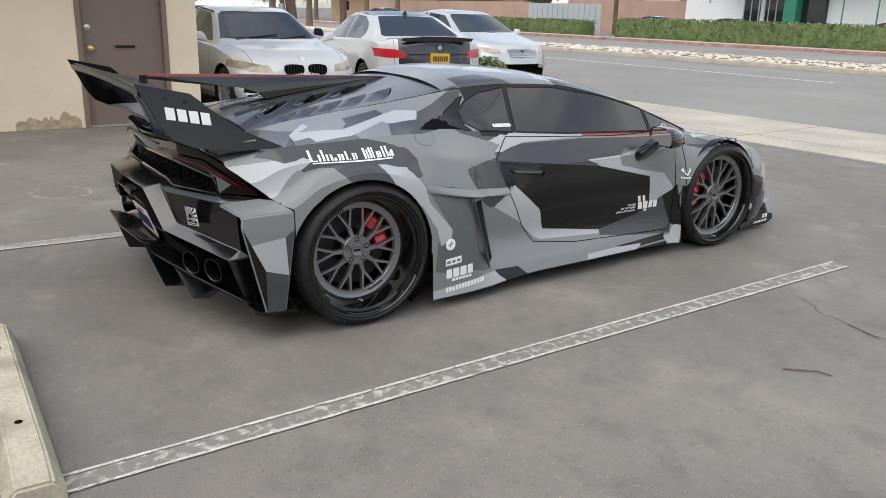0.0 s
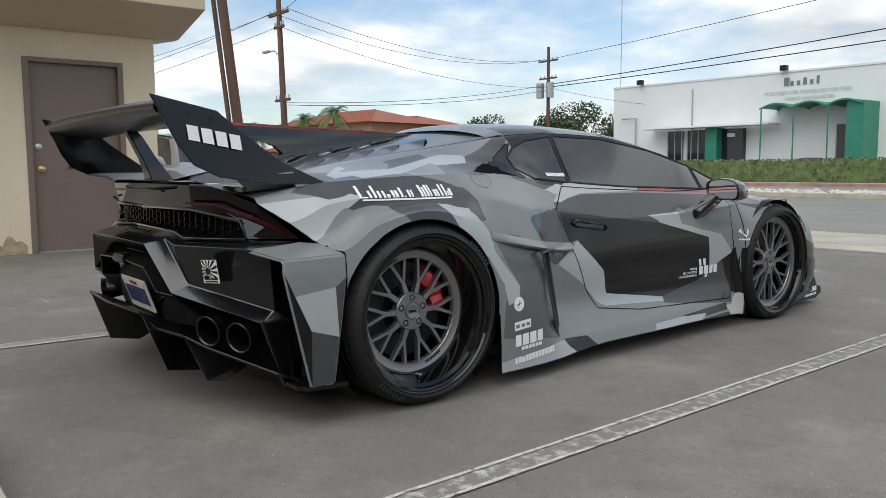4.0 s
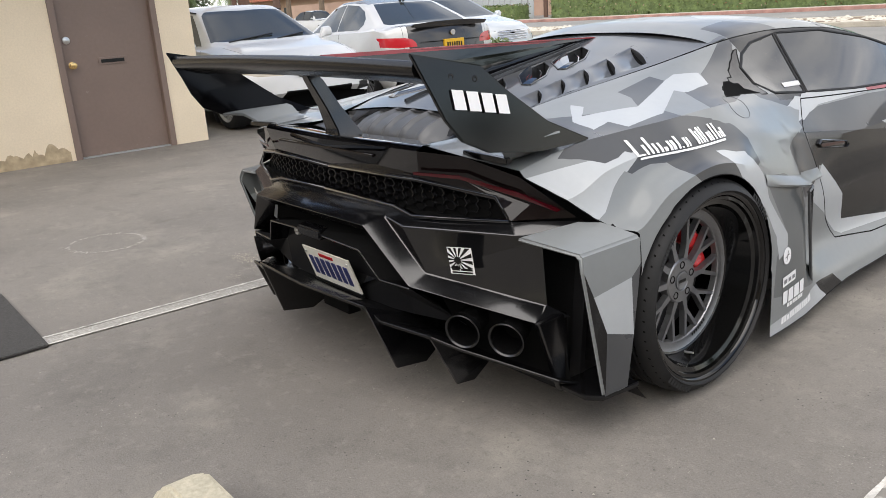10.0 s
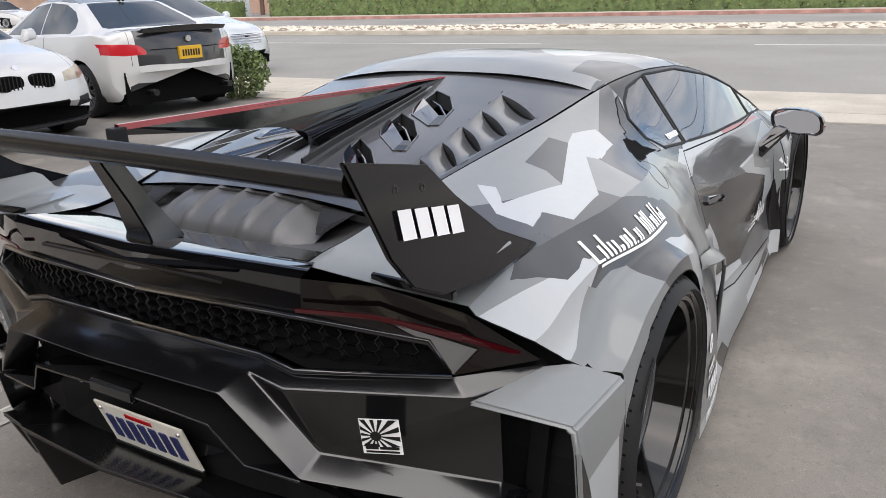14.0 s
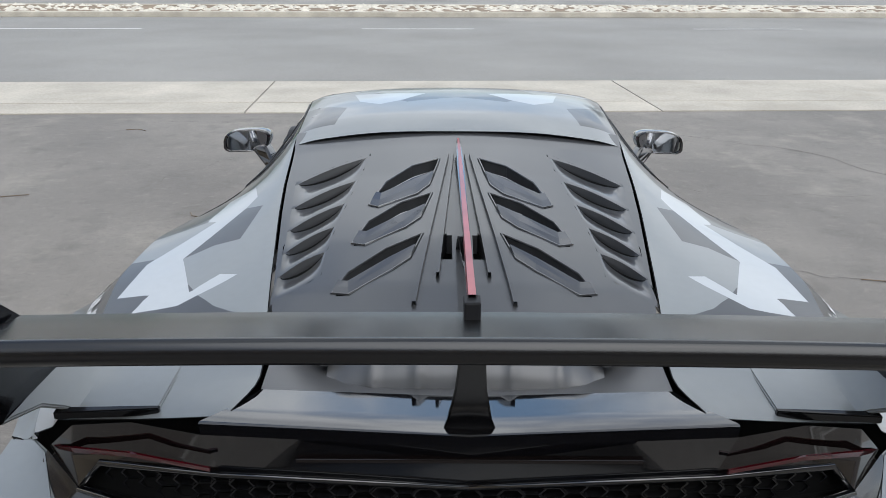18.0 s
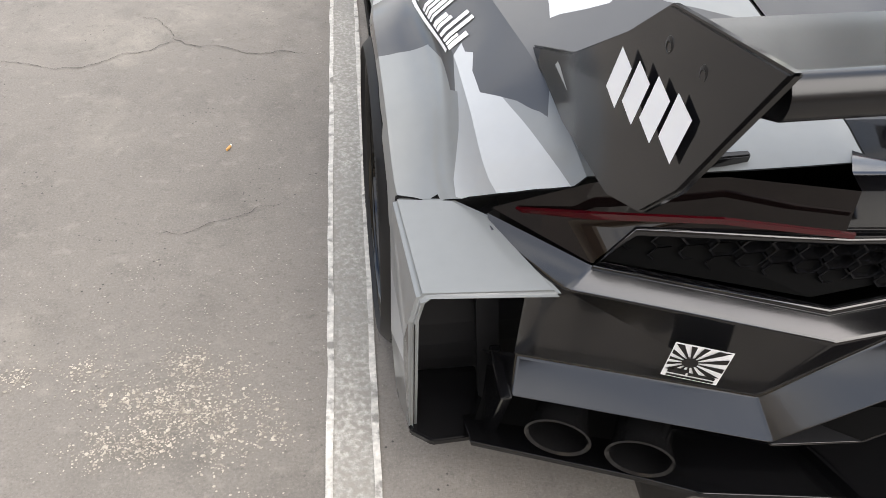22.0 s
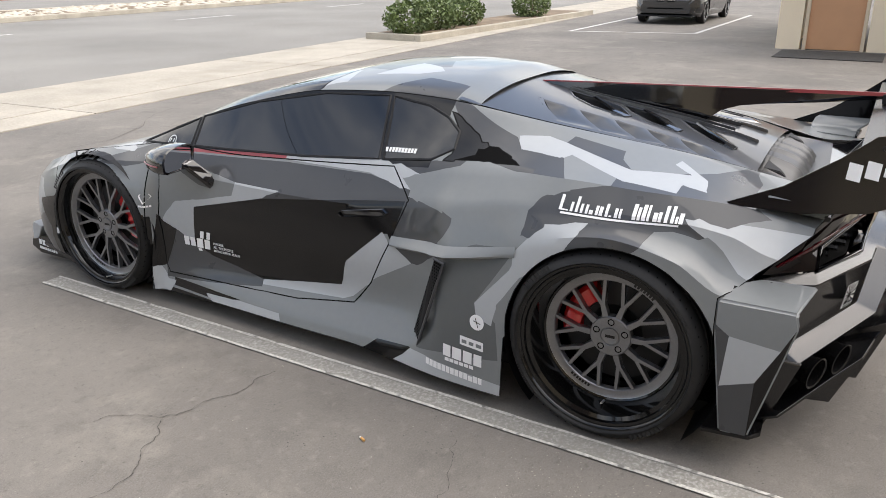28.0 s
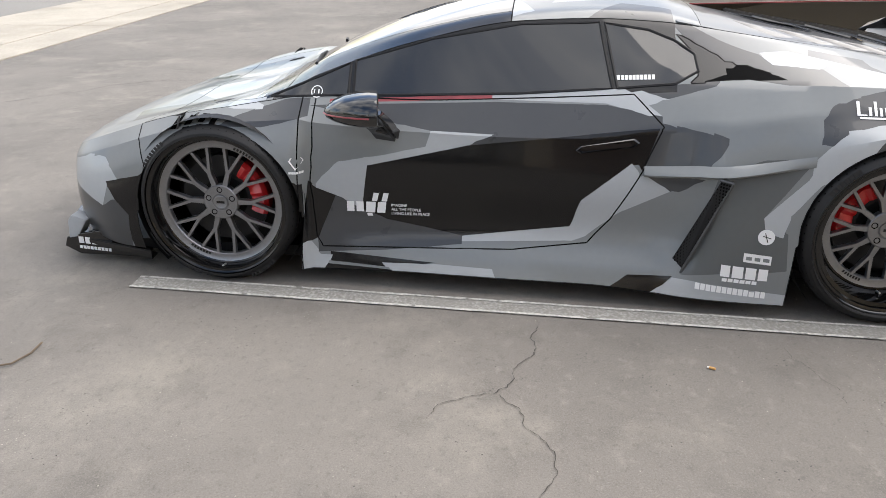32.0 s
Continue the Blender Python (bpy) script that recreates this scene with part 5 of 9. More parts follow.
    for f in bm.faces:
        c = f.calc_center_median()
        if (f[strip] in (7, 8, 9) and c.y < -0.60) or (f[strip] <= 4 and c.y < -1.675 and c.z < .597) or f[strip] == 0:
            dead.append(f)
    bmesh.ops.delete(bm, geom=dead, context="FACES")
    return bm


def take(src, keep, mirror):
    """The faces of src for which keep holds, as a new bmesh, mirrored to the left side if asked."""
    out = src.copy()
    layer = out.faces.layers.int["panel"]
    bmesh.ops.delete(out, geom=[f for f in out.faces if f[layer] != keep], context="FACES")
    if mirror:
        bmesh.ops.scale(out, vec=(-1, 1, 1), verts=out.verts)
        bmesh.ops.reverse_faces(out, faces=out.faces)
    return out


def seam(bm, width=0.0028, depth=-0.004):
    """A dark groove along the open edges of a panel."""
    res = bmesh.ops.inset_region(bm, faces=list(bm.faces), thickness=width, depth=0.0, use_even_offset=False, use_boundary=True)
    for f in res["faces"]:
        f.material_index = IX["gap"]
    return bm


GROUP = [sum(1 for c in CREASE | {4} if c <= k) for k in range(10)]


def body_shading():
    """Even normals of the uncut body, by run of strips between creases, to shade the cut panels."""
    ref = body_half()
    lay = ref.faces.layers.int["strip"]
    bmesh.ops.recalc_face_normals(ref, faces=ref.faces)
    if max(ref.faces, key=lambda f: f.calc_center_median().x).normal.x < 0:
        bmesh.ops.reverse_faces(ref, faces=ref.faces)
    found = [[] for _ in range(max(GROUP) + 1)]
    for v in ref.verts:
        sums = {}
        for f in v.link_faces:
            if len(f.verts) <= 4:
                g = GROUP[f[lay]]
                sums[g] = sums.get(g, Vector()) + f.normal * f.calc_area()
        for g in sums:
            n = sums[g].normalized()
            for h in sums:
                m = sums[h].normalized()
                if h != g and n.dot(m) > 0.9:
                    n = (n + m).normalized()
            if v.co.x < 0.0005:
                n.x = 0
            found[g].append((v.co.copy(), n.normalized()))
    ref.free()
    trees = []
    for rows in found:
        k = KDTree(max(1, len(rows)))
        for i, (c, _) in enumerate(rows):
            k.insert(c, i)
        k.balance()
        trees.append(k)
    return found, trees


SHADE = body_shading()


def shade_panel(ob):
    """Gives a body panel the normals of the uncut surface."""
    me = ob.data
    if "strip" not in me.attributes:
        return
    found, trees = SHADE
    strips = me.attributes["strip"].data
    out = [Vector((0, 0, 1))] * len(me.loops)
    known = {}
    for poly in me.polygons:
        g = GROUP[min(9, max(0, strips[poly.index].value))]
        for li in poly.loop_indices:
            vi = me.loops[li].vertex_index
            if (g, vi) not in known:
                c = me.vertices[vi].co
                n = Vector()
                for _, i, d in trees[g].find_n((abs(c.x), c.y, c.z), 5):
                    n += found[g][i][1] * math.exp(-(d / 0.016) ** 2) + found[g][i][1] * 1e-6
                n.normalize()
                if c.x < 0:
                    n.x = -n.x
                known[(g, vi)] = n
            n = known[(g, vi)]
            out[li] = n if n.dot(poly.normal) > 0.55 and poly.material_index != IX["gap"] else poly.normal.copy()
    me.normals_split_custom_set(out)


half = make_body()
bmesh.ops.recalc_face_normals(half, faces=half.faces)
probe = max(half.faces, key=lambda f: f.calc_center_median().x)
if probe.normal.x < 0:
    bmesh.ops.reverse_faces(half, faces=half.faces)
NAMES = {"body": "rear_quarter"}
PLABEL = {"door": "black and grey camouflage door", "side_window": "dark tinted side window", "roof": "pale grey camouflage roof", "side_intake": "matt black side intake with the shade of its opening painted on"}
for name in PANELS:
    both = name in ("roof", "windscreen", "bonnet", "front_bumper")
    for mirror in (False, True):
        bm = take(half, PID[name], mirror)
        if both:
            if mirror:
                bm.free()
                continue
            dup = take(half, PID[name], True)
            tmp = bpy.data.meshes.new("tmp")
            dup.to_mesh(tmp)
            dup.free()
            bm.from_mesh(tmp)
            bpy.data.meshes.remove(tmp)
            bmesh.ops.remove_doubles(bm, verts=bm.verts, dist=0.0005)
        if not bm.faces:
            bm.free()
            continue
        seam(bm)
        shade_panel(part(NAMES.get(name, name), bm, CAR_MATS, car, PLABEL.get(name, ""), smooth=True))
half.free()


# wheels
def spokes(r0, r1, depth, count=10):
    bm = bmesh.new()
    for k in range(count):
        a0 = 2 * math.pi * k / count

        def at(r, a, x):
            return (x, r * math.cos(a0 + a), r * math.sin(a0 + a))

        def bar(pa, pb, w0, w1, xa, xb, th=0.020):
            (ra, aa), (rb, ab) = pa, pb
            vs = []
            for (r, a, w, x) in ((ra, aa, w0, xa), (rb, ab, w1, xb)):
                da = w / r / 2
                vs.append([bm.verts.new(p) for p in (at(r, a - da, x - th), at(r, a - da * 0.8, x), at(r, a + da * 0.8, x), at(r, a + da, x - th))])
            for i in range(3):
                bm.faces.new((vs[0][i], vs[0][i + 1], vs[1][i + 1], vs[1][i]))
            bm.faces.new((vs[0][3], vs[0][0], vs[1][0], vs[1][3]))

        mid = lerp(r0, r1, 0.42)
        bar((r0, 0), (mid, 0), 0.030, 0.021, 0.0, -0.004)
        bar((mid - 0.004, 0.0), (r1 + 0.004, math.pi / count * 0.52), 0.0165, 0.0145, -0.004, depth)
        bar((mid - 0.004, 0.0), (r1 + 0.004, -math.pi / count * 0.52), 0.0165, 0.0145, -0.004, depth)
    bmesh.ops.recalc_face_normals(bm, faces=bm.faces)
    return bm


def wheel(y, side, rear):
    """One wheel; side is 1 on the right, -1 on the left. x runs outwards from the hub face."""
    R = 0.345 if rear else 0.335
    hub_x = 0.915 if rear else 0.885
    lip = 0.118 if rear else 0.060
    r_face = 0.222 if rear else 0.250
    half_w = 0.335 if rear else 0.27
    m = Matrix.Translation((side * hub_x, y, R)) @ Matrix.Diagonal((side, 1, 1, 1))

    def mk(name, bm, mat, parent, label="", smooth=False):
        shift(bm, m)
        if side < 0:
            bmesh.ops.reverse_faces(bm, faces=bm.faces)
        return part(name, bm, mat, parent, label, smooth)

    barrel = turned([(-half_w + lip, 0.275), (-half_w + lip + 0.02, 0.262), (-0.05, 0.235 if rear else 0.262), (-0.004, r_face + 0.012), (0.006, r_face + 0.012), (0.008, r_face + 0.016),
                     (0.010, r_face + 0.020), (lip * 0.75, r_face + 0.040 if rear else r_face + 0.024), (lip * 0.80, 0.276), (lip * 0.9, 0.279), (lip * 0.92, 0.288), (lip - 0.004, 0.290), (lip, 0.295), (lip, 0.302), (lip - 0.006, 0.304)], 72)
    w = mk("wheel", barrel, "rim_black", car, "gloss black deep-dish rim", smooth=35)
    prof = [(-half_w + lip + 0.01, 0.285), (-half_w + lip, 0.31), (-half_w + lip + 0.02, R - 0.012), (-half_w + lip + 0.04, R - 0.002)]
    n = 5
    for i in range(n):
        x0 = lerp(-half_w + lip + 0.05, lip - 0.055, i / n)
        x1 = lerp(-half_w + lip + 0.05, lip - 0.055, (i + 1) / n)
        prof += [(x0 + 0.006, R), (x1 - 0.006, R), (x1 - 0.004, R - 0.008), (x1 + 0.004, R - 0.008)]
    prof += [(lip - 0.045, R), (lip - 0.022, R - 0.006), (lip - 0.006, R - 0.018), (lip + 0.007, R - 0.032), (lip + 0.010, R - 0.037), (lip + 0.008, 0.308), (lip + 0.003, 0.304), (lip - 0.004, 0.298), (lip - 0.02, 0.290)]
    tyre = mk("tyre", turned(prof, 96), "tyre", w, "low-profile black tyre", smooth=40)
    # flat dark quads on the rubber paint the shade of the tread grooves
    bm = bmesh.new()
    for k in range(64):
        a = 2 * math.pi * k / 64
        for xa, xb, tw in ((lip - 0.050, lip - 0.010, 0.03), (-half_w + lip + 0.03, -half_w + lip + 0.08, -0.03)):
            vs = [bm.verts.new((x, (R + 0.0006 if x < lip - 0.03 else R - 0.0125) * math.cos(t), (R + 0.0006 if x < lip - 0.03 else R - 0.0125) * math.sin(t))) for x, t in ((xa, a), (xb, a + tw), (xb, a + tw + 0.016), (xa, a + 0.016))]
            bm.faces.new(vs)
    tagged(mk("tread_groove", bm, "gap", tyre), kind="stuff")
    # raised sidewall bars where the maker's lettering runs
    bm = bmesh.new()
    for start, count, step, wid in ((0.55, 8, 0.052, 0.034), (2.3, 12, 0.033, 0.014), (3.9, 8, 0.052, 0.034), (5.5, 12, 0.033, 0.014)):
        for k in range(count):
            a = start + k * step
            vs = [bm.verts.new((lip + 0.0105 + (0.0005 if r < .32 else -0.002), r * math.cos(t), r * math.sin(t))) for r, t in ((0.3125, a), (0.3125, a + step * 0.7), (0.3125 + wid * 0.55, a + step * 0.7), (0.3125 + wid * 0.55, a))]
            bm.faces.new(vs)
    tagged(mk("sidewall_mark", bm, "tyre_mark", tyre), kind="stuff")
    face = mk("spoke_face", spokes(0.052, r_face - 0.016, 0.0), "rim", w, "brushed gunmetal Y-spoke wheel face", smooth=30)
    mk("rim_ring", turned([(-0.02, r_face - 0.020), (-0.002, r_face - 0.018), (0.002, r_face - 0.015), (0.003, r_face + 0.004), (0.0075, r_face + 0.013), (0.002, r_face + 0.0135), (-0.02, r_face + 0.013)], 72), "rim", w, smooth=30)
    mk("hub", turned([(-0.03, 0.074), (-0.002, 0.074), (0.002, 0.070), (0.002, 0.036), (-0.001, 0.033), (-0.001, 0.0)], 40), "rim", w, smooth=30)
    mk("centre_cap", turned([(-0.001, 0.031), (0.004, 0.030), (0.005, 0.026), (0.004, 0.024), (0.004, 0.0)], 32), "rim", w, smooth=30)
    # lug holes, coloured black for the shade inside
    for k in range(5):
        a = 2 * math.pi * (k + 0.25) / 5
        mk("lug_bolt", shift(turned([(0.0026, 0.0125), (0.0040, 0.0118), (0.0034, 0.0100), (-0.008, 0.0)], 14), pose(0, 0.053 * math.cos(a), 0.053 * math.sin(a))), "hole", w)
    mk("cap_bar", box(0.0042, -0.017, -0.005, 0.0050, 0.017, 0.005), "bolt", w)
    for a in (1.9, 5.0):
        bm = bmesh.new()
        for k in range(7):
            t = a + 0.055 * k
            vs = [bm.verts.new((0.0036, r * math.cos(q), r * math.sin(q))) for r, q in ((r_face - 0.011, t), (r_face - 0.011, t + 0.036), (r_face + 0.000, t + 0.036), (r_face + 0.000, t))]
            bm.faces.new(vs)
        tagged(mk("ring_mark", bm, "bolt", w), kind="stuff")
    mk("brake_disc", turned([(-0.075, 0.05), (-0.065, 0.09), (-0.062, 0.095), (-0.062, 0.185), (-0.094, 0.185), (-0.094, 0.09)], 48), "disc", w, smooth=30)
    bm = bmesh.new()
    s = 1 if rear else -1
    rows = []
    for i in range(13):
        a = math.pi / 2 + s * (-1) * lerp(0.35, 1.75, i / 12)
        a = (math.pi / 2 - lerp(0.40, 1.72, i / 12)) if rear else (math.pi / 2 + lerp(0.55, 1.9, i / 12))
        q = 0.006 * math.sin(i * 2.1)
        rows.append([bm.verts.new((x, r * math.cos(a), r * math.sin(a))) for x, r in ((-0.058, 0.118), (-0.036 + q, 0.122), (-0.028 + q, 0.145), (-0.030 + q, 0.175), (-0.045, 0.190), (-0.10, 0.190))])
    grid_faces(bm, rows)
    bm.faces.new(rows[0])
    bm.faces.new(rows[-1][::-1])
    bmesh.ops.recalc_face_normals(bm, faces=bm.faces)
    mk("brake_caliper", bm, "caliper", w, "red painted brake caliper", smooth=35)
    # black disc added as the shade behind the spokes
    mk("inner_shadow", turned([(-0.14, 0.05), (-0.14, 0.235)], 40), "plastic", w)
    mk("valve", shift(tube([(0.02, 0, -r_face - 0.022), (0.052, 0, -r_face - 0.016)], [0.005, 0.004], 8), Matrix.Identity(4)), "steel", w)


for rear, y in ((True, AX_R), (False, AX_F)):
    for side in (1, -1):
        wheel(y, side, rear)

# wheel housings and floor
for side in (1, -1):
    for y, r, x0, x1 in ((-1.325, .385, .55, 1.0), (1.30, .365, .55, .92)):
        bm = bmesh.new()
        rows = [[bm.verts.new((side * x, y + r * math.cos(a), max(0.06, .335 + r * math.sin(a)))) for a in [math.pi * (-0.25 + 1.5 * i / 30) for i in range(31)]] for x in (x0, x1)]
        grid_faces(bm, rows)
        bm.faces.new(rows[0])
        part("wheel_housing", bm, "plastic", car)
part("floor_pan", box(-.80, -1.75, .075, .80, 2.0, .12), "plastic", car)


# ---- tail of the car ----
def facets(name, verts, faces, mat, label="", both=True, bevel=0.0, parent=None, thick=0.0, smooth=False, flip=False):
    """Flat facets over named corners of the right half; both also builds the left half."""
    bm = bmesh.new()
    sides = ((1, -1) if both else (1,))
    for s in sides:
        at = {}
        for f in faces:
            for k in f:
                if k not in at:
                    x, y, z = verts[k]
                    at[k] = bm.verts.new((s * x, y, z))
            bm.faces.new([at[k] for k in (f if s > 0 else f[::-1])])
    bmesh.ops.remove_doubles(bm, verts=bm.verts, dist=0.0004)
    bmesh.ops.recalc_face_normals(bm, faces=bm.faces)
    up = sum((f.normal.z - f.normal.y) * f.calc_area() for f in bm.faces)
    if (up < 0) != flip:
        bmesh.ops.reverse_faces(bm, faces=bm.faces)
    if thick:
        bmesh.ops.solidify(bm, geom=list(bm.faces), thickness=thick)
    if bevel:
        bmesh.ops.bevel(bm, geom=[e for e in bm.edges if e.calc_face_angle(0) > 0.25], offset=bevel, segments=3, affect="EDGES", profile=0.5)
    return part(name, bm, mat, parent or car, label, smooth)


TAIL = {
    "lid0": (0, -2.030, .853), "lid": (.483, -1.985, .849), "lidf": (.405, -1.832, .826), "lidf0": (0, -1.855, .826), "lidm": (.44, -1.915, .838), "lidm0": (0, -1.945, .838),
    "low0": (0, -2.045, .838), "low": (.474, -2.003, .834), "band0": (0, -2.018, .740), "band": (.452, -1.985, .747),
    "oa": (.62, -1.945, .822), "ob": (.768, -1.872, .768), "oc": (.880, -1.765, .648), "ia": (.60, -1.945, .757), "ib": (.79, -1.855, .690),
    "gu": (.706, -1.905, .706), "gl": (.758, -1.906, .648), "gm": (.45, -2.014, .634), "gi": (.363, -2.018, .655), "g0": (0, -2.045, .668), "gum": (.45, -1.985, .740),
    "crs": (.449, -2.058, .612), "pk": (.362, -2.063, .634), "cen": (.352, -2.140, .617), "cen0": (0, -2.165, .625), "pk0": (0, -2.085, .648),
}
part_lid = facets("boot_lid", TAIL, [("lidf0", "lidf", "lidm", "lidm0"), ("lidm0", "lidm", "lid", "lid0"), ("lid0", "lid", "low", "low0")], "gloss", "gloss black boot lid edge", bevel=0.006, smooth=40)
facets("light_band", TAIL, [("low0", "low", "band", "band0")], "gloss", "gloss black light band", smooth=40)
part("third_brake_light", box(-.30, -2.046, .806, .30, -2.030, .814, 0.002), "tail_dark", car)
for s in (1, -1):
    facets("lamp_housing", {k: (s * x, y, z) for k, (x, y, z) in TAIL.items()}, [("low", "oa", "ia", "band"), ("oa", "ob", "ib", "ia"), ("ob", "oc", "ib"), ("band", "ia", "gum"), ("ia", "gu", "gum"), ("ia", "ib", "gu"), ("ib", "gl", "gu"), ("ib", "oc", "gl")], "tail_dark", "smoked black tail lamp housing", both=False, bevel=0.004, smooth=40)
# red lenses
for s in (1, -1):
    bm = bmesh.new()
    outer = [(.462, -2.008, .772), (.62, -1.962, .771), (.77, -1.883, .728), (.852, -1.795, .672)]
    inner = [(.462, -2.007, .764), (.62, -1.960, .761), (.765, -1.881, .715), (.842, -1.798, .666)]
    rows = [[bm.verts.new((s * x, y - 0.006, z)) for x, y, z in r] for r in (outer, inner)]
    grid_faces(bm, rows, flip=s < 0)
    bmesh.ops.recalc_face_normals(bm, faces=bm.faces)
    bmesh.ops.solidify(bm, geom=list(bm.faces), thickness=0.004)
    part("tail_lamp", bm, "tail_red", car, "dark red smoked tail lamp")
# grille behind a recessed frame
# flat black sheet stands in for the shade behind the honeycomb
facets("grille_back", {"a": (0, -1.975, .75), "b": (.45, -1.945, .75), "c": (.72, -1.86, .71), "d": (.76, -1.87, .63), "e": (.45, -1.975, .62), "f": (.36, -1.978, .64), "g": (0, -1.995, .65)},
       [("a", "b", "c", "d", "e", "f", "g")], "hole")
bm = bmesh.new()
HX = 0.0255
for i in range(-36, 37):
    for j in range(7):
        x = i * HX * 1.5
        z = 0.640 + (j + 0.5 * (i % 2)) * HX * 1.0
        ax = abs(x)
        lo = .648 + (.0 if ax > .45 else 0) - (.0 if ax < .36 else .012 * (1 - abs(ax - .45) / .3))
        hi = .738 if ax < .45 else lerp(.738, .700, (ax - .45) / .26)
        if ax > .735 or z < lo + 0.004 or z > hi - 0.004:
            continue
        y = -2.028 + .16 * (ax / .76) ** 2 + 0.012
        ring_o, ring_i, ring_b = [], [], []
        for k in range(6):
            a = math.pi / 3 * k
            ring_o.append(bm.verts.new((x + HX * math.cos(a), y, z + HX * 0.62 * math.sin(a))))
            ring_i.append(bm.verts.new((x + HX * 0.84 * math.cos(a), y, z + HX * 0.52 * math.sin(a))))
            ring_b.append(bm.verts.new((x + HX * 0.84 * math.cos(a), y + 0.022, z + HX * 0.52 * math.sin(a))))
        for k in range(6):
            bm.faces.new((ring_o[k], ring_o[(k + 1) % 6], ring_i[(k + 1) % 6], ring_i[k]))
            bm.faces.new((ring_i[k], ring_i[(k + 1) % 6], ring_b[(k + 1) % 6], ring_b[k]))
part("honeycomb_grille", bm, "mesh_black", car, "matt black honeycomb grille")
edge = [(0, -2.045, .668), (.363, -2.020, .655), (.45, -2.018, .636), (.758, -1.908, .648), (.706, -1.908, .708), (.45, -1.990, .742), (0, -2.022, .740)]
for s in (1, -1):
    part("grille_frame", tube([(s * x, y, z) for x, y, z in edge], 0.007, 8), "gloss", car, smooth=True)

BUMP = {
    "g0": (0, -2.043, .664), "gi": (.363, -2.018, .651), "gm": (.45, -2.014, .630), "gl": (.758, -1.906, .644), "oc": (.886, -1.768, .640),
    "pk0": (0, -2.085, .650), "pk": (.362, -2.063, .636), "crs": (.449, -2.058, .612), "fi": (.800, -1.922, .612), "fo": (.885, -1.80, .628),
    "cen0": (0, -2.165, .628), "cen": (.352, -2.140, .617), "dt": (.511, -2.029, .471), "dl": (.508, -2.098, .444), "po": (.830, -1.850, .395), "ro": (.853, -1.908, .360),
    "pf": (.835, -1.86, .600), "cenb0": (0, -2.08, .570), "cenb": (.345, -2.07, .565), "dlb": (.50, -2.02, .425), "rob": (.845, -1.83, .345), "rin": (.88, -1.80, .36),
}
facets("rear_bumper", BUMP, [("g0", "gi", "pk", "pk0"), ("gi", "gm", "crs", "pk"), ("gm", "gl", "fi", "crs"), ("gl", "oc", "fo", "fi"),
                             ("pk0", "pk", "cen", "cen0"), ("pk", "crs", "dt"), ("crs", "fi", "pf", "dt"), ("dt", "pf", "po"), ("fi", "fo", "pf"),
                             ("pk", "dt", "dl", "cen"), ("dt", "po", "ro", "dl"), ("cen0", "cen", "cenb", "cenb0"), ("cen", "dl", "dlb", "cenb"), ("dl", "ro", "rob", "dlb"), ("po", "rin", "rob", "ro")],
       "satin", "faceted satin black rear bumper", bevel=0.006, smooth=40)
LOW = {
    "ra0": (0, -2.130, .538), "ra": (.294, -2.124, .526), "rb": (.364, -2.102, .437), "dl": (.506, -2.094, .440),
    "ta0": (0, -2.06, .560), "ta": (.345, -2.06, .560), "rc": (.50, -2.0, .43),
    "wa0": (0, -2.035, .53), "wa": (.29, -2.035, .52), "wb": (.36, -2.03, .43), "wc": (.40, -2.0, .30), "wc0": (0, -2.0, .26), "we": (.60, -1.95, .30),
}
facets("plate_recess", LOW, [("wa0", "wa", "wb", "wc", "wc0"), ("wb", "we", "wc"), ("rb", "dl", "we", "wb")], "plastic", "black number plate recess", bevel=0.003)
facets("recess_frame", LOW, [("ra0", "ra", "wa", "wa0"), ("ra", "rb", "wb", "wa"), ("rb", "dl", "rc", "wb")], "satin", bevel=0.004, thick=0.008, smooth=40)
# flat black sheet paints the shade of the deep air slot
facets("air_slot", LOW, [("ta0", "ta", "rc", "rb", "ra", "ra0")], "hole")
part("plate_light_bar", hull([(x, y, z) for x in (-.075, .075) for y, z in ((-2.09, .515), (-2.135, .515), (-2.135, .548), (-2.09, .553))], bevel=0.006), "satin", car)
for s in (1, -1):
    part("recess_bolt", shift(turned([(0.0, .022), (.008, .020), (.010, .010), (.004, 0)], 16), pose(s * .225, -2.05, .485, 0, 0, -90)), "steel", car, smooth=40)

# splitter with hanging fins
SPL = {"a0": (0, -2.185, .365), "a": (.349, -2.161, .362), "b": (.366, -2.114, .302), "c": (.572, -2.081, .300), "d": (.64, -2.02, .26), "e": (.90, -1.87, .19),
       "a0f": (0, -1.80, .20), "af": (.34, -1.80, .20), "bf": (.37, -1.80, .17), "cf": (.57, -1.80, .17), "df": (.64, -1.80, .16), "ef": (.90, -1.76, .14)}
facets("diffuser", SPL, [("a0", "a", "af", "a0f"), ("a", "b", "bf", "af"), ("b", "c", "cf", "bf"), ("c", "d", "df", "cf"), ("d", "e", "ef", "df")], "satin_soft", "satin black rear diffuser", thick=0.010, bevel=0.002, smooth=40)
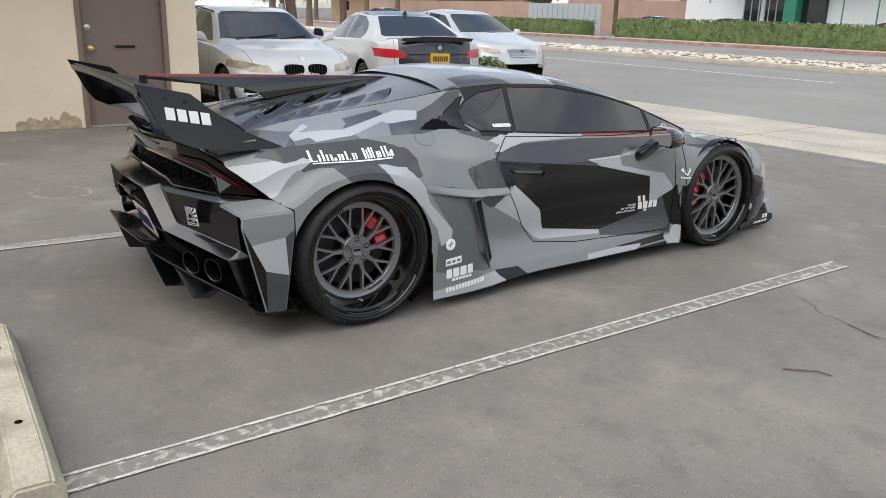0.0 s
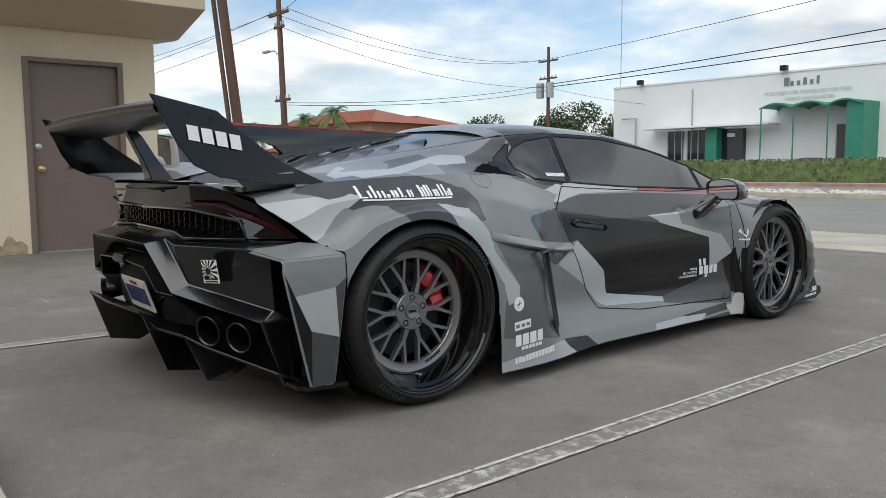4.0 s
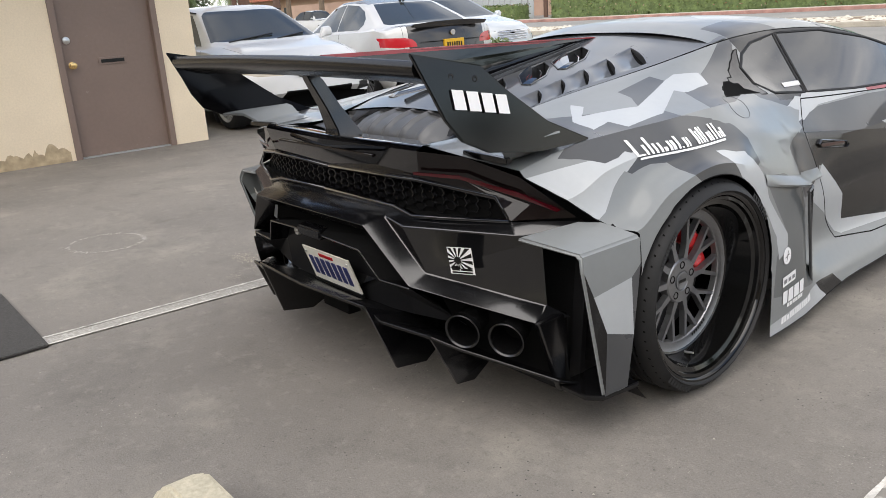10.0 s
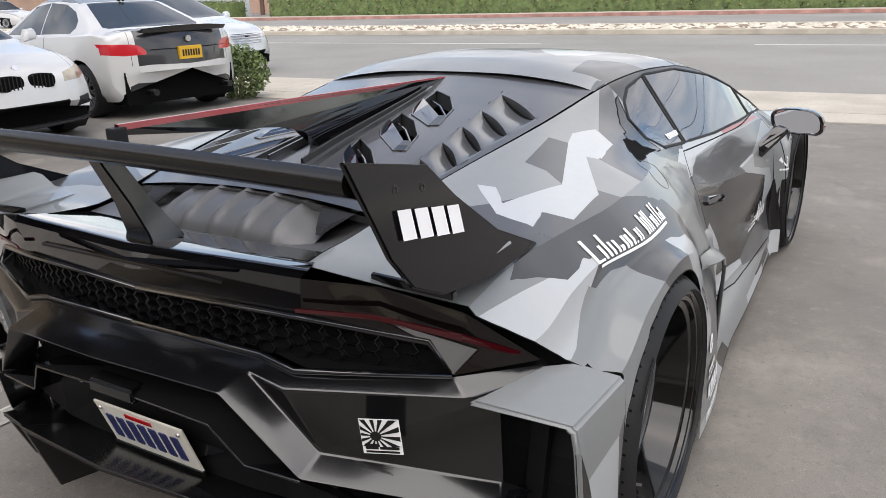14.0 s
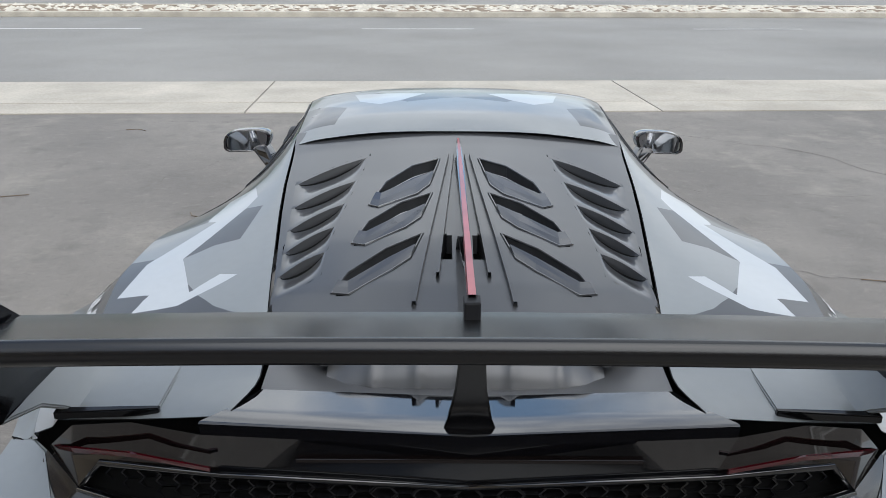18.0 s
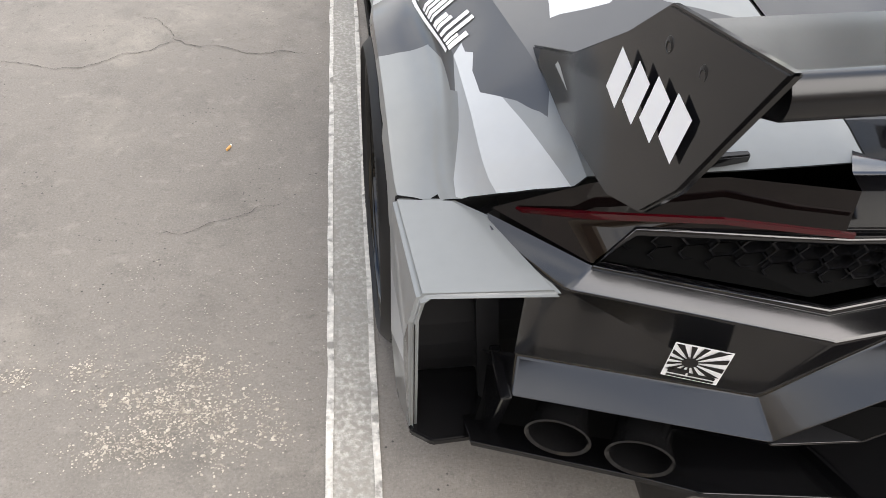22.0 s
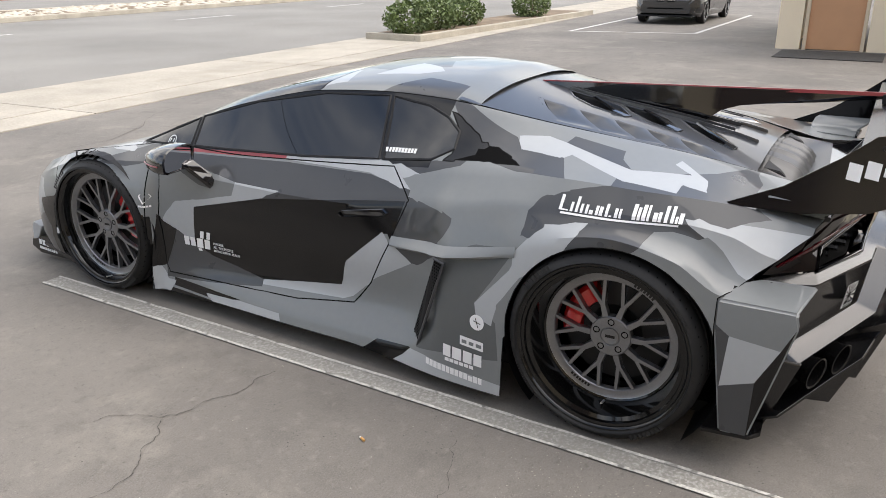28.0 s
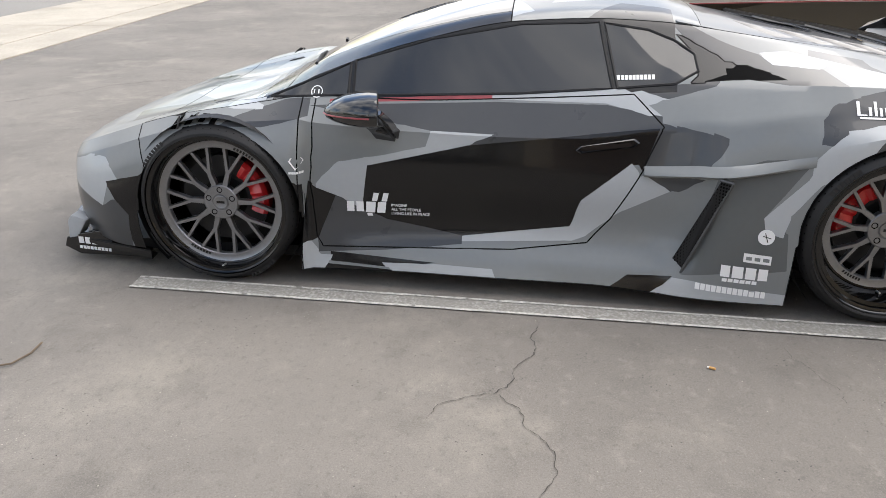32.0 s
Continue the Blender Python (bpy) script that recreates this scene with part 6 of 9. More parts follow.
for s in (1, -1):
    for p, t in (([(.352, -2.160, .362), (.378, -2.075, .130), (.37, -1.95, .11), (.345, -1.80, .19)], 0.009), ([(.572, -2.083, .300), (.597, -2.005, .123), (.59, -1.93, .11), (.57, -1.80, .17)], 0.009)):
        bm = bmesh.new()
        lo = [bm.verts.new((s * (x - t / 2), y, z)) for x, y, z in p]
        hi = [bm.verts.new((s * (x + t / 2), y, z)) for x, y, z in p]
        bm.faces.new(lo)
        bm.faces.new(hi[::-1])
        for i in range(4):
            bm.faces.new((lo[i], hi[i], hi[(i + 1) % 4], lo[(i + 1) % 4]))
        bmesh.ops.recalc_face_normals(bm, faces=bm.faces)
        part("diffuser_fin", bm, "satin", car)
    # exhaust pipes; a black sheet behind them paints the shade of their pocket
    for x, y, z in ((.774, -1.955, .305), (.655, -2.018, .318)):
        pipe = turned([(-.02, .050), (.0, .055), (.004, .0565), (.006, .0535), (.002, .049), (-.09, .045), (-.16, .045), (-.16, 0)], 32)
        part("exhaust_pipe", shift(pipe, pose(s * x, y, z, 0, 8, -90 + s * 24)), "exhaust", car, "dark round exhaust tip", smooth=40)
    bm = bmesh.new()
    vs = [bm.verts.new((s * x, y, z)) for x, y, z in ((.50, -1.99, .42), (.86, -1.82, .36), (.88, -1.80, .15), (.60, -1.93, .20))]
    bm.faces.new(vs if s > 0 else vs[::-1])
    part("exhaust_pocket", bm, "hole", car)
    # outer strake beside the pipes
    bm = prism([(-1.915, .365), (-1.80, .37), (-1.79, .14), (-1.83, .125)], "x", s * .848, s * .868, 0.004)
    part("bumper_strake", bm, "satin", car)

# flared corner with its upright blade
FL = {"s0": (.936, -1.722, .640), "s1": (1.024, -1.662, .600), "f": (1.006, -1.893, .592), "fi": (.800, -1.926, .612), "oc": (.884, -1.770, .641), "s1b": (1.028, -1.662, .52), "sb0": (1.022, -1.712, .150), "sb1": (1.004, -1.80, .140),
      "fl": (1.020, -1.903, .550), "m1": (1.030, -1.700, .316), "m2": (1.017, -1.800, .345), "m3": (1.024, -1.862, .470), "m4": (1.031, -1.712, .490)}
for s in (1, -1):
    bm = bmesh.new()
    bm.faces.layers.int.new("strip")
    V = {k: bm.verts.new((s * x, y, z)) for k, (x, y, z) in FL.items()}
    groups = [(("s0", "s1", "f", "fi", "oc"), 0), (("s1", "s1b", "m4", "m3", "fl", "f"), 0), (("m4", "m1", "m2", "m3"), 1), (("s1b", "sb0", "m1", "m4"), 2), (("m1", "sb0", "sb1", "m2"), 2), (("m2", "sb1", "fl", "m3"), 3)]
    for names, mi in groups:
        bm.faces.new([V[k] for k in names]).material_index = mi
    bmesh.ops.recalc_face_normals(bm, faces=bm.faces)
    if sum(f.normal.x * s + f.normal.z for f in bm.faces) < 0:
        bmesh.ops.reverse_faces(bm, faces=bm.faces)
    for e in bm.edges:
        if len(e.link_faces) == 2 and e.link_faces[0].material_index != e.link_faces[1].material_index:
            e.smooth = True
    bmesh.ops.solidify(bm, geom=list(bm.faces), thickness=0.016)
    bmesh.ops.bevel(bm, geom=[e for e in bm.edges if e.calc_face_angle(0) > 0.4], offset=0.007, segments=3, affect="EDGES")
    part("flared_corner", bm, ["mid", "light", "dark", "black"], car, "grey flared rear corner with a black blade", smooth=40)
    part("blade_foot", hull([(s * x, y, z) for x, y in ((1.020, -1.66), (1.004, -1.805), (.965, -1.835), (.855, -1.83), (.855, -1.66)) for z in (.134, .150)], bevel=0.003), "black", car)
    bm = prism([(.86, .63), (.90, .60), (.86, .14), (.82, .14)], "y", -1.74, -1.72)
    shift(bm, Matrix.Diagonal((s, 1, 1, 1)))
    part("inner_panel", bm, "plastic", car)

# ---- number plate ----
lean = Matrix.Translation((0, -2.082, .446)) @ Matrix.Rotation(radians(19), 4, "X") @ Matrix.Translation((0, 2.046, -.448))
plate = part("number_plate", shift(box(-.1525, -2.046, .296, .1525, -2.040, .448, 0.002), lean), "plate", car, "white number plate with dark characters")
part("plate_frame", shift(box(-.156, -2.050, .292, .156, -2.041, .310, 0.002), lean), "bolt", plate)
for k in range(7):
    x = -.128 + k * .0375
    part("character_bar", shift(box(x, -2.0485, .336, x + .025, -2.0455, .412, 0.003), lean), "navy", plate)
part("state_bar", shift(box(-.045, -2.0485, .424, .045, -2.0455, .436), lean), "lens_red", plate)
for s in (1, -1):
    part("plate_bolt", shift(turned([(0, .006), (.003, .005), (.003, 0)], 10), lean @ pose(s * .135, -2.047, .43, 0, 0, -90)), "steel", plate)
part("tow_strip", hull([(-.24, -2.032, .392), (.24, -2.032, .392), (-.14, -2.036, .350), (.14, -2.036, .350), (0, -2.036, .345), (0, -2.028, .37)]), "exhaust", car, "dull metal strip behind the plate")
part("sensor_box", box(-.095, -2.05, .225, .075, -2.00, .292, .004), "hole", car)

# ---- engine cover ----
def cover_half(y):
    return float(np.interp(y, [-1.84, -1.66, -1.52, -1.31, -1.10, -.91, -.68, -.49], [.402, .418, .440, .467, .494, .514, .531, .552]))


def cover_z(x, y):
    edge_z = float(np.interp(y, [-1.84, -1.66, -1.52, -1.31, -1.10, -.91, -.68, -.49], [.826, .858, .892, .926, .957, .985, 1.020, 1.055]))
    crown = float(np.interp(y, [-1.70, -1.3, -.9, -.49], [.028, .036, .034, .045]))
    return edge_z + crown * (1 - (abs(x) / cover_half(y)) ** 2)


SLOT_IN = [(.295, -.775), (.310, -.940), (.325, -1.090), (.337, -1.225), (.345, -1.355)]
SLOT_OUT = [(.478, -.920), (.463, -1.080), (.452, -1.215), (.444, -1.335), (.438, -1.445)]
CHEV_TOP = [(.060, -.800), (.143, -.850), (.216, -.960), (.252, -1.110), (.226, -1.125), (.122, -1.050), (.088, -.990)]
CHEV_LOW = [(.100, -1.290), (.190, -1.360), (.274, -1.460), (.302, -1.540), (.262, -1.548), (.170, -1.460), (.128, -1.410)]


def slot_line(k, t):
    """A point at share t along the front edge of slot k; the fifth and the -1st close the field."""
    (xi, yi), (xo, yo) = SLOT_IN[min(4, max(0, k))], SLOT_OUT[min(4, max(0, k))]
    bow = .014 * math.sin(math.pi * min(1, max(0, t))) if 0 <= k <= 4 else 0.0
    return lerp(xi, xo, t), lerp(yi, yo, t) + bow + (.026 if k < 0 else -.112 if k > 4 else 0.0)


def slot_field(s):
    """The pressed field with five scooped slots on one side of the cover."""
    bm = bmesh.new()
    ts = [lerp(-.08, 1.05, i / 22) for i in range(23)]

    def row(k, f, depth, dark=False):
        out = []
        for t in ts:
            d = math.sin(math.pi * t) ** .6 if 0 < t < 1 else 0.0
            (xa, ya), (xb, yb) = slot_line(k, t), slot_line(k + 1, t)
            ff = .012 + .13 * d if dark else f
            x, y = lerp(xa, xb, ff), lerp(ya, yb, ff)
            out.append(bm.verts.new((s * x, y, cover_z(x, y) - depth * d)))
        return out

    # faces just behind each slot edge are black: painted shade under the lip
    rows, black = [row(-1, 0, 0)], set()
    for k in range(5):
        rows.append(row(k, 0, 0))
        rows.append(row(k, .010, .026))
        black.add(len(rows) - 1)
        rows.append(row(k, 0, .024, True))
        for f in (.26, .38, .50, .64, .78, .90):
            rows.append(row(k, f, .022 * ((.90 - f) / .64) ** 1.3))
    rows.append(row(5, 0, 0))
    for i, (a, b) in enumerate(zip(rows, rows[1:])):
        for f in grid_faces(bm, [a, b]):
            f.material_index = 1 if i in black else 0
    bmesh.ops.recalc_face_normals(bm, faces=bm.faces)
    if sum(f.normal.z for f in bm.faces) < 0:
        bmesh.ops.reverse_faces(bm, faces=bm.faces)
    return bm


def engine_cover():
    edge_in, edge_out = [slot_line(k, -.08) for k in range(-1, 6)], [slot_line(k, 1.05) for k in range(-1, 6)]
    field = edge_in + edge_out[::-1]
    chev = [[(lerp(a, c, k / 2), lerp(b, d, k / 2)) for (a, b), (c, d) in zip(CHEV_TOP, CHEV_LOW)] for k in range(3)]
    notch = [(.024, -1.300), (.042, -1.290), (.058, -1.380), (.050, -1.420), (.024, -1.420)]

    for s in (1, -1):
        bm = bmesh.new()
        lay = bm.faces.layers.int.new("strip")
        ys = np.arange(-.51, -1.665, -.0165)
        rows = [[bm.verts.new((cover_half(y) * i / 36, y, cover_z(cover_half(y) * i / 36, y))) for i in range(37)] for y in ys]
        grid_faces(bm, rows)
        wells = []
        for p in [field] + chev + [notch]:
            dead = []
            stamp(bm, p, (0,), dead.append, "top")
            rim = {e for f in dead for e in f.edges if len([q for q in e.link_faces if q in dead]) == 1}
            bmesh.ops.delete(bm, geom=dead, context="FACES_KEEP_BOUNDARY")
            if p is not field:
                wells.append([e for e in rim if e.is_valid])
        for v in bm.verts:
            v.co.z = cover_z(v.co.x, v.co.y)
        for edges in wells:
            ext = bmesh.ops.extrude_edge_only(bm, edges=[e for e in edges if e.is_valid])
            for v in [g for g in ext["geom"] if isinstance(g, bmesh.types.BMVert)]:
                v.co.z -= .05
        bmesh.ops.scale(bm, vec=(s, 1, 1), verts=bm.verts)
        bmesh.ops.recalc_face_normals(bm, faces=bm.faces)
        top = max(bm.faces, key=lambda f: f.calc_area() * abs(f.normal.z))
        if top.normal.z < 0:
            bmesh.ops.reverse_faces(bm, faces=bm.faces)
        ob = part("engine_cover", bm, "cover", car, "satin black louvred engine cover", smooth=30)
        part("slot_field", slot_field(s), ["cover", "hole"], ob, "pressed panel with five scooped slots, lip shade painted black", smooth=50)
        for p in chev:
            # a polished plate rising from the well to its rear edge, and a slim inner bar before it
            bm = bmesh.new()
            back = [p[3], p[4], p[5], p[6]]
            front = [p[2], p[2], p[1], p[0]]
            rows = []
            for f, dz in ((0.0, .002), (.20, .007), (.42, .011)):
                rows.append([bm.verts.new((s * lerp(bx, fx, f), lerp(by, fy, f), cover_z(lerp(bx, fx, f), lerp(by, fy, f)) + dz)) for (bx, by), (fx, fy) in zip(back, front)])
            grid_faces(bm, rows)
            bmesh.ops.recalc_face_normals(bm, faces=bm.faces)
            if sum(f.normal.z for f in bm.faces) < 0:
                bmesh.ops.reverse_faces(bm, faces=bm.faces)
            bmesh.ops.solidify(bm, geom=list(bm.faces), thickness=.008)
            vane = part("chevron_vane", bm, "vane", ob, "gloss black chevron vane")
            bar = [(s * lerp(bx, fx, .72), lerp(by, fy, .72), cover_z(lerp(bx, fx, .72), lerp(by, fy, .72)) - .014) for (bx, by), (fx, fy) in zip(back[1:], (p[2], p[1], p[0]))]
            part("inner_bar", tube(bar, .0045, 6), "vane", vane, smooth=40)
            loop = [(s * x, y, cover_z(x, y) + .001) for x, y in p + p[:1]]
            part("well_rim", tube(loop, .0032, 6, cap=False), "cover", vane, smooth=40)
    # ribbed spine under the fin
    for xa, xb, w, h, ya, yb in ((.036, .112, .012, .013, -.79, -1.60), (.020, .060, .010, .016, -.80, -1.50)):
        for s in (1, -1):
            bm = bmesh.new()
            rows = []
            for i in range(13):
                y = lerp(ya, yb, i / 12)
                xx = s * lerp(xa, xb, i / 12)
                z = cover_z(xx, y)
                rows.append([bm.verts.new((xx - w / 2, y, z - .004)), bm.verts.new((xx - w / 3, y, z + h)), bm.verts.new((xx + w / 3, y, z + h)), bm.verts.new((xx + w / 2, y, z - .004))])
            grid_faces(bm, rows)
            bmesh.ops.recalc_face_normals(bm, faces=bm.faces)
            part("spine_rib", bm, "cover", car)
    # rear edge of the cover and the bay below it
    bm = bmesh.new()
    rows = [[bm.verts.new((x, -1.665 + (0 if k == 0 else .01), cover_z(x, -1.665) - (0 if k == 0 else .022))) for x in [cover_half(-1.66) * i / 12 for i in range(-12, 13)]] for k in range(2)]
    grid_faces(bm, rows)
    part("cover_edge", bm, "cover", car)
    bm = bmesh.new()
    rows = []
    for i in range(13):
        y = lerp(-1.858, -1.50, i / 12)
        rim_z = float(np.interp(y, [-1.858, -1.832, -1.66, -1.50], [.824, .826, .846, .850]))
        drop = .058 * min(1.0, max(0.0, (y + 1.84) / .13)) ** .8
        rows.append([bm.verts.new((.405 * u, y, rim_z - drop * (1 - abs(u) ** 3.5))) for u in [k / 12 for k in range(-12, 13)]])
    grid_faces(bm, rows)
    bmesh.ops.recalc_face_normals(bm, faces=bm.faces)
    if sum(f.normal.z for f in bm.faces) < 0:
        bmesh.ops.reverse_faces(bm, faces=bm.faces)
    part("bay_tray", bm, "shelf", car, "smooth dark grey tray behind the engine cover", smooth=60)
    for s in (1, -1):
        part("bay_bracket", hull([(s * x, y, z) for x, y, z in ((.25, -1.66, .872), (.36, -1.66, .866), (.285, -1.735, .822), (.305, -1.735, .822), (.28, -1.715, .845), (.315, -1.715, .845))], bevel=.003), "plastic", car)
    bm = bmesh.new()
    rows = []
    for i in range(61):
        x = lerp(-.29, .29, i / 60)
        rib = .010 * max(0.0, math.cos(i * math.pi / 5)) ** 3
        arch = .060 * abs(x / .29) ** 3.5
        rows.append([bm.verts.new((x, y, z + rib - arch)) for y, z in ((-1.80, .780), (-1.79, .812), (-1.77, .838), (-1.735, .858), (-1.69, .872), (-1.64, .882), (-1.50, .892), (-1.40, .895))])
    grid_faces(bm, rows)
    bmesh.ops.recalc_face_normals(bm, faces=bm.faces)
    part("intake_box", bm, "intake", car, "ribbed dark grey intake box", smooth=35)


engine_cover()
# black fillers stand in for the dark of the cabin and engine bay
part("cabin_shell", hull([(x, y, z) for x, y, z in ((-.62, .95, .60), (.62, .95, .60), (-.74, .2, .66), (.74, .2, .66), (-.72, -.60, .68), (.72, -.60, .68), (-.42, .1, 1.04), (.42, .1, 1.04), (-.40, -.45, 1.03), (.40, -.45, 1.03), (0, 1.0, .55), (0, -.62, .55))]), "hole", car)
part("engine_block", box(-.40, -1.60, .30, .40, -.66, .80), "hole", car)

# ---- wing, its struts and the fin ----
def wing():
    bm = bmesh.new()
    rows = []
    for i in range(33):
        x = lerp(-.766, .766, i / 32)
        drop = .010 * (abs(x) / .766) ** 2
        pts = []
        for t, up in [(j / 10, True) for j in range(11)] + [(1 - j / 10, False) for j in range(1, 11)]:
            y = lerp(-1.972, -2.205, t)
            top = 1.060 + .066 * t ** 1.2 - drop
            th = .004 + .038 * t + .016 * math.sin(math.pi * t) if t > 0 else .004
            pts.append(bm.verts.new((x, y, top if up else top - th)))
            if t == 1:
                # rolled rear edge
                for q in (.12, .28, .5, .72, .9):
                    pts.append(bm.verts.new((x, y - .013 * math.sin(math.pi * q) ** .7, top - .042 * q)))
        rows.append(pts)
    for a, b in zip(rows, rows[1:]):
        n = len(a)
        for k in range(n):
            bm.faces.new((a[k], a[(k + 1) % n], b[(k + 1) % n], b[k]))
    bm.faces.new(rows[0])
    bm.faces.new(rows[-1][::-1])
    bmesh.ops.recalc_face_normals(bm, faces=bm.faces)
    part("wing_blade", bm, "satin_soft", car, "satin black rear wing blade", smooth=62)
    for s in (1, -1):
        # end plate, leaning out towards its foot
        out = [(-2.233, 1.134, 0), (-2.010, 1.087, 0), (-1.925, 1.016, .004), (-1.78, .915, .012), (-1.607, .838, .022), (-1.83, .838, .028), (-2.02, .865, .030), (-2.105, .905, .026), (-2.150, .965, .015), (-2.180, 1.030, .008)]
        bm = bmesh.new()
        a = [bm.verts.new((s * (.772 + d), y, z)) for y, z, d in out]
        b = [bm.verts.new((s * (.784 + d), y, z)) for y, z, d in out]
        bm.faces.new(a)
        bm.faces.new(b[::-1])
        n = len(out)
        for i in range(n):
            bm.faces.new((a[i], b[i], b[(i + 1) % n], a[(i + 1) % n]))
        bmesh.ops.recalc_face_normals(bm, faces=bm.faces)
        bmesh.ops.bevel(bm, geom=[e for e in bm.edges if e.calc_face_angle(0) > 0.8], offset=.003, segments=2, affect="EDGES")
        pl = part("end_plate", bm, "wing_black", car, "satin black wing end plate", smooth=40)
        for y, z in ((-2.115, 1.067), (-2.036, 1.055)):
            part("screw", shift(turned([(0, .011), (.003, .010), (.004, .006), (.001, .0)], 14), Matrix.Translation((s * .784, y, z)) @ Matrix.Diagonal((s, 1, 1, 1))), "bolt", pl)
        # white block mark on the plate's outer face
        for k in range(4):
            u = (-2.122 + .048 * k) if s > 0 else (-1.950 - .048 * k)
            wd = .038 if s > 0 else -.038
            zz = 1.024 - .009 * k if s > 0 else .997 + .009 * k
            bm = bmesh.new()
            q = [(u + .004, zz - .036), (u + .004 + wd, zz - .042), (u + wd, zz + .008), (u, zz + .014)]
            for p in (q[:], ):
                bm.faces.new([bm.verts.new((s * (.795 + max(0.0, (1.03 - z) * .17)), y, z)) for y, z in p])
            bmesh.ops.recalc_face_normals(bm, faces=bm.faces)
            if bm.faces[:][0].normal.x * s < 0:
                bmesh.ops.reverse_faces(bm, faces=bm.faces)
            part("mark_bar", bm, "white", pl)
        # foot: a pad on the deck and a web up to the plate
        bm = bmesh.new()
        rows = []
        for x, yf, yr, zf, zr in ((.582, -1.722, -1.905, .838, .828), (.66, -1.715, -1.905, .837, .825), (.735, -1.71, -1.905, .837, .824), (.752, -1.71, -1.915, .848, .836), (.772, -1.72, -1.95, .872, .862), (.800, -1.74, -2.03, .885, .876)):
            rows.append([bm.verts.new((s * x, lerp(yf, yr, q), lerp(zf, zr, q))) for q in (0, .5, 1)])
        grid_faces(bm, rows)
        bmesh.ops.recalc_face_normals(bm, faces=bm.faces)
        if sum(f.normal.z for f in bm.faces) < 0:
            bmesh.ops.reverse_faces(bm, faces=bm.faces)
        bmesh.ops.solidify(bm, geom=list(bm.faces), thickness=.012)
        bmesh.ops.bevel(bm, geom=[e for e in bm.edges if e.calc_face_angle(0) > 0.8], offset=.003, segments=2, affect="EDGES")
        foot = part("wing_foot", bm, "mid", car, "grey wrapped wing foot", smooth=35)
        part("foot_edge", hull([(s * x, y, z + dz) for x, y, z in ((.578, -1.904, .818), (.578, -1.914, .816), (.772, -1.906, .814), (.772, -1.924, .812)) for dz in (0, .016)], bevel=.002), "black", foot, "black rear edge of the foot")
    # centre strut
    bm = bmesh.new()
    rows = [[bm.verts.new((x, y + dy, z)) for x, dy in ((-w, -d), (w, -d), (w * .6, d), (-w * .6, d))] for y, z, w, d in ((-1.945, .832, .052, .055), (-1.955, .865, .040, .045), (-1.995, .94, .028, .032), (-2.045, 1.03, .022, .028), (-2.065, 1.058, .020, .020))]
    for a, b in zip(rows, rows[1:]):
        for k in range(4):
            bm.faces.new((a[k], a[(k + 1) % 4], b[(k + 1) % 4], b[k]))
    bm.faces.new(rows[0][::-1])
    bm.faces.new(rows[-1])
    bmesh.ops.recalc_face_normals(bm, faces=bm.faces)
    bmesh.ops.bevel(bm, geom=[e for e in bm.edges if e.calc_face_angle(0) > 0.6], offset=.004, segments=2, affect="EDGES")
    part("wing_strut", bm, "satin", car, smooth=40)
    part("strut_bracket", box(-.014, -2.030, 1.066, .014, -1.994, 1.103, .004), "plastic", car)
    # fin
    out = [(-.64, 1.064), (-.75, 1.068), (-1.0, 1.076), (-1.5, 1.091), (-2.01, 1.104), (-2.01, 1.086), (-1.80, 1.058), (-1.60, 1.038), (-1.50, 1.024), (-1.43, 1.000), (-1.38, .960), (-1.34, .912), (-1.00, .98), (-.75, 1.03)]
    bm = bmesh.new()

    def fw(y, z):
        base = float(np.interp(y, [-2.0, -1.5, -1.34, -.9, -.52], [.010, .013, .018, .020, .006]))
        return base * (1.0 if z < 1.05 else .5)

    a = [bm.verts.new((-fw(y, z), y, z)) for y, z in out]
    b = [bm.verts.new((fw(y, z), y, z)) for y, z in out]
    bm.faces.new(a)
    bm.faces.new(b[::-1])
    n = len(out)
    for i in range(n):
        bm.faces.new((a[i], b[i], b[(i + 1) % n], a[(i + 1) % n]))
    bmesh.ops.recalc_face_normals(bm, faces=bm.faces)
    fin = part("fin", bm, "gloss", car, "tall gloss black dorsal fin")
    bm = bmesh.new()
    rows = [[bm.verts.new((x * k, y, z + .002 + dz)) for x, dz in ((-1, -.010), (-.8, .003), (.8, .003), (1, -.010))] for y, z, k in ((-.645, 1.064, .003), (-.75, 1.068, .0048), (-1.0, 1.076, .0062), (-1.5, 1.091, .0070), (-2.01, 1.104, .0080))]
    grid_faces(bm, rows)
    bmesh.ops.recalc_face_normals(bm, faces=bm.faces)
    part("fin_stripe", bm, "red_wrap", fin, "red stripe along the fin")


wing()


# ---- flank details ----
def side_x(y, z):
    """Half width of the body at a height on the flank."""
    row = surface_row(y)
    best = .9
    lo = STRIP_STEPS[0]
    hi = sum(STRIP_STEPS[:7])
    for a, b in zip(row[lo:hi], row[lo + 1:hi + 1]):
        if min(a[2], b[2]) <= z <= max(a[2], b[2]):
            t = (z - a[2]) / (b[2] - a[2] or 1)
            best = lerp(a[0], b[0], t)
    return best


def decal(name, side, polys, mat, parent, lift=.0022, label=""):
    if "mark" in name and len(polys) > 2:
        for p in polys:
            ob = decal_one(name, side, [p], mat, parent, lift, label)
        return ob
    return decal_one(name, side, polys, mat, parent, lift, label)


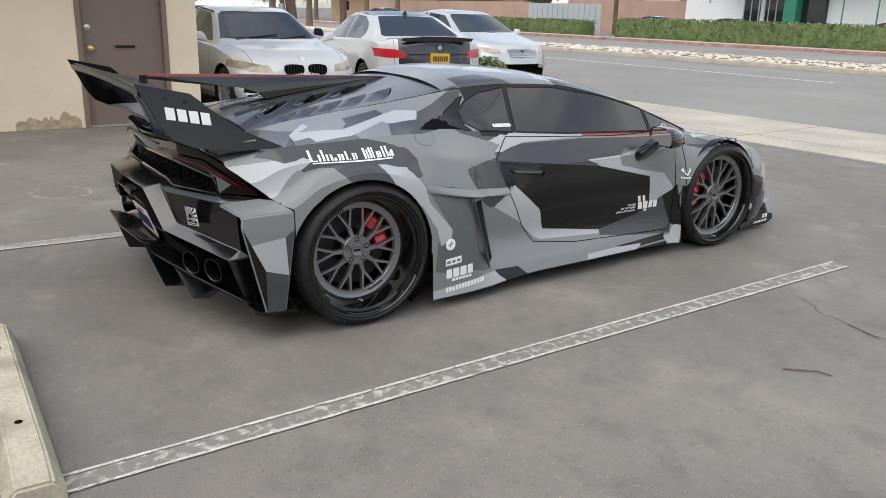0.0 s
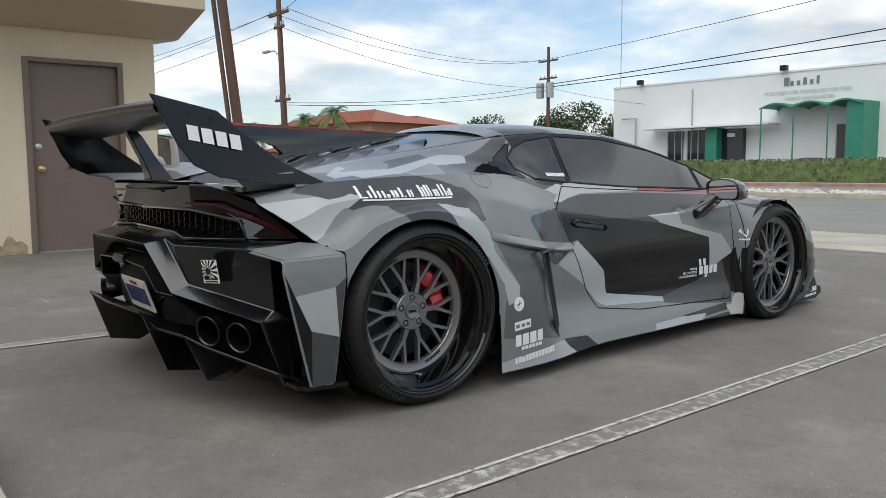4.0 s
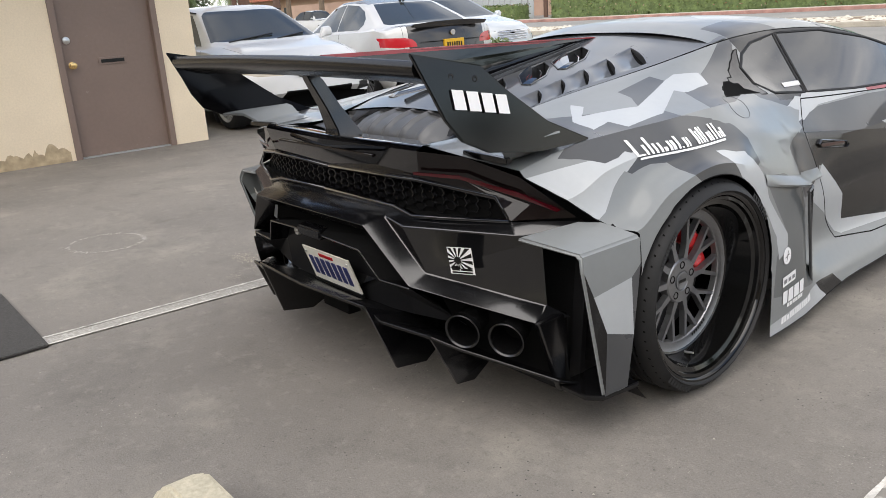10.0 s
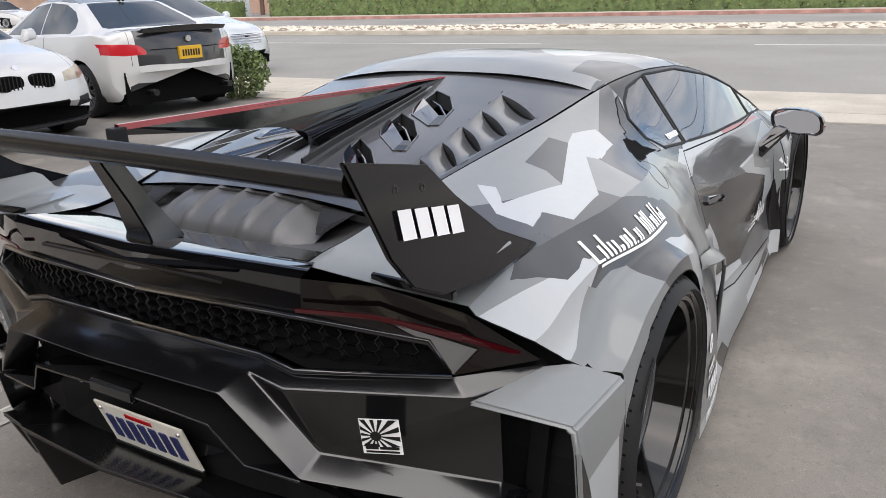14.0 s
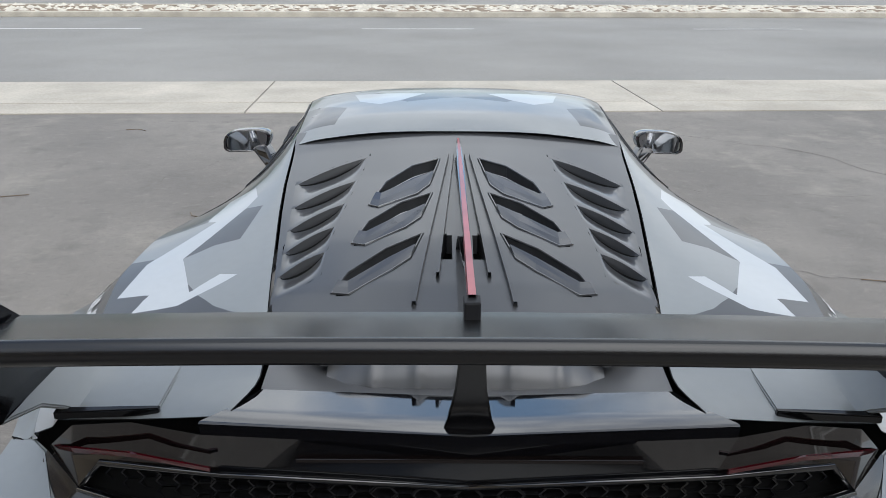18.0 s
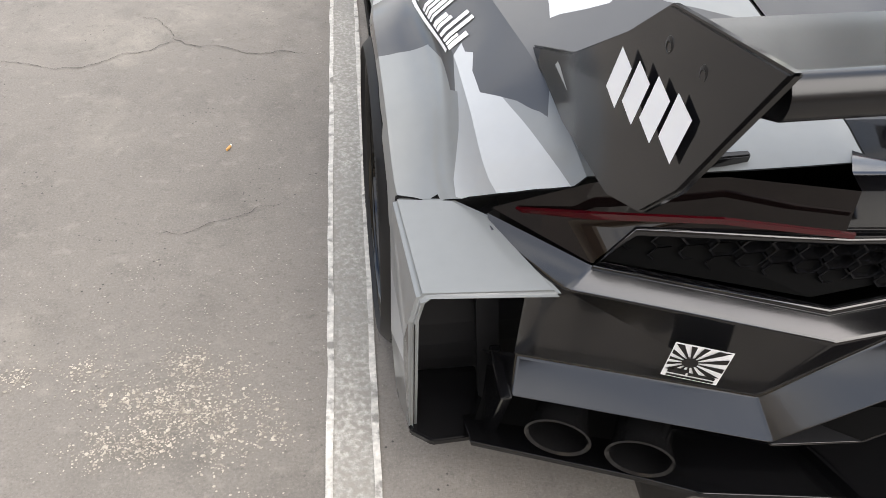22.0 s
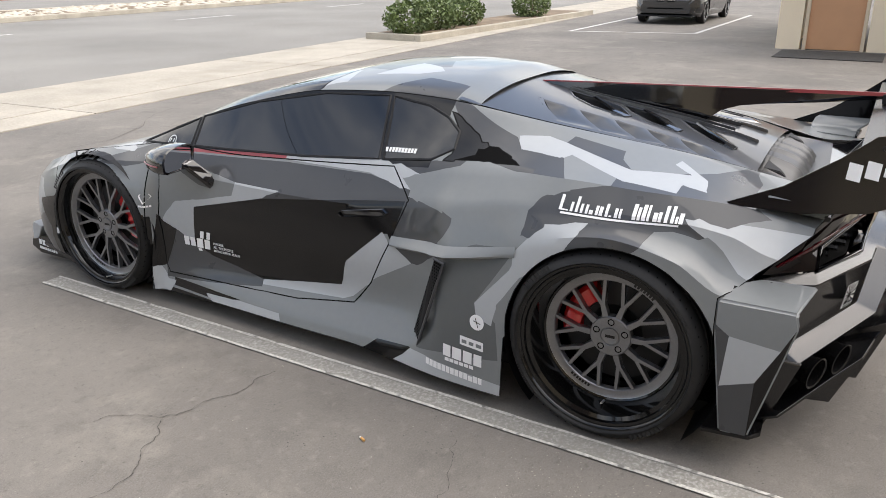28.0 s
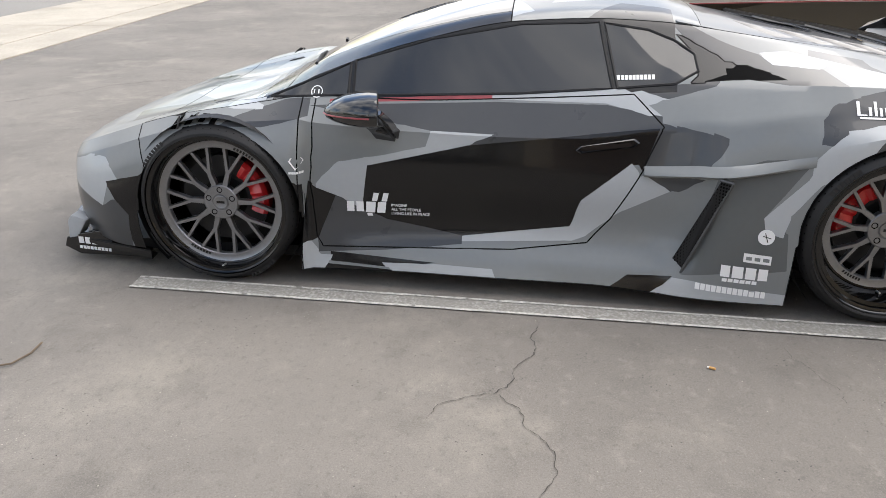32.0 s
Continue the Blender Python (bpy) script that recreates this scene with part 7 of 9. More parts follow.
def decal_one(name, side, polys, mat, parent, lift, label):
    """Thin vinyl shapes, given as outlines in (y, z), laid on the flank."""
    bm = bmesh.new()
    for p in polys:
        if len(p) == 4:
            (ya, za), (yb, zb), (yc, zc), (yd, zd) = p
            n = 1 + int(max(abs(zd - za), abs(zc - zb)) / .012)
            m = 1 + int(abs(yb - ya) / .03)
            rows = [[(lerp(lerp(ya, yb, j / m), lerp(yd, yc, j / m), i / n), lerp(lerp(za, zb, j / m), lerp(zd, zc, j / m), i / n)) for j in range(m + 1)] for i in range(n + 1)]
            made = grid_faces(bm, [[bm.verts.new((side * (side_x(y, z) + lift), y, z)) for y, z in r] for r in rows])
        else:
            made = [bm.faces.new([bm.verts.new((side * (side_x(y, z) + lift), y, z)) for y, z in p])]
        for f in made:
            f.normal_update()
            if f.normal.x * side < 0:
                f.normal_flip()
    return part(name, bm, mat, parent, label)


def bars(y0, z0, y1, z1, h, widths, gap=.25, stem=None):
    """A row of plain bars from (y0, z0) to (y1, z1); each width is (weight, height share)."""
    total = sum(w for w, _ in widths) * (1 + gap)
    out, u = [], 0.0
    dy, dz = y1 - y0, z1 - z0
    for w, hh in widths:
        a, b = u / total, (u + w) / total
        ya, yb, za, zb = y0 + dy * a, y0 + dy * b, z0 + dz * a, z0 + dz * b
        out.append([(ya, za), (yb, zb), (yb, zb + h * hh), (ya, za + h * hh)])
        u += w * (1 + gap)
    return out


def disc(y, z, r, n=24):
    return [(y + r * math.cos(2 * math.pi * k / n), z + r * math.sin(2 * math.pi * k / n)) for k in range(n)]


doors = {1: bpy.data.objects["door"], -1: bpy.data.objects["door.001"]}
quarters = {1: bpy.data.objects["rear_quarter"], -1: bpy.data.objects["rear_quarter.001"]}
fenders = {1: bpy.data.objects["front_fender"], -1: bpy.data.objects["front_fender.001"]}
# strokes of the script mark: width, share of the height, space after it
WORDS = [(.085, 1, .02), (.17, .10, .10), (.075, .60, .10), (.075, 1, .09), (.07, .58, .10), (.07, .58, .06), (.10, .28, .10), (.075, .60, .05), (.09, .58, .10), (.075, .80, .06), (.06, .12, .10), (.08, .60, .06), (.06, .60, .34),
         (.09, .98, .06), (.07, .80, .06), (.09, .98, .06), (.06, .98, .12), (.10, .56, .05), (.075, .60, .10), (.08, 1, .10), (.08, 1, .06), (.06, .42, .04), (.10, .62, 0)]


def strokes(y0, z0, y1, z1, h):
    total = sum(w + g for w, _, g in WORDS)
    out, u = [], 0.0
    for w, hh, g in WORDS:
        a, b = u / total, (u + w * 1.25) / total
        out.append([(lerp(y0, y1, a), lerp(z0, z1, a)), (lerp(y0, y1, b), lerp(z0, z1, b)), (lerp(y0, y1, b), lerp(z0, z1, b) + h * hh), (lerp(y0, y1, a), lerp(z0, z1, a) + h * hh)])
        u += w + g
    return out


for s in (1, -1):
    ya, yb, za, zb = (-1.535, -1.125, .784, .786) if s > 0 else (-1.108, -1.512, .782, .784)
    q = strokes(ya, za, yb, zb, .044)
    decal("script_mark", s, q + [[(lerp(ya, yb, .02), za - .010), (lerp(ya, yb, .98), zb - .010), (lerp(ya, yb, .98), zb - .004), (lerp(ya, yb, .02), za - .004)]], "white", quarters[s], .003, "white script brand mark")
    # stack of stickers before the rear wheel
    fwd = 1 if s > 0 else -1
    decal("round_sticker", s, [disc(-.845, .335, .030)], "white", quarters[s], .003)
    decal("round_stroke", s, [[(-.853, .316), (-.850, .316), (-.838, .352), (-.841, .352)], [(-.862, .330), (-.832, .338), (-.832, .341), (-.862, .333)]], "black", quarters[s], .0045)
    decal("sticker_plate", s, [[(-.875, .225), (-.775, .232), (-.775, .268), (-.875, .261)]], "white", quarters[s], .003)
    decal("sticker_mark", s, [[(-.868, .236), (-.845, .238), (-.845, .252), (-.868, .250)], [(-.835, .238), (-.815, .239), (-.815, .253), (-.835, .252)], [(-.805, .240), (-.784, .241), (-.784, .255), (-.805, .254)]], "mid", quarters[s], .0045)
    decal("block_mark", s, [[(-.870, .160), (-.836, .161), (-.836, .208), (-.870, .207)], [(-.828, .161), (-.790, .163), (-.790, .210), (-.828, .208)], [(-.782, .163), (-.742, .165), (-.742, .212), (-.782, .210)], [(-.734, .165), (-.700, .167), (-.700, .214), (-.734, .212)]], "white", quarters[s], .003)
    decal("small_bars", s, bars(-.835, .142, -.705, .147, .014, [(.3, 1)] * 6, .2), "white", quarters[s], .003)
    decal("lower_mark", s, bars(-.872, .088, -.612, .104, .026, [(.3, 1), (.3, 1), (.35, .8), (.3, 1), (.3, 1), (.3, 1), (.3, 1), (.3, 1), (.3, 1), (.3, 1), (.3, 1), (.3, 1), (.3, 1)], .22), "white", quarters[s], .003)
    # door mark with its motto
    y0 = .775
    decal("door_mark", s, [[(.775, .318), (.745, .318), (.745, .362), (.775, .362)], [(.736, .318), (.706, .318), (.706, .362), (.736, .362)], [(.698, .315), (.660, .315), (.655, .362), (.694, .362)], [(.652, .315), (.618, .315), (.612, .362), (.646, .362)],
                           [(.672, .365), (.650, .365), (.640, .402), (.662, .402)], [(.632, .365), (.610, .365), (.600, .402), (.622, .402)], [(.690, .300), (.668, .300), (.672, .312), (.694, .312)]], "white", doors[s], .003)
    for k, text in enumerate(("IMAGINE", "ALL THE PEOPLE", "LIVING LIFE IN PEACE")):
        z = .350 - .018 * k
        if s < 0:
            lettering(text, .0165, (-(side_x(.50, z) + .0065), .592, z - .004), "white", "LEFT", (-1, 0, 0), parent=doors[s], name="motto", thick=.0004, kind="stuff")
        else:
            lettering(text, .0165, (side_x(.50, z) + .0065, .592, z - .004), "white", "RIGHT", (1, 0, 0), parent=doors[s], name="motto", thick=.0004, kind="stuff")
    # crest on the front fender
    decal("crest", s, [[(.985, .548), (.945, .548), (.938, .535), (.965, .500), (.992, .535)]], "white", fenders[s], .003)
    decal("crest_mark", s, [[(.975, .541), (.955, .541), (.965, .512)]], "mid", fenders[s], .0045)
    decal("crest_bars", s, bars(.992, .485, .938, .485, .009, [(.3, 1)] * 7, .2), "white", fenders[s], .003)
    # ring sticker on the front quarter glass, plain bars on the rear one
    gl = [o for o in car.children if o.name.startswith("front_quarter_glass")][0 if s > 0 else 1]
    ring_pts = [[(.905 + r * math.cos(a), .782 + r * math.sin(a) * .9) for r, a in ((.024, t), (.024, t + .27), (.020, t + .27), (.020, t))] for t in [2 * math.pi * k / 24 for k in range(24)]]
    decal("ring_sticker", s, ring_pts + [[(.918, .775), (.913, .775), (.913, .79), (.918, .79)], [(.900, .775), (.895, .775), (.895, .79), (.900, .79)]], "white", gl, .003)
    rq = [o for o in car.children if o.name.startswith("rear_quarter_glass")][0 if s > 0 else 1]
    decal("name_bars", s, bars(-.40 if s > 0 else -.275, .853 if s > 0 else .850, -.275 if s > 0 else -.425, .850 if s > 0 else .856, .016, [(.4, 1)] + [(.3, 1)] * 9, .3), "white", rq, .003)
    if s > 0:
        # round fuel flap
        part("fuel_flap", tube([(side_x(-.90 + .062 * math.cos(a), .845 + .034 * math.sin(a)) + .0005, -.90 + .062 * math.cos(a), .845 + .034 * math.sin(a)) for a in [2 * math.pi * k / 36 for k in range(37)]], .0009, 5, cap=False), "dark", quarters[s], "thin seam of the round fuel flap")
    # door handle
    bm = bmesh.new()
    hp = [(-.372, .640), (-.352, .655), (-.150, .620), (-.132, .603), (-.150, .592), (-.350, .622)]
    inner = [(lerp(y, -.25, .10), lerp(z, .622, .28)) for y, z in hp]
    ro = [bm.verts.new((s * (side_x(y, z) + .008), y, z)) for y, z in hp]
    rm = [bm.verts.new((s * (side_x(y, z) + .011), y, z)) for y, z in [(lerp(y, -.25, .05), lerp(z, .622, .14)) for y, z in hp]]
    ri = [bm.verts.new((s * (side_x(y, z) - .004), y, z)) for y, z in inner]
    rb = [bm.verts.new((s * (side_x(y, z) - .004), y, z)) for y, z in hp]
    for u, v in ((rb, ro), (ro, rm), (rm, ri)):
        for k in range(6):
            bm.faces.new((u[k], u[(k + 1) % 6], v[(k + 1) % 6], v[k]))
    bm.faces.new(ri)
    bmesh.ops.recalc_face_normals(bm, faces=bm.faces)
    hd = part("door_handle", bm, "gloss", doors[s], smooth=20)
    lev = [(lerp(y, -.25, .16), lerp(z, .622, .42)) for y, z in hp]
    bm = bmesh.new()
    f0 = [bm.verts.new((s * (side_x(y, z) - .004), y, z)) for y, z in lev]
    f1 = [bm.verts.new((s * (side_x(y, z) + .004), lerp(y, -.25, .03), lerp(z, .622, .2))) for y, z in lev]
    for k in range(6):
        bm.faces.new((f0[k], f0[(k + 1) % 6], f1[(k + 1) % 6], f1[k]))
    bm.faces.new(f1)
    bmesh.ops.recalc_face_normals(bm, faces=bm.faces)
    part("handle_lever", bm, "gloss", hd, smooth=40)
    # mesh vent between door and rear wheel
    bm = bmesh.new()
    vp = [(-.658, .538), (-.700, .530), (-.555, .140), (-.508, .148)]
    bm.faces.new([bm.verts.new((s * (x + .004), y, z)) for (y, z), x in zip(vp, (1.001, 1.012, .965, .931))])
    bmesh.ops.recalc_face_normals(bm, faces=bm.faces)
    vent = part("vent_mesh", bm, "plastic", quarters[s], "black mesh side vent")
    # flat black hexagons paint the dark of the mesh openings
    bm = bmesh.new()
    for i in range(34):
        for j in range(4):
            t, u = (i + .5) / 34, (j + .5 + .5 * (i % 2)) / 4.5
            y = lerp(lerp(-.658, -.700, u), lerp(-.508, -.555, u), t)
            z = lerp(lerp(.538, .530, u), lerp(.148, .140, u), t)
            x = lerp(lerp(1.001, 1.012, u), lerp(.931, .965, u), t)
            r = .0042
            bm.faces.new([bm.verts.new((s * (x + .0055), y + r * math.cos(a), z + r * math.sin(a))) for a in (0, 1.05, 2.1, 3.14, 4.2, 5.25)])
    part("vent_holes", bm, "hole", vent)
    bm = bmesh.new()
    for (ya_, za_, xa_), (yb_, zb_, xb_) in (((-.700, .530, 1.012), (-.555, .140, .972)), ((-.655, .543, 1.000), (-.705, .533, 1.012))):
        tube([(s * xa_, ya_, za_), (s * xb_, yb_, zb_)], .006, 6, bm=bm)
    part("vent_edge", bm, "dark", vent)
    # upper duct blade running back from the door
    bm = bmesh.new()
    rows = []
    for i in range(13):
        t = i / 12
        y = lerp(-.395, -.98, t)
        z = .523 + .09 * t ** 1.5
        x = side_x(y, z)
        w = .038 * math.sin(math.pi * min(1, .12 + t * .9)) + .003
        rows.append([bm.verts.new((s * (x - .004), y, z + .030)), bm.verts.new((s * (x + w * .8), y, z + .010)), bm.verts.new((s * (x + w), y, z)), bm.verts.new((s * (x + w * .75), y, z - .008)), bm.verts.new((s * (x - .004), y, z - .010))])
    grid_faces(bm, rows)
    bmesh.ops.recalc_face_normals(bm, faces=bm.faces)
    if sum(f.normal.x * s for f in bm.faces) < 0:
        bmesh.ops.reverse_faces(bm, faces=bm.faces)
    part("duct_blade", bm, "mid", quarters[s], smooth=35)
    # mirror on its arm
    rings, keel = [], []
    outline = []
    for i in range(20):
        a = 2 * math.pi * i / 20
        cx, sz = math.copysign(abs(math.cos(a)) ** .72, math.cos(a)), math.copysign(abs(math.sin(a)) ** .72, math.sin(a))
        outline.append((cx * .112 - sz * .012, sz * .057 - (.010 if cx > .5 and sz < 0 else 0) * cx))
    bm = bmesh.new()
    for y, k, mx, mz in ((.822, .10, .984, .752), (.810, .34, .985, .755), (.780, .60, .989, .762), (.735, .82, .996, .769), (.680, .96, 1.002, .773), (.640, 1.0, 1.005, .775), (.612, .97, 1.005, .775), (.609, .88, 1.005, .775), (.620, .85, 1.005, .775)):
        rings.append([bm.verts.new((s * (mx + ox * k), y - .18 * ox * k, mz + oz * k)) for ox, oz in outline])
        if len(rings) < 7:
            keel.append((s * (mx + .113 * k), y - .02 * k, mz - .016 * k))
    for r in rings:
        r.append(r[0])
    grid_faces(bm, rings)
    bm.faces.new(rings[0][:-1])
    bm.faces.new(rings[-1][:-1])
    bmesh.ops.recalc_face_normals(bm, faces=bm.faces)
    mr = part("door_mirror", bm, "gloss", car, "gloss black door mirror with red stripe", smooth=40)
    bm = bmesh.new()
    bm.faces.new([bm.verts.new((s * (1.005 + ox * .84), .616 - .18 * ox * .84, .775 + oz * .84)) for ox, oz in outline])
    bmesh.ops.recalc_face_normals(bm, faces=bm.faces)
    bmesh.ops.solidify(bm, geom=list(bm.faces), thickness=.003)
    part("mirror_glass", bm, "mirror", mr)
    part("mirror_stripe", tube(keel, .0035, 6), "red_wrap", mr)
    part("mirror_arm", hull([(s * x, y, z) for x, y, z in ((.995, .715, .755), (.995, .615, .745), (.925, .715, .765), (.925, .62, .760), (.858, .655, .685), (.858, .545, .665), (.874, .655, .618), (.874, .555, .605))], bevel=.012), "gloss", mr, smooth=45)
    # black seals round the side windows
    for loop in ([(1.10, .755), (.775, .773), (.775, .885)], [(.755, .772), (.10, .795), (-.262, .820), (-.208, 1.045), (.10, 1.037), (.45, .98), (.755, .895)], [(-.282, .821), (-.50, .842), (-.585, .885), (-.575, .94), (-.50, .985), (-.40, 1.02), (-.228, 1.043)]):
        path = []
        for (ya, za), (yb, zb) in zip(loop, loop[1:] + loop[:1]):
            n = max(1, int(math.hypot(yb - ya, zb - za) / .06))
            path += [(lerp(ya, yb, i / n), lerp(za, zb, i / n)) for i in range(n)]
        path.append(path[0])
        part("window_seal", tube([(s * (side_x(y, z) - .003), y, z) for y, z in path], .007, 6, cap=False), "plastic", car)
    # front lip and fender louvres
    part("canard", hull([(s * x, y, z) for x, y, z in ((.60, 2.16, .105), (.60, 2.16, .12), (.80, 2.06, .10), (.80, 2.06, .118), (.86, 1.66, .045), (.86, 1.66, .085), (.80, 1.66, .05), (.60, 1.9, .07))], bevel=.004), "satin", car)
    lip = part("lip_end_plate", prism([(2.075, .112), (2.03, .128), (1.90, .152), (1.855, .092), (1.68, .080), (1.69, .035), (2.02, .035), (2.09, .070)], "x", s * .800, s * .812, .003), "satin", car, "black front lip end plate")
    bm = bmesh.new()
    part("lip_blade", hull([(s * x, y, z) for x in (.74, .815) for y, z in ((2.036, .219), (1.97, .195), (2.02, .118), (2.062, .108), (2.055, .19))], bevel=.003), "light", lip)
    for q in bars(2.02, .088, 1.86, .076, .026, [(.3, 1.2), (.3, 1.2), (.25, .7), (.25, .7), (.25, .7), (.25, .7)], .25) + bars(2.02, .062, 1.87, .052, .015, [(.3, 1)] * 9, .25):
        bm.faces.new([bm.verts.new((s * .8135, y, z)) for y, z in q])
    bmesh.ops.recalc_face_normals(bm, faces=bm.faces)
    part("lip_mark", bm, "white", lip)
    for k in range(4):
        y0 = 1.485 - .052 * k
        # black quads on the skin paint the shade in the louvre slots
        decal("fender_louvre", s, [[(y0, .640), (y0 - .030, .646), (y0 - .046, .698), (y0 - .022, .698)]], "hole", fenders[s], .0015)
        part("louvre_fin", tube([(s * (side_x(y0 - .034, .646) + .002), y0 - .034, .646), (s * (side_x(y0 - .050, .698) + .002), y0 - .050, .698)], .004, 6), "dark", fenders[s])
part("front_lip", hull([(x, y, z) for x in (-1, 1) for x, y, z in ((x * .62, 2.17, .10), (x * .62, 2.17, .115), (x * .30, 2.27, .10), (x * .30, 2.27, .115), (x * .62, 1.8, .07), (x * .62, 1.8, .10))], bevel=.003), "satin", car)
# wipers and the black cowl at the windscreen's foot
part("cowl", hull([(x, y, z) for x, y, z in ((-.60, 1.06, .775), (.60, 1.06, .775), (-.5, 1.12, .772), (.5, 1.12, .772), (-.60, 1.03, .80), (.60, 1.03, .80))], bevel=.004), "plastic", car)
for a, b in (((.05, 1.07, .812), (-.48, .98, .845)), ((.46, 1.06, .805), (.02, .96, .872))):
    part("wiper", tube([a, tuple(lerp(p, q, .5) + (.012 if i == 2 else 0) for i, (p, q) in enumerate(zip(a, b))), b], .007, 6), "plastic", car)

# sunburst stickers on the rear bumper
for s in (1, -1):
    a, b, c = Vector((.603, -2.012, .565)), Vector((.682, -1.986, .570)), Vector((.603, -2.012, .480))
    n = (b - a).cross(c - a).normalized()
    if n.y > 0:
        n = -n

    def on(u, v, d=.004):
        uu = u if s > 0 else 1 - u
        p = a + (b - a) * uu + Vector((0, .012 * v, -.085 * v)) + n * d
        inward = 0 if s > 0 else .032
        return (s * (p.x - inward), p.y - .002 - inward * .34, p.z + (.008 if s < 0 else .004))

    bm = bmesh.new()
    f = bm.faces.new([bm.verts.new(on(u, v)) for u, v in ((0, 0), (1, 0), (1, 1), (0, 1))])
    f.normal_update()
    if f.normal.y > 0:
        f.normal_flip()
    sk = part("sunburst_sticker", bm, "white", car, "square white sticker with dark sunburst rays")
    bm = bmesh.new()
    cx, cy = (.38, .48)
    for k in range(14):
        t0 = 2 * math.pi * k / 14
        far = []
        for t in (t0, t0 + .22):
            d = Vector((math.cos(t), math.sin(t)))
            m = min([(1 - cx) / d.x if d.x > 0 else (-cx / d.x if d.x < 0 else 9), (.80 - cy) / d.y if d.y > 0 else (-cy / d.y if d.y < 0 else 9)])
            far.append((cx + d.x * m * .96, cy + d.y * m * .96))
        f = bm.faces.new([bm.verts.new(on(u, v, .0055)) for u, v in ((cx, cy), far[0], far[1])])
        f.normal_update()
        if f.normal.y > 0:
            f.normal_flip()
    for u0, u1, v0, v1 in ((.08, .40, .70, .86), (.44, .92, .78, .86), (.08, .92, .90, .96)):
        f = bm.faces.new([bm.verts.new(on(u, v, .0055)) for u, v in ((u0, v0), (u1, v0), (u1, v1), (u0, v1))])
        f.normal_update()
        if f.normal.y > 0:
            f.normal_flip()
    f = bm.faces.new([bm.verts.new(on(cx + .14 * math.cos(t), cy + .14 * math.sin(t), .006)) for t in [k * math.pi / 8 for k in range(16)]])
    f.normal_update()
    if f.normal.y > 0:
        f.normal_flip()
    part("ray_print", bm, "black", sk)


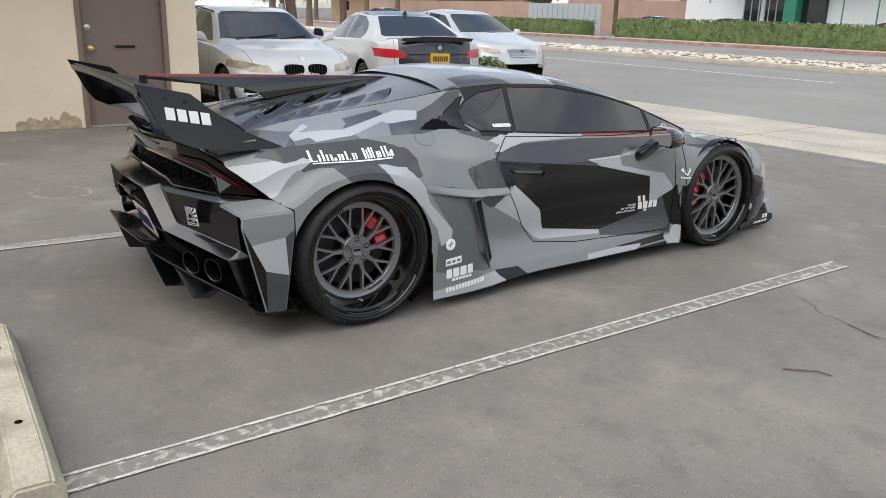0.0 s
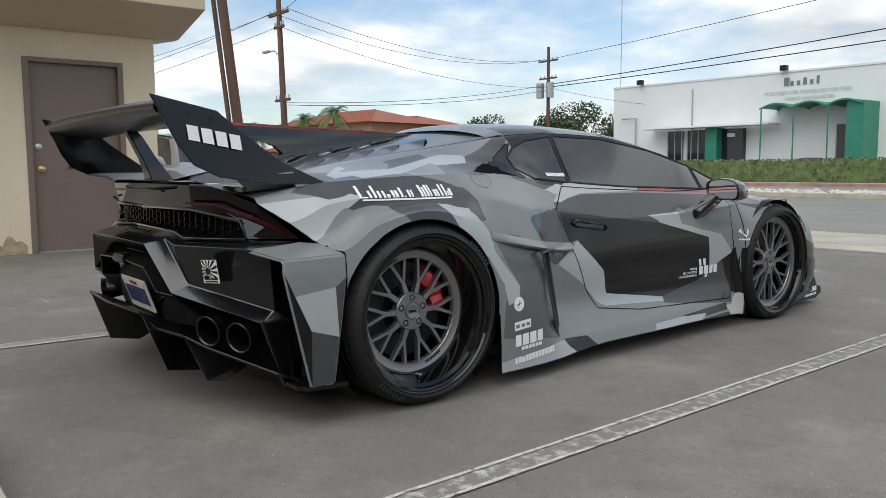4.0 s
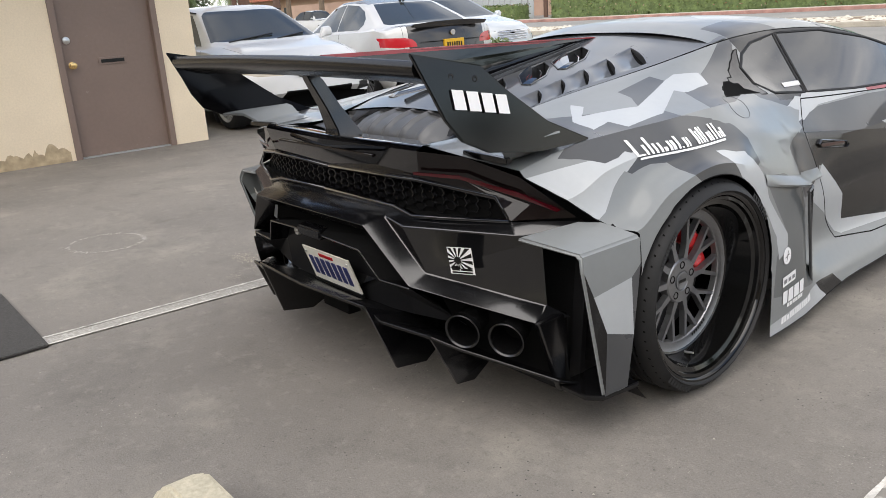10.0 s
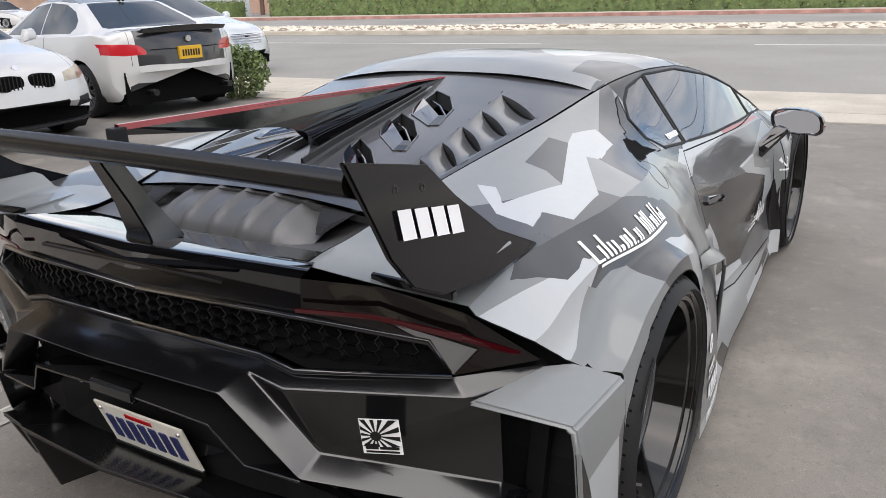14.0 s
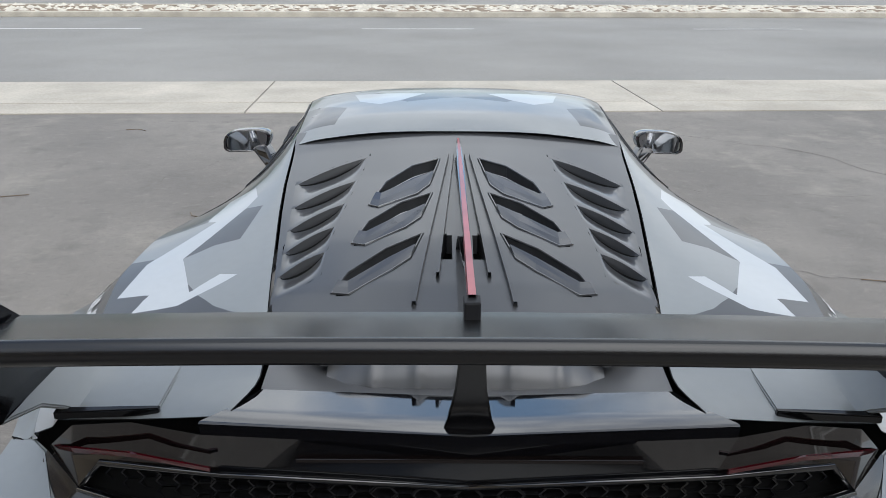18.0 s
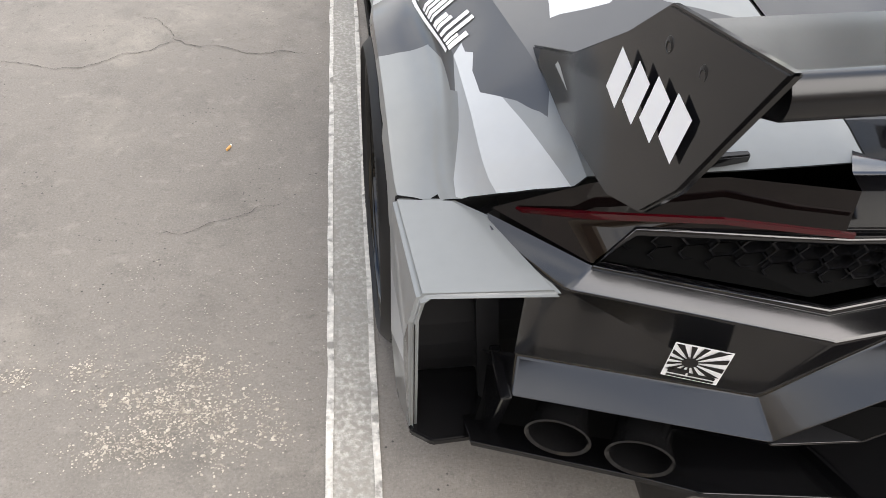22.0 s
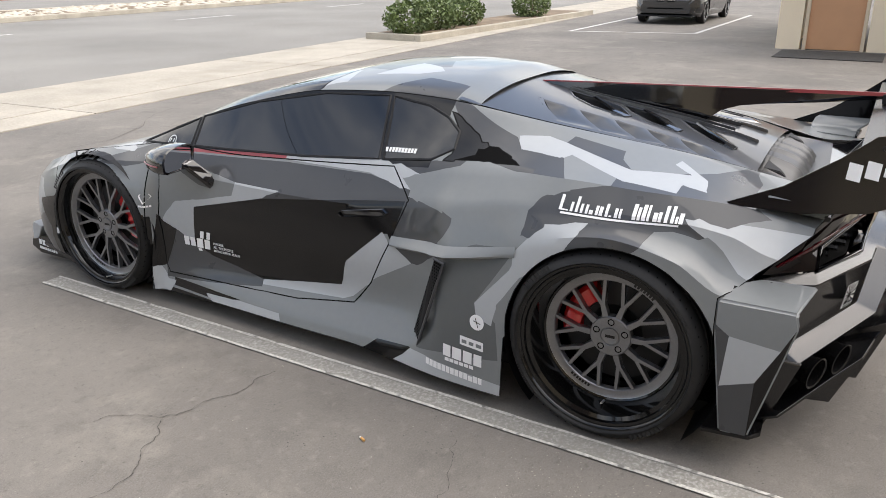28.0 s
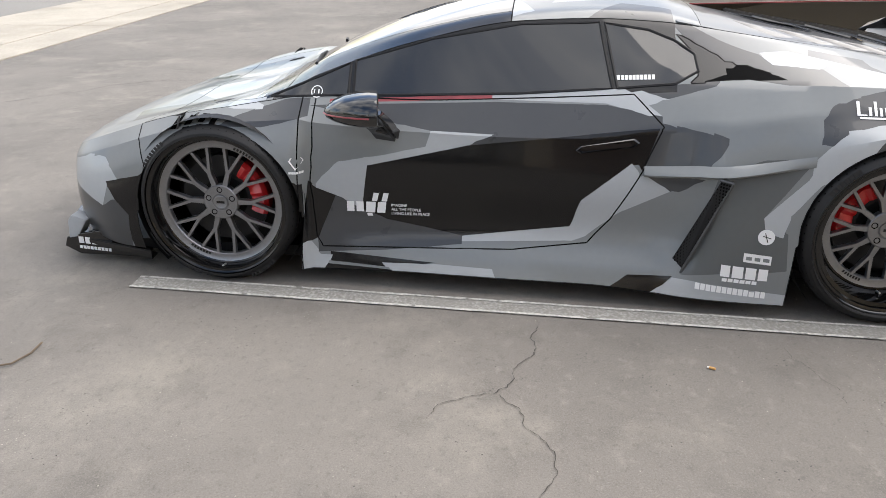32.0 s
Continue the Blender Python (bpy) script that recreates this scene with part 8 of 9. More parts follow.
# ---- other vehicles ----
def plain_car(name, label, group, at, turn, paint, length=4.5, width=1.78, height=1.42, boot=True, detail="front", dark_top=False, plate_mat="plate", dark_boot=False):
    """A parked saloon or coupe; x runs forwards, its middle at the origin."""
    t = thing(name, label, "car", group, at=at, turn=turn)
    L2, W2 = length / 2, width / 2
    # side profile: bonnet, screen, roof, rear screen, boot
    st = [(-L2, .32, .60, .74), (-L2 + .10, .25, .86, .90), (-L2 + .35, .20, .97, .98), (-L2 + .95 if boot else -L2 + .6, .19, .98, 1.0), (-L2 + 1.55, .18, .95, height - .06), (-L2 + 2.05, .18, .93, height), (-L2 + 2.55, .18, .92, height - .02),
          (-L2 + 3.30, .18, .90, .96), (L2 - .55, .19, .80, .86), (L2 - .20, .22, .70, .76), (L2, .28, .52, .60)]
    bm = bmesh.new()
    rows = []
    xs = [s[0] for s in st]
    q = np.linspace(-L2, L2, 61)
    zb, zs, zt = (spline(xs, [s[k] for s in st], q) for k in (1, 2, 3))
    for x, b, s_, tp in zip(q, zb, zs, zt):
        e = 1 - max(0, (abs(x) - (L2 - .55)) / .55) ** 2 * .28
        w = W2 * e
        cab = max(0.0, tp - s_ - .03)
        wr = w * (1 - .30 * min(1, cab / .4))
        rows.append([bm.verts.new((x, y, z)) for y, z in ((-w * .93, b), (-w, lerp(b, s_, .3)), (-w, lerp(b, s_, .62)), (-w * .97, s_ - .04), (-w * .90, s_), (-lerp(w * .9, wr, .55), lerp(s_, tp, .55)), (-wr * .96, lerp(s_, tp, .93)), (-wr * .55, tp), (0, tp + .012),
                                                             (wr * .55, tp), (wr * .96, lerp(s_, tp, .93)), (lerp(w * .9, wr, .55), lerp(s_, tp, .55)), (w * .90, s_), (w * .97, s_ - .04), (w, lerp(b, s_, .62)), (w, lerp(b, s_, .3)), (w * .93, b))])
    fs = grid_faces(bm, rows)
    bm.faces.new(rows[0])
    bm.faces.new(rows[-1][::-1])
    bmesh.ops.recalc_face_normals(bm, faces=bm.faces)
    ax = (L2 - .82, -L2 + .88)
    R = .315
    for f in list(bm.faces):
        c = f.calc_center_median()
        n = f.normal
        cab0, cab1 = -L2 + (1.0 if boot else .75), -L2 + 3.25
        if abs(n.y) > .45 and c.z > .98 and -L2 + 1.25 < c.x < -L2 + 2.95:
            f.material_index = 1
        elif c.z > 1.0 and abs(n.y) < .55 and (c.x > -L2 + 2.62 or c.x < -L2 + 1.55) and cab0 < c.x < cab1:
            f.material_index = 1
        elif dark_top and c.z > height - .10:
            f.material_index = 2
        elif dark_boot and c.z > .88 and c.x < -L2 + .95 and n.z > .3:
            f.material_index = 2
    dead = [f for f in bm.faces if any((f.calc_center_median().x - a) ** 2 + (f.calc_center_median().z - R) ** 2 < .37 ** 2 for a in ax) and abs(f.normal.y) > .5]
    bmesh.ops.delete(bm, geom=dead, context="FACES")
    part("body", bm, [paint, "dark_glass", "carbon"], t, smooth=32)
    # plain black box stands in for the shade under the car
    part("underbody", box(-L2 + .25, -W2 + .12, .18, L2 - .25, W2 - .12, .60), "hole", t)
    for sy in (1, -1):
        for a in ax:
            w = part("wheel", shift(turned([(-.10, .20), (.0, .215), (.012, .225), (.014, .205), (.0, .19), (-.02, .05), (-.02, 0)], 28), Matrix.Translation((a, sy * (W2 - .03), R)) @ pose(0, 0, 0, 0, 0, 90 * sy)), "grey_metal", t, smooth=40)
            part("tyre", shift(turned([(-.18, .22), (-.19, .30), (-.15, R), (-.02, R), (.01, .295), (.012, .225)], 28), Matrix.Translation((a, sy * (W2 - .03), R)) @ pose(0, 0, 0, 0, 0, 90 * sy)), "tyre", w, smooth=40)
            bm = bmesh.new()
            for k in range(10):
                an = 2 * math.pi * k / 10
                tube([(.008, .03 * math.cos(an), .03 * math.sin(an)), (.012, .20 * math.cos(an), .20 * math.sin(an))], .012, 5, bm=bm)
            part("spoke", shift(bm, Matrix.Translation((a, sy * (W2 - .03), R)) @ pose(0, 0, 0, 0, 0, 90 * sy)), "bolt", w)
        mir = part("door_mirror", shift(hull([(-L2 + 3.02, sy * (W2 + .02), .98), (-L2 + 3.14, sy * (W2 + .06), 1.0), (-L2 + 3.02, sy * (W2 + .17), .99), (-L2 + 3.02, sy * (W2 + .17), 1.09), (-L2 + 3.02, sy * (W2 + .01), 1.08), (-L2 + 3.12, sy * (W2 + .12), 1.07), (-L2 + 3.1, sy * (W2 - .08), .97)], bevel=.01), Matrix.Identity(4)), paint, t, smooth=45)
        for z in (.84,):
            part("door_handle", box(-L2 + 1.75, sy * W2 - .012, z, -L2 + 1.95, sy * W2 + .014, z + .028, .005), paint, t)
        part("window_trim", tube([(-L2 + 1.05, sy * W2 * .90, .985), (-L2 + 3.1, sy * W2 * .91, .935)], .010, 6), "plastic", t)
        part("pillar", tube([(-L2 + 2.02, sy * W2 * .885, .96), (-L2 + 1.98, sy * W2 * .70, height - .05)], .022, 6), "plastic", t)
        # lamps
        part("headlamp", shift(hull([(L2 - .16, sy * W2 * .52, .60), (L2 - .16, sy * W2 * .52, .70), (L2 - .36, sy * W2 * .90, .64), (L2 - .40, sy * W2 * .91, .74), (L2 - .08, sy * W2 * .55, .61), (L2 - .12, sy * W2 * .56, .69)], bevel=.01), Matrix.Identity(4)), "amber" if detail == "front" else "lamp_clear", t)
        part("tail_lamp", shift(hull([(-L2 + .02, sy * W2 * .42, .74), (-L2 + .02, sy * W2 * .42, .86), (-L2 + .30, sy * W2 * .93, .78), (-L2 + .30, sy * W2 * .93, .88), (-L2 + .03, sy * W2 * .80, .72), (-L2 + .06, sy * W2 * .80, .87)], bevel=.01), Matrix.Identity(4)), "lens_red", t)
    # nose
    for sy in (1, -1):
        g = part("grille", hull([(L2 + .012 - .05 * (z > .6), sy * y, z) for y, z in ((.03, .56), (.24, .57), (.28, .63), (.24, .68), (.04, .69))] + [(L2 - .10, sy * .05, .6), (L2 - .12, sy * .2, .64)], bevel=.006), "hole", t)
        for k in range(5):
            y = sy * (.065 + .04 * k)
            part("grille_bar", box(L2 - .045, y - .004, .58, L2 + .002, y + .004, .675), "chrome", g)
    # black shape paints the shade of the intake opening
    part("lower_intake", hull([(L2 - .02, -.55, .30), (L2 - .02, .55, .30), (L2 + .008, -.45, .42), (L2 + .008, .45, .42), (L2 - .2, 0, .36)]), "hole", t)
    part("front_splitter", box(L2 - .25, -W2 * .82, .20, L2 + .03, W2 * .82, .235, .01), "plastic", t)
    # tail
    part("rear_valance", hull([(-L2 - .015, -.62, .30), (-L2 - .015, .62, .30), (-L2 - .012, -.55, .42), (-L2 - .012, .55, .42), (-L2 + .2, 0, .36)]), "plastic", t)
    npl = part("number_plate", box(-L2 - .03, -.155, .70, -L2 + .05, .155, .82, .004), plate_mat, t)
    part("character_bar", box(-L2 - .034, -.12, .735, -L2 - .029, .12, .785), "bolt", npl)
    if dark_boot:
        part("boot_panel", hull([(-L2 - .012, -.50, .70), (-L2 - .012, .50, .70), (-L2 + .05, -.60, .90), (-L2 + .05, .60, .90), (-L2 - .03, -.45, .92), (-L2 - .03, .45, .92), (-L2 + .2, 0, .8)], bevel=.01), "carbon", t)
        part("boot_spoiler", hull([(-L2 - .03, -.62, .96), (-L2 - .03, .62, .96), (-L2 + .12, -.6, .985), (-L2 + .12, .6, .985), (-L2 - .01, -.6, .985), (-L2 - .01, .6, .985)], bevel=.005), "carbon", t)
        for sy in (.42, .52, -.42, -.52):
            part("exhaust_pipe", tube([(-L2 - .03, sy, .32), (-L2 + .15, sy, .32)], .035, 12), "chrome", t)
    part("badge", shift(turned([(0, .035), (.008, .032), (.008, 0)], 16), pose(L2 - .11, 0, .725, 0, -40, 0)), "chrome", t)
    return t



CAR_PARTS = ["body", "windscreen", "rear_window", "side_window", "roof", "bootlid", "headlamp", "tail_lamp", "bonnet", "rear_side_window", "gap_line", "lower_intake", "rear_valance", "fog_intake"]
CP = {n: i for i, n in enumerate(CAR_PARTS)}


def road_car(name, label, at, turn, paint, spec):
    """A near parked car; y runs forwards, its middle at the origin. spec holds its outline along y and the outlines of its panels."""
    t = thing(name, label, "car", "parked cars", at=at, turn=turn - 90)
    L2, W2 = spec["length"] / 2, spec["width"] / 2
    st = spec["outline"]
    ys = [s[0] for s in st]
    q = sorted(set([round(v, 4) for v in np.linspace(-L2 + .15, L2 - .15, 88)] + [-L2, -L2 + .012, -L2 + .03, -L2 + .05, -L2 + .075, -L2 + .11, L2 - .11, L2 - .075, L2 - .05, L2 - .03, L2 - .012, L2]))
    zb, zs, zt = (np.interp(q, ys, [s[k] for s in st]) for k in (1, 2, 3))
    sm = np.array([.25, .5, .25])
    for arr in (zs, zt):
        arr[2:-2] = np.convolve(arr, sm, "same")[2:-2]
    bm = bmesh.new()
    layer, panel = bm.faces.layers.int.new("strip"), bm.faces.layers.int.new("panel")
    rows = []
    for y, b, s_, tp in zip(q, zb, zs, zt):
        end = max(0.0, (abs(y) - (L2 - .75)) / .75)
        w = W2 * (1 - .055 * end ** 2)
        w *= 1 + .018 * max(math.exp(-((y - a) / .36) ** 2) for a in spec["axles"])
        cab = min(1.0, max(0.0, (tp - s_ - .05) / .36))
        wr = lerp(w * .86, spec["roof"], cab)
        low, hip = b + .10, lerp(b, s_, .62)
        pts = [(w * .90, b), (w * .985, low), (w * 1.0, lerp(low, hip, .5)), (w * 1.0, hip), (w * .985, lerp(hip, s_, .55)), (w * .955, s_ - .012), (w * .925, s_ + .004)]
        gl = [(lerp(w * .915, wr, f ** 1.15), lerp(s_ + .008, tp - .035, f)) for f in (.08, .3, .5, .7, .9, 1.0)]
        pts += gl + [(wr * .93, tp - .012), (wr * .8, tp), (wr * .5, tp + .010), (wr * .22, tp + .014), (0, tp + .015)]
        bow = spec["bow"][0 if y > 0 else 1]
        row = []
        for x, z in pts:
            e = max(0.0, (abs(y) - (L2 - 1.0)) / 1.0)
            row.append(bm.verts.new((x, y - math.copysign(bow * e * e * (x / W2) ** 2.2, y), z)))
        rows.append(row)
    for (a, b), y in zip(zip(rows, rows[1:]), q):
        off = 10 if y > L2 - .62 else 20 if y < -L2 + .50 else 0
        for i in range(len(a) - 1):
            f = bm.faces.new((a[i], a[i + 1], b[i + 1], b[i]))
            f[layer] = off + (0 if i < 6 else 1 if i < 13 else 2)
    for cap, k in ((rows[0], 20), (rows[-1], 10)):
        f = bm.faces.new(cap)
        f[layer] = k
    bmesh.ops.remove_doubles(bm, verts=bm.verts, dist=.0002)
    bmesh.ops.recalc_face_normals(bm, faces=bm.faces)
    if max(bm.faces, key=lambda f: f.calc_center_median().x).normal.x < 0:
        bmesh.ops.reverse_faces(bm, faces=bm.faces)

    def mark(which):
        def act(f):
            f[panel] = CP[which]
        return act

    everywhere = {0, 1, 2, 10, 11, 12, 20, 21, 22}
    for which, view, strips, poly in spec["panels"]:
        stamp(bm, poly, strips or everywhere, mark(which), view)
    for a in spec["axles"]:
        dead = []
        stamp(bm, ring(a, .325, .365, 32), {0, 10, 20}, dead.append, "side")
        bmesh.ops.delete(bm, geom=dead, context="FACES")
    # lower_intake is black: the shade of its opening is painted on
    mats = dict(body=paint, windscreen="car_glass", rear_window="car_glass", side_window="car_glass", rear_side_window="car_glass", roof=spec["roof_mat"], bootlid=spec["boot_mat"], headlamp=spec["lamp_mat"], tail_lamp="lens_red", bonnet=paint, gap_line="gap", lower_intake="hole", rear_valance="carbon", fog_intake="plastic")
    used = {f[panel] for f in bm.faces}
    for which in CAR_PARTS:
        if CP[which] not in used:
            continue
        sided = which in ("side_window", "rear_side_window", "headlamp", "tail_lamp", "fog_intake")
        a, b = take(bm, CP[which], False), take(bm, CP[which], True)
        if sided:
            part(which, a, mats[which], t, smooth=32)
            part(which, b, mats[which], t, smooth=32)
        else:
            tmp = bpy.data.meshes.new("tmp")
            b.to_mesh(tmp)
            b.free()
            a.from_mesh(tmp)
            bpy.data.meshes.remove(tmp)
            bmesh.ops.remove_doubles(a, verts=a.verts, dist=.0005)
            part(which, a, mats[which], t, smooth=32)
    bm.free()
    # black box added as the shade below the body
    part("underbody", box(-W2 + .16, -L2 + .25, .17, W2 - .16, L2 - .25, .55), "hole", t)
    for side in (1, -1):
        for a in spec["axles"]:
            m = Matrix.Translation((side * (W2 - .015), a, .322)) @ Matrix.Diagonal((side, 1, 1, 1))

            def mk(nm, b, mat, par, smooth=40):
                shift(b, m)
                if side < 0:
                    bmesh.ops.reverse_faces(b, faces=b.faces)
                return part(nm, b, mat, par, smooth=smooth)

            wh = mk("wheel", turned([(-.17, .215), (-.06, .20), (-.045, .195), (-.01, .222), (.004, .228), (.004, .236), (-.01, .236)], 40), spec["rim_mat"], t)
            mk("tyre", turned([(-.19, .225), (-.20, .30), (-.17, .322), (-.03, .322), (-.005, .308), (.010, .27), (.006, .236)], 40), "tyre", wh)
            mk("spoke_face", spokes(.045, .20, -.015), spec["rim_mat"], wh, 30)
            mk("hub", turned([(-.05, .055), (.0, .055), (.004, .03), (.004, 0)], 24), spec["rim_mat"], wh, 30)
            mk("brake_disc", turned([(-.075, .05), (-.072, .165), (-.095, .165)], 28), "disc", wh)
            # black disc standing in for the shade inside the wheel
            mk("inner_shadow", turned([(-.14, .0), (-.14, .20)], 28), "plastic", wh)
            bm2 = bmesh.new()
            rr = [[bm2.verts.new((side * x, a + .37 * math.cos(c), max(.05, .325 + .37 * math.sin(c)))) for c in [math.pi * (-.25 + 1.5 * i / 24) for i in range(25)]] for x in (W2 - .30, W2 - .01)]
            grid_faces(bm2, rr)
            part("wheel_housing", bm2, "plastic", t)
        my = spec["mirror"]
        part("door_mirror", hull([(side * x, my + y, z) for x, y, z in ((W2 - .04, .03, .93), (W2 + .04, .07, .96), (W2 + .17, .03, .97), (W2 + .18, -.03, .98), (W2 + .17, -.03, 1.09), (W2 + .03, -.04, 1.08), (W2 + .03, .05, 1.06), (W2 + .14, .05, 1.06), (W2 + .02, -.04, .96))], bevel=.012), spec["mirror_mat"], t, smooth=50)
        for hy in spec["handles"]:
            part("door_handle", box(side * (W2 * .985) - .012, hy - .10, .765, side * (W2 * .985) + .022, hy + .10, .79, .006), paint, t)
    for nm, pts, r, mat in spec["rods"]:
        part(nm, tube(pts, r, 8), mat, t, smooth=50)
    return t


def oval(cx, cz, rx, rz, n=16, power=1.0):
    return [(cx + rx * math.copysign(abs(math.cos(2 * math.pi * i / n)) ** power, math.cos(2 * math.pi * i / n)), cz + rz * math.copysign(abs(math.sin(2 * math.pi * i / n)) ** power, math.sin(2 * math.pi * i / n))) for i in range(n)]


SIDE, END_F, END_R = {1}, {10, 11, 12}, {20, 21, 22}
saloon = road_car("saloon_car", "white four-door saloon with black kidney grilles, parked nose out", (-8.12, 1.42, 0), 1.0, "white_paint", dict(
    length=4.52, width=1.80, roof=.60, bow=(.34, .22), axles=(1.47, -1.29), roof_mat="white_paint", boot_mat="white_paint", lamp_mat="lamp_clear", rim_mat="grey_metal", mirror=.86, mirror_mat="white_paint", handles=(.05, -.95),
    outline=((-2.26, .36, .50, .52), (-2.24, .30, .70, .74), (-2.19, .25, .86, .90), (-2.10, .22, .96, 1.02), (-1.62, .20, .99, 1.06), (-1.50, .20, .985, 1.10), (-.90, .19, .965, 1.36), (-.30, .18, .95, 1.425), (.20, .18, .94, 1.41), (.42, .18, .935, 1.35), (1.06, .18, .90, .985), (1.20, .18, .885, .95), (1.75, .19, .80, .865), (2.02, .21, .71, .775), (2.14, .22, .63, .70), (2.21, .24, .54, .60), (2.245, .27, .44, .48), (2.26, .31, .38, .40)),
    panels=(("roof", "top", {1, 2}, [(-.01, -.90), (.56, -.86), (.60, -.3), (.60, .25), (.56, .40), (-.01, .44)]),
            ("windscreen", "top", {1, 2}, [(-.01, .44), (.50, .40), (.57, .46), (.74, 1.00), (.60, 1.06), (-.01, 1.12)]),
            ("rear_window", "top", {1, 2}, [(-.01, -.92), (.50, -.90), (.66, -1.45), (-.01, -1.52)]),
            ("side_window", "side", SIDE, [(.86, .955), (.30, 1.325), (-.20, 1.375), (-.22, .965)]), ("rear_side_window", "side", SIDE, [(-.27, .97), (-.25, 1.375), (-.70, 1.345), (-1.02, 1.24), (-1.26, 1.06), (-1.20, .99)]),
            ("gap_line", "side", {0, 1}, [(-.24, .26), (-.232, .26), (-.232, .95), (-.24, .95)]), ("gap_line", "side", {0}, [(.93, .30), (.938, .30), (.938, .93), (.93, .93)]),
            ("gap_line", "top", {2, 12}, [(.735, 1.10), (.741, 1.10), (.66, 2.02), (.654, 2.02)]),
            ("headlamp", "front", END_F, [(.44, .60), (.47, .685), (.64, .715), (.86, .755), (.93, .74), (.90, .665), (.70, .605)]),
            ("lower_intake", "front", END_F, [(-.01, .29), (.50, .29), (.44, .425), (-.01, .43)]),
            ("fog_intake", "front", END_F, [(.58, .33), (.80, .345), (.80, .44), (.60, .43)]),
            ("tail_lamp", "front", END_R, [(.50, .72), (.50, .86), (.95, .88), (.95, .76)])),
    rods=(("wiper", [(.55, 1.10, .985), (.05, 1.02, 1.035), (-.10, 1.0, 1.05)], .008, "plastic"), ("wiper", [(-.1, 1.12, .985), (-.55, 1.0, 1.035)], .008, "plastic"), ("roof_rail", [(.60, -.9, 1.36), (.615, -.2, 1.405), (.60, .38, 1.345)], .010, "plastic"), ("roof_rail", [(-.60, -.9, 1.36), (-.615, -.2, 1.405), (-.60, .38, 1.345)], .010, "plastic"))))
for side in (1, -1):
    ry = 2.175
    bm = bmesh.new()
    rim = oval(side * .165, .635, .135, .072, 24, .7)
    prism([(x, z) for x, z in rim], "y", ry - .10, ry + .035, .006, bm=bm)
    g = part("grille", bm, "hole", saloon)
    for k in range(6):
        x = side * (.165 + (k - 2.5) * .040)
        part("grille_bar", box(x - .006, ry + .02, .572, x + .006, ry + .043, .698), "bolt", g)
part("badge", shift(turned([(0, .040), (.010, .036), (.010, 0)], 18), pose(0, 2.06, .765, 0, -40, 90)), "chrome", saloon)
part("front_lip", prism([(-.80, 1.98), (-.55, 2.20), (0, 2.29), (.55, 2.20), (.80, 1.98), (.55, 2.10), (0, 2.16), (-.55, 2.10)], "z", .20, .225, .006), "plastic", saloon)

coupe = road_car("coupe_car", "white coupe with carbon bootlid and black roof, parked nose in", (-8.36, 4.06, 0), 172.0, "white_paint", dict(
    length=4.36, width=1.82, roof=.58, bow=(.30, .40), axles=(1.42, -1.24), roof_mat="carbon", boot_mat="carbon", lamp_mat="lamp_clear", rim_mat="rim", mirror=.80, mirror_mat="plastic", handles=(-.18,),
    outline=((-2.18, .30, .52, .54), (-2.17, .28, .66, .70), (-2.15, .26, .78, .86), (-2.11, .24, .87, .985), (-2.06, .22, .92, 1.025), (-1.98, .21, .95, 1.01), (-1.60, .20, .985, 1.005), (-1.48, .20, .98, 1.035), (-.80, .19, .96, 1.33), (-.35, .18, .945, 1.395), (.10, .18, .935, 1.385), (.34, .18, .93, 1.33), (1.00, .18, .895, .975), (1.14, .18, .88, .94), (1.70, .19, .80, .86), (1.96, .21, .72, .775), (2.08, .22, .63, .70), (2.14, .24, .54, .60), (2.17, .27, .44, .48), (2.18, .31, .38, .40)),
    panels=(("roof", "top", {1, 2}, [(-.01, -.80), (.54, -.76), (.58, -.3), (.58, .2), (.54, .34), (-.01, .38)]),
            ("windscreen", "top", {1, 2}, [(-.01, .38), (.48, .34), (.55, .40), (.73, .95), (.60, 1.0), (-.01, 1.06)]),
            ("rear_window", "top", {1, 2}, [(-.01, -.82), (.48, -.80), (.655, -1.42), (.60, -1.48), (-.01, -1.54)]),
            ("side_window", "side", SIDE, [(.78, .95), (.26, 1.30), (-.15, 1.345), (-.20, .965)]), ("rear_side_window", "side", SIDE, [(-.22, .968), (-.17, 1.345), (-.55, 1.32), (-.85, 1.235), (-1.02, 1.13), (-1.06, 1.05), (-.98, .985)]),
            ("gap_line", "side", {0}, [(-.40, .28), (-.392, .28), (-.352, .95), (-.36, .95)]),
            ("bootlid", "top", {2, 22}, [(-.01, -1.60), (.62, -1.56), (.66, -1.80), (.66, -2.3), (-.01, -2.3)]),
            ("body", "front", {20, 21, 22}, [(.60, .50), (.60, 1.02), (.655, 1.02), (.655, .5)]),
            ("body", "front", {20, 21, 22}, [(-.01, .2), (.80, .2), (.80, .60), (.46, .625), (-.01, .61)]),
            ("tail_lamp", "front", END_R, [(.50, .745), (.51, .80), (.56, .845), (.64, .865), (.885, .875), (.885, .755), (.72, .735)]),
            ("rear_valance", "front", END_R, [(-.01, .22), (.70, .22), (.70, .385), (.62, .42), (-.01, .41)])),
    rods=(("exhaust_pipe", [(.52, -2.0, .315), (.52, -2.185, .315)], .040, "exhaust"), ("exhaust_pipe", [(-.52, -2.0, .315), (-.52, -2.185, .315)], .040, "exhaust"), ("boot_seam", [(-.50, -2.15, .80), (0, -2.172, .795), (.50, -2.15, .80)], .004, "gap"), ("roof_fin", [(0, -.72, 1.36), (0, -.80, 1.40), (0, -.84, 1.35)], .018, "plastic"))))
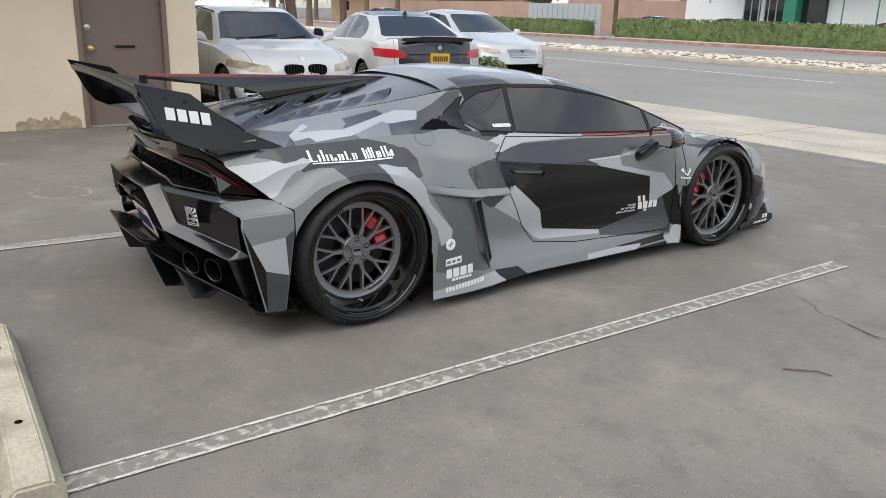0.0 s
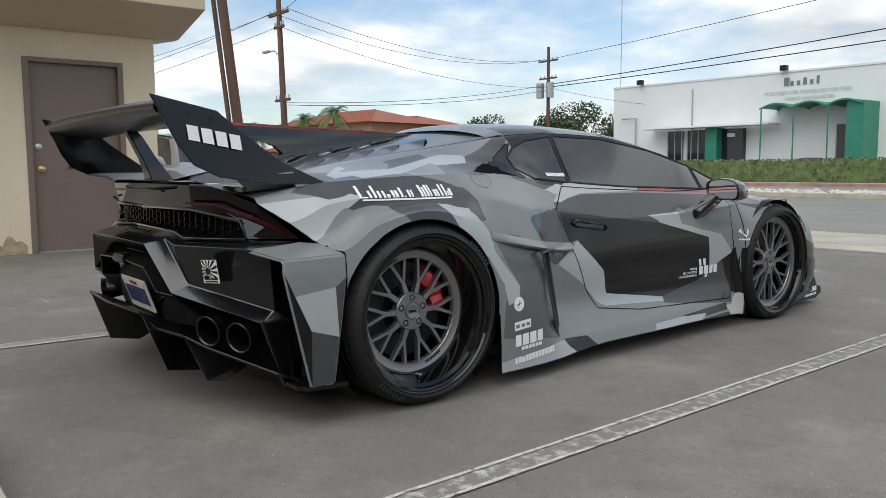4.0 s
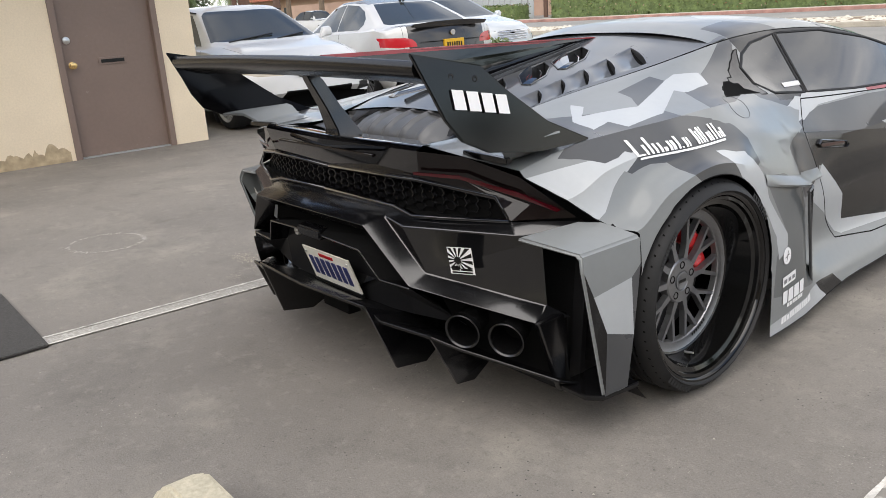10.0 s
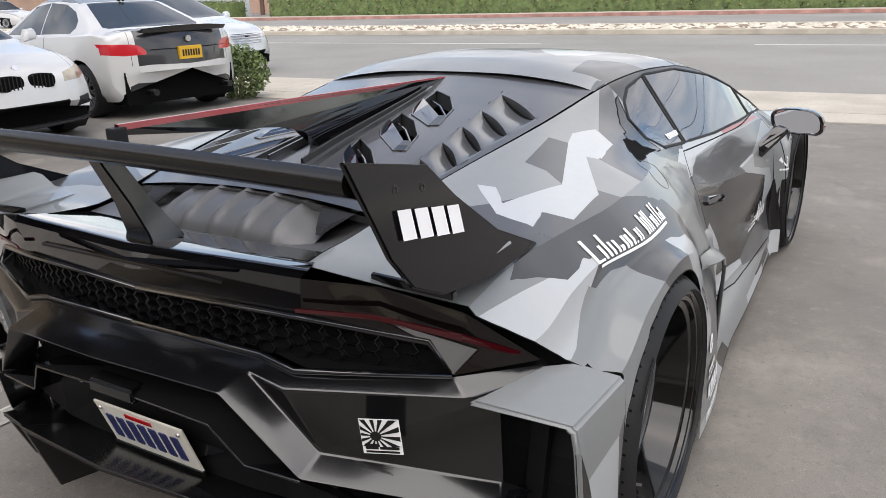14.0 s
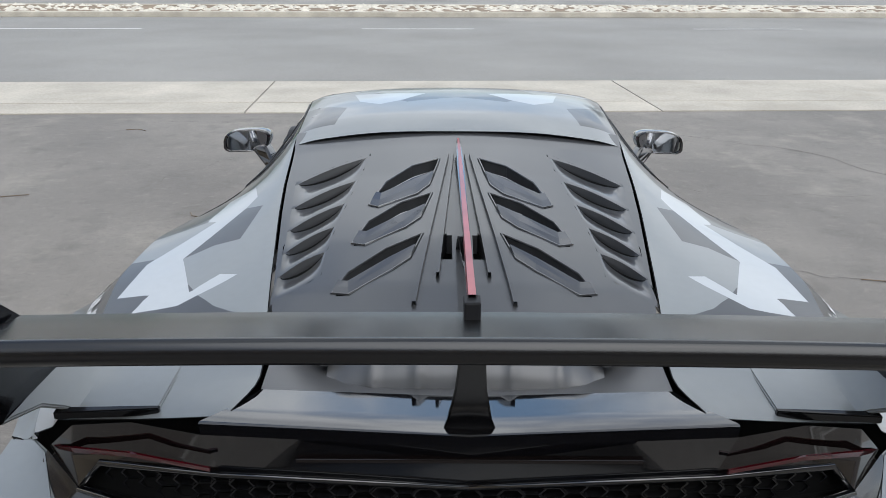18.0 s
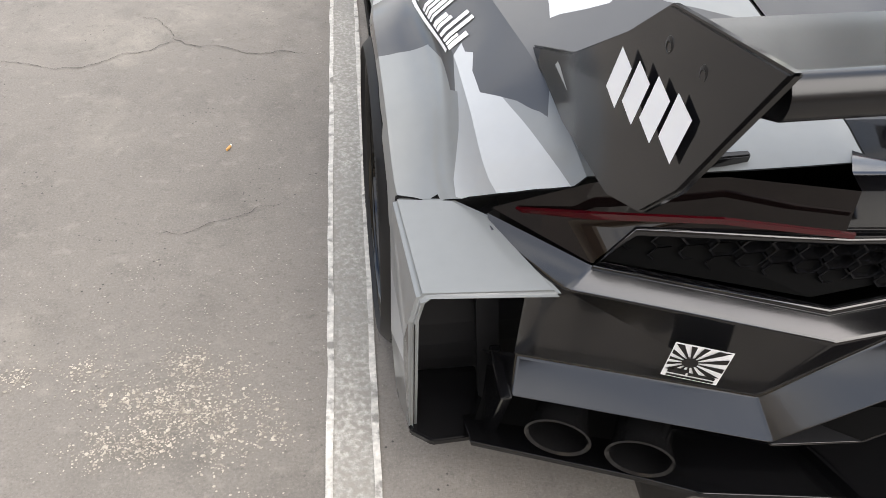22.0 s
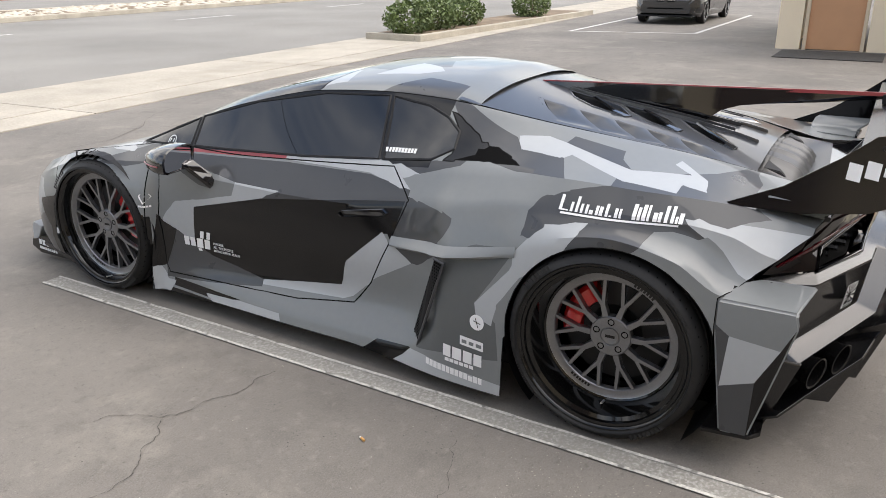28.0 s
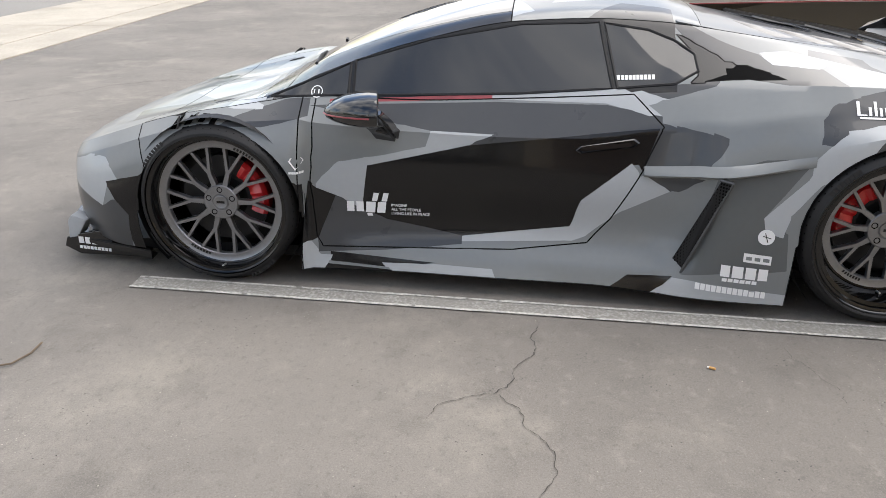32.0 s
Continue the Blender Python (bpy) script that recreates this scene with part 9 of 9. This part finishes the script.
part("boot_spoiler", shift(hull([(x, y, z) for x, y, z in ((-.60, -2.04, 1.0), (.60, -2.04, 1.0), (-.40, -2.10, 1.035), (.40, -2.10, 1.035), (0, -2.18, 1.06), (-.58, -2.14, 1.035), (.58, -2.14, 1.035), (-.3, -2.175, 1.055), (.3, -2.175, 1.055), (0, -1.96, 1.02), (-.55, -2.12, .985), (.55, -2.12, .985))], bevel=.006), Matrix.Identity(4)), "carbon", coupe, smooth=40)
npl = part("number_plate", box(-.155, -2.195, .665, .155, -2.14, .815, .004), "yellow_plate", coupe)
for k in range(7):
    part("character_bar", box(-.118 + .036 * k, -2.198, .70, -.118 + .036 * k + .022, -2.194, .775), "bolt", npl)
part("badge", shift(turned([(0, .040), (.008, .036), (.008, 0)], 18), pose(0, -2.165, .90, 0, 0, -90)), "chrome", coupe)

silver = road_car("saloon_car", "silver saloon with a wide barred grille by the street", (-11.35, 7.55, 0), 2.0, "silver_paint", dict(
    length=4.75, width=1.80, roof=.60, bow=(.36, .22), axles=(1.45, -1.33), roof_mat="silver_paint", boot_mat="silver_paint", lamp_mat="lamp_clear", rim_mat="grey_metal", mirror=.92, mirror_mat="silver_paint", handles=(.05, -.95),
    outline=((-2.375, .36, .50, .52), (-2.35, .30, .70, .74), (-2.30, .25, .86, .90), (-2.20, .22, .96, 1.02), (-1.72, .20, .99, 1.06), (-1.58, .20, .985, 1.10), (-.90, .19, .965, 1.36), (-.25, .18, .95, 1.45), (.25, .18, .94, 1.43), (.50, .18, .935, 1.36), (1.22, .18, .90, 1.00), (1.36, .18, .885, .96), (1.85, .19, .80, .87), (2.12, .21, .71, .79), (2.25, .22, .63, .72), (2.33, .24, .54, .62), (2.36, .27, .44, .48), (2.375, .31, .38, .40)),
    panels=(("windscreen", "top", {1, 2}, [(-.01, .50), (.50, .46), (.58, .52), (.74, 1.14), (.60, 1.2), (-.01, 1.26)]),
            ("side_window", "side", SIDE, [(.98, .955), (.38, 1.335), (-.20, 1.39), (-.22, .965)]), ("rear_side_window", "side", SIDE, [(-.27, .97), (-.25, 1.39), (-.70, 1.355), (-1.05, 1.24), (-1.30, 1.06), (-1.20, .99)]),
            ("headlamp", "front", END_F, [(.50, .62), (.53, .70), (.78, .75), (.93, .74), (.90, .67), (.70, .615)]),
            ("lower_intake", "front", END_F, [(-.01, .30), (.55, .30), (.48, .42), (-.01, .42)]))
    , rods=(("grille_bar", [(-.40, 2.27, .70), (0, 2.325, .70), (.40, 2.27, .70)], .014, "chrome"), ("grille_bar", [(-.38, 2.29, .655), (0, 2.34, .655), (.38, 2.29, .655)], .012, "chrome"), ("grille_bar", [(-.36, 2.305, .61), (0, 2.35, .61), (.36, 2.305, .61)], .012, "chrome"), ("grille_bar", [(-.34, 2.315, .565), (0, 2.36, .565), (.34, 2.315, .565)], .012, "chrome"))))
part("grille", hull([(-.42, 2.20, .72), (.42, 2.20, .72), (-.35, 2.26, .55), (.35, 2.26, .55), (0, 2.335, .55), (0, 2.30, .72), (0, 2.0, .6)]), "hole", silver)

for k, (x, y, turn, p) in enumerate(((-34.5, 39.5, 5, "silver_paint"), (-29.0, 40.2, 5, "white_paint"), (-19.5, 41.5, 5, "lens_red"))):
    plain_car("far_car", "small far parked car before the white office building", "cars across the street", (x, y, 0), turn, p, 4.5, 1.78, 1.42)
plain_car("far_car", "white car parked far off by the street", "parked cars", (-44, 24, 0), 10, "white_paint", 4.6, 1.8, 1.5)
plain_car("far_car", "dark car parked in a bay across the car park", "parked cars", (20.6, 3.6, 0), 180, "carbon", 4.5, 1.8, 1.45)
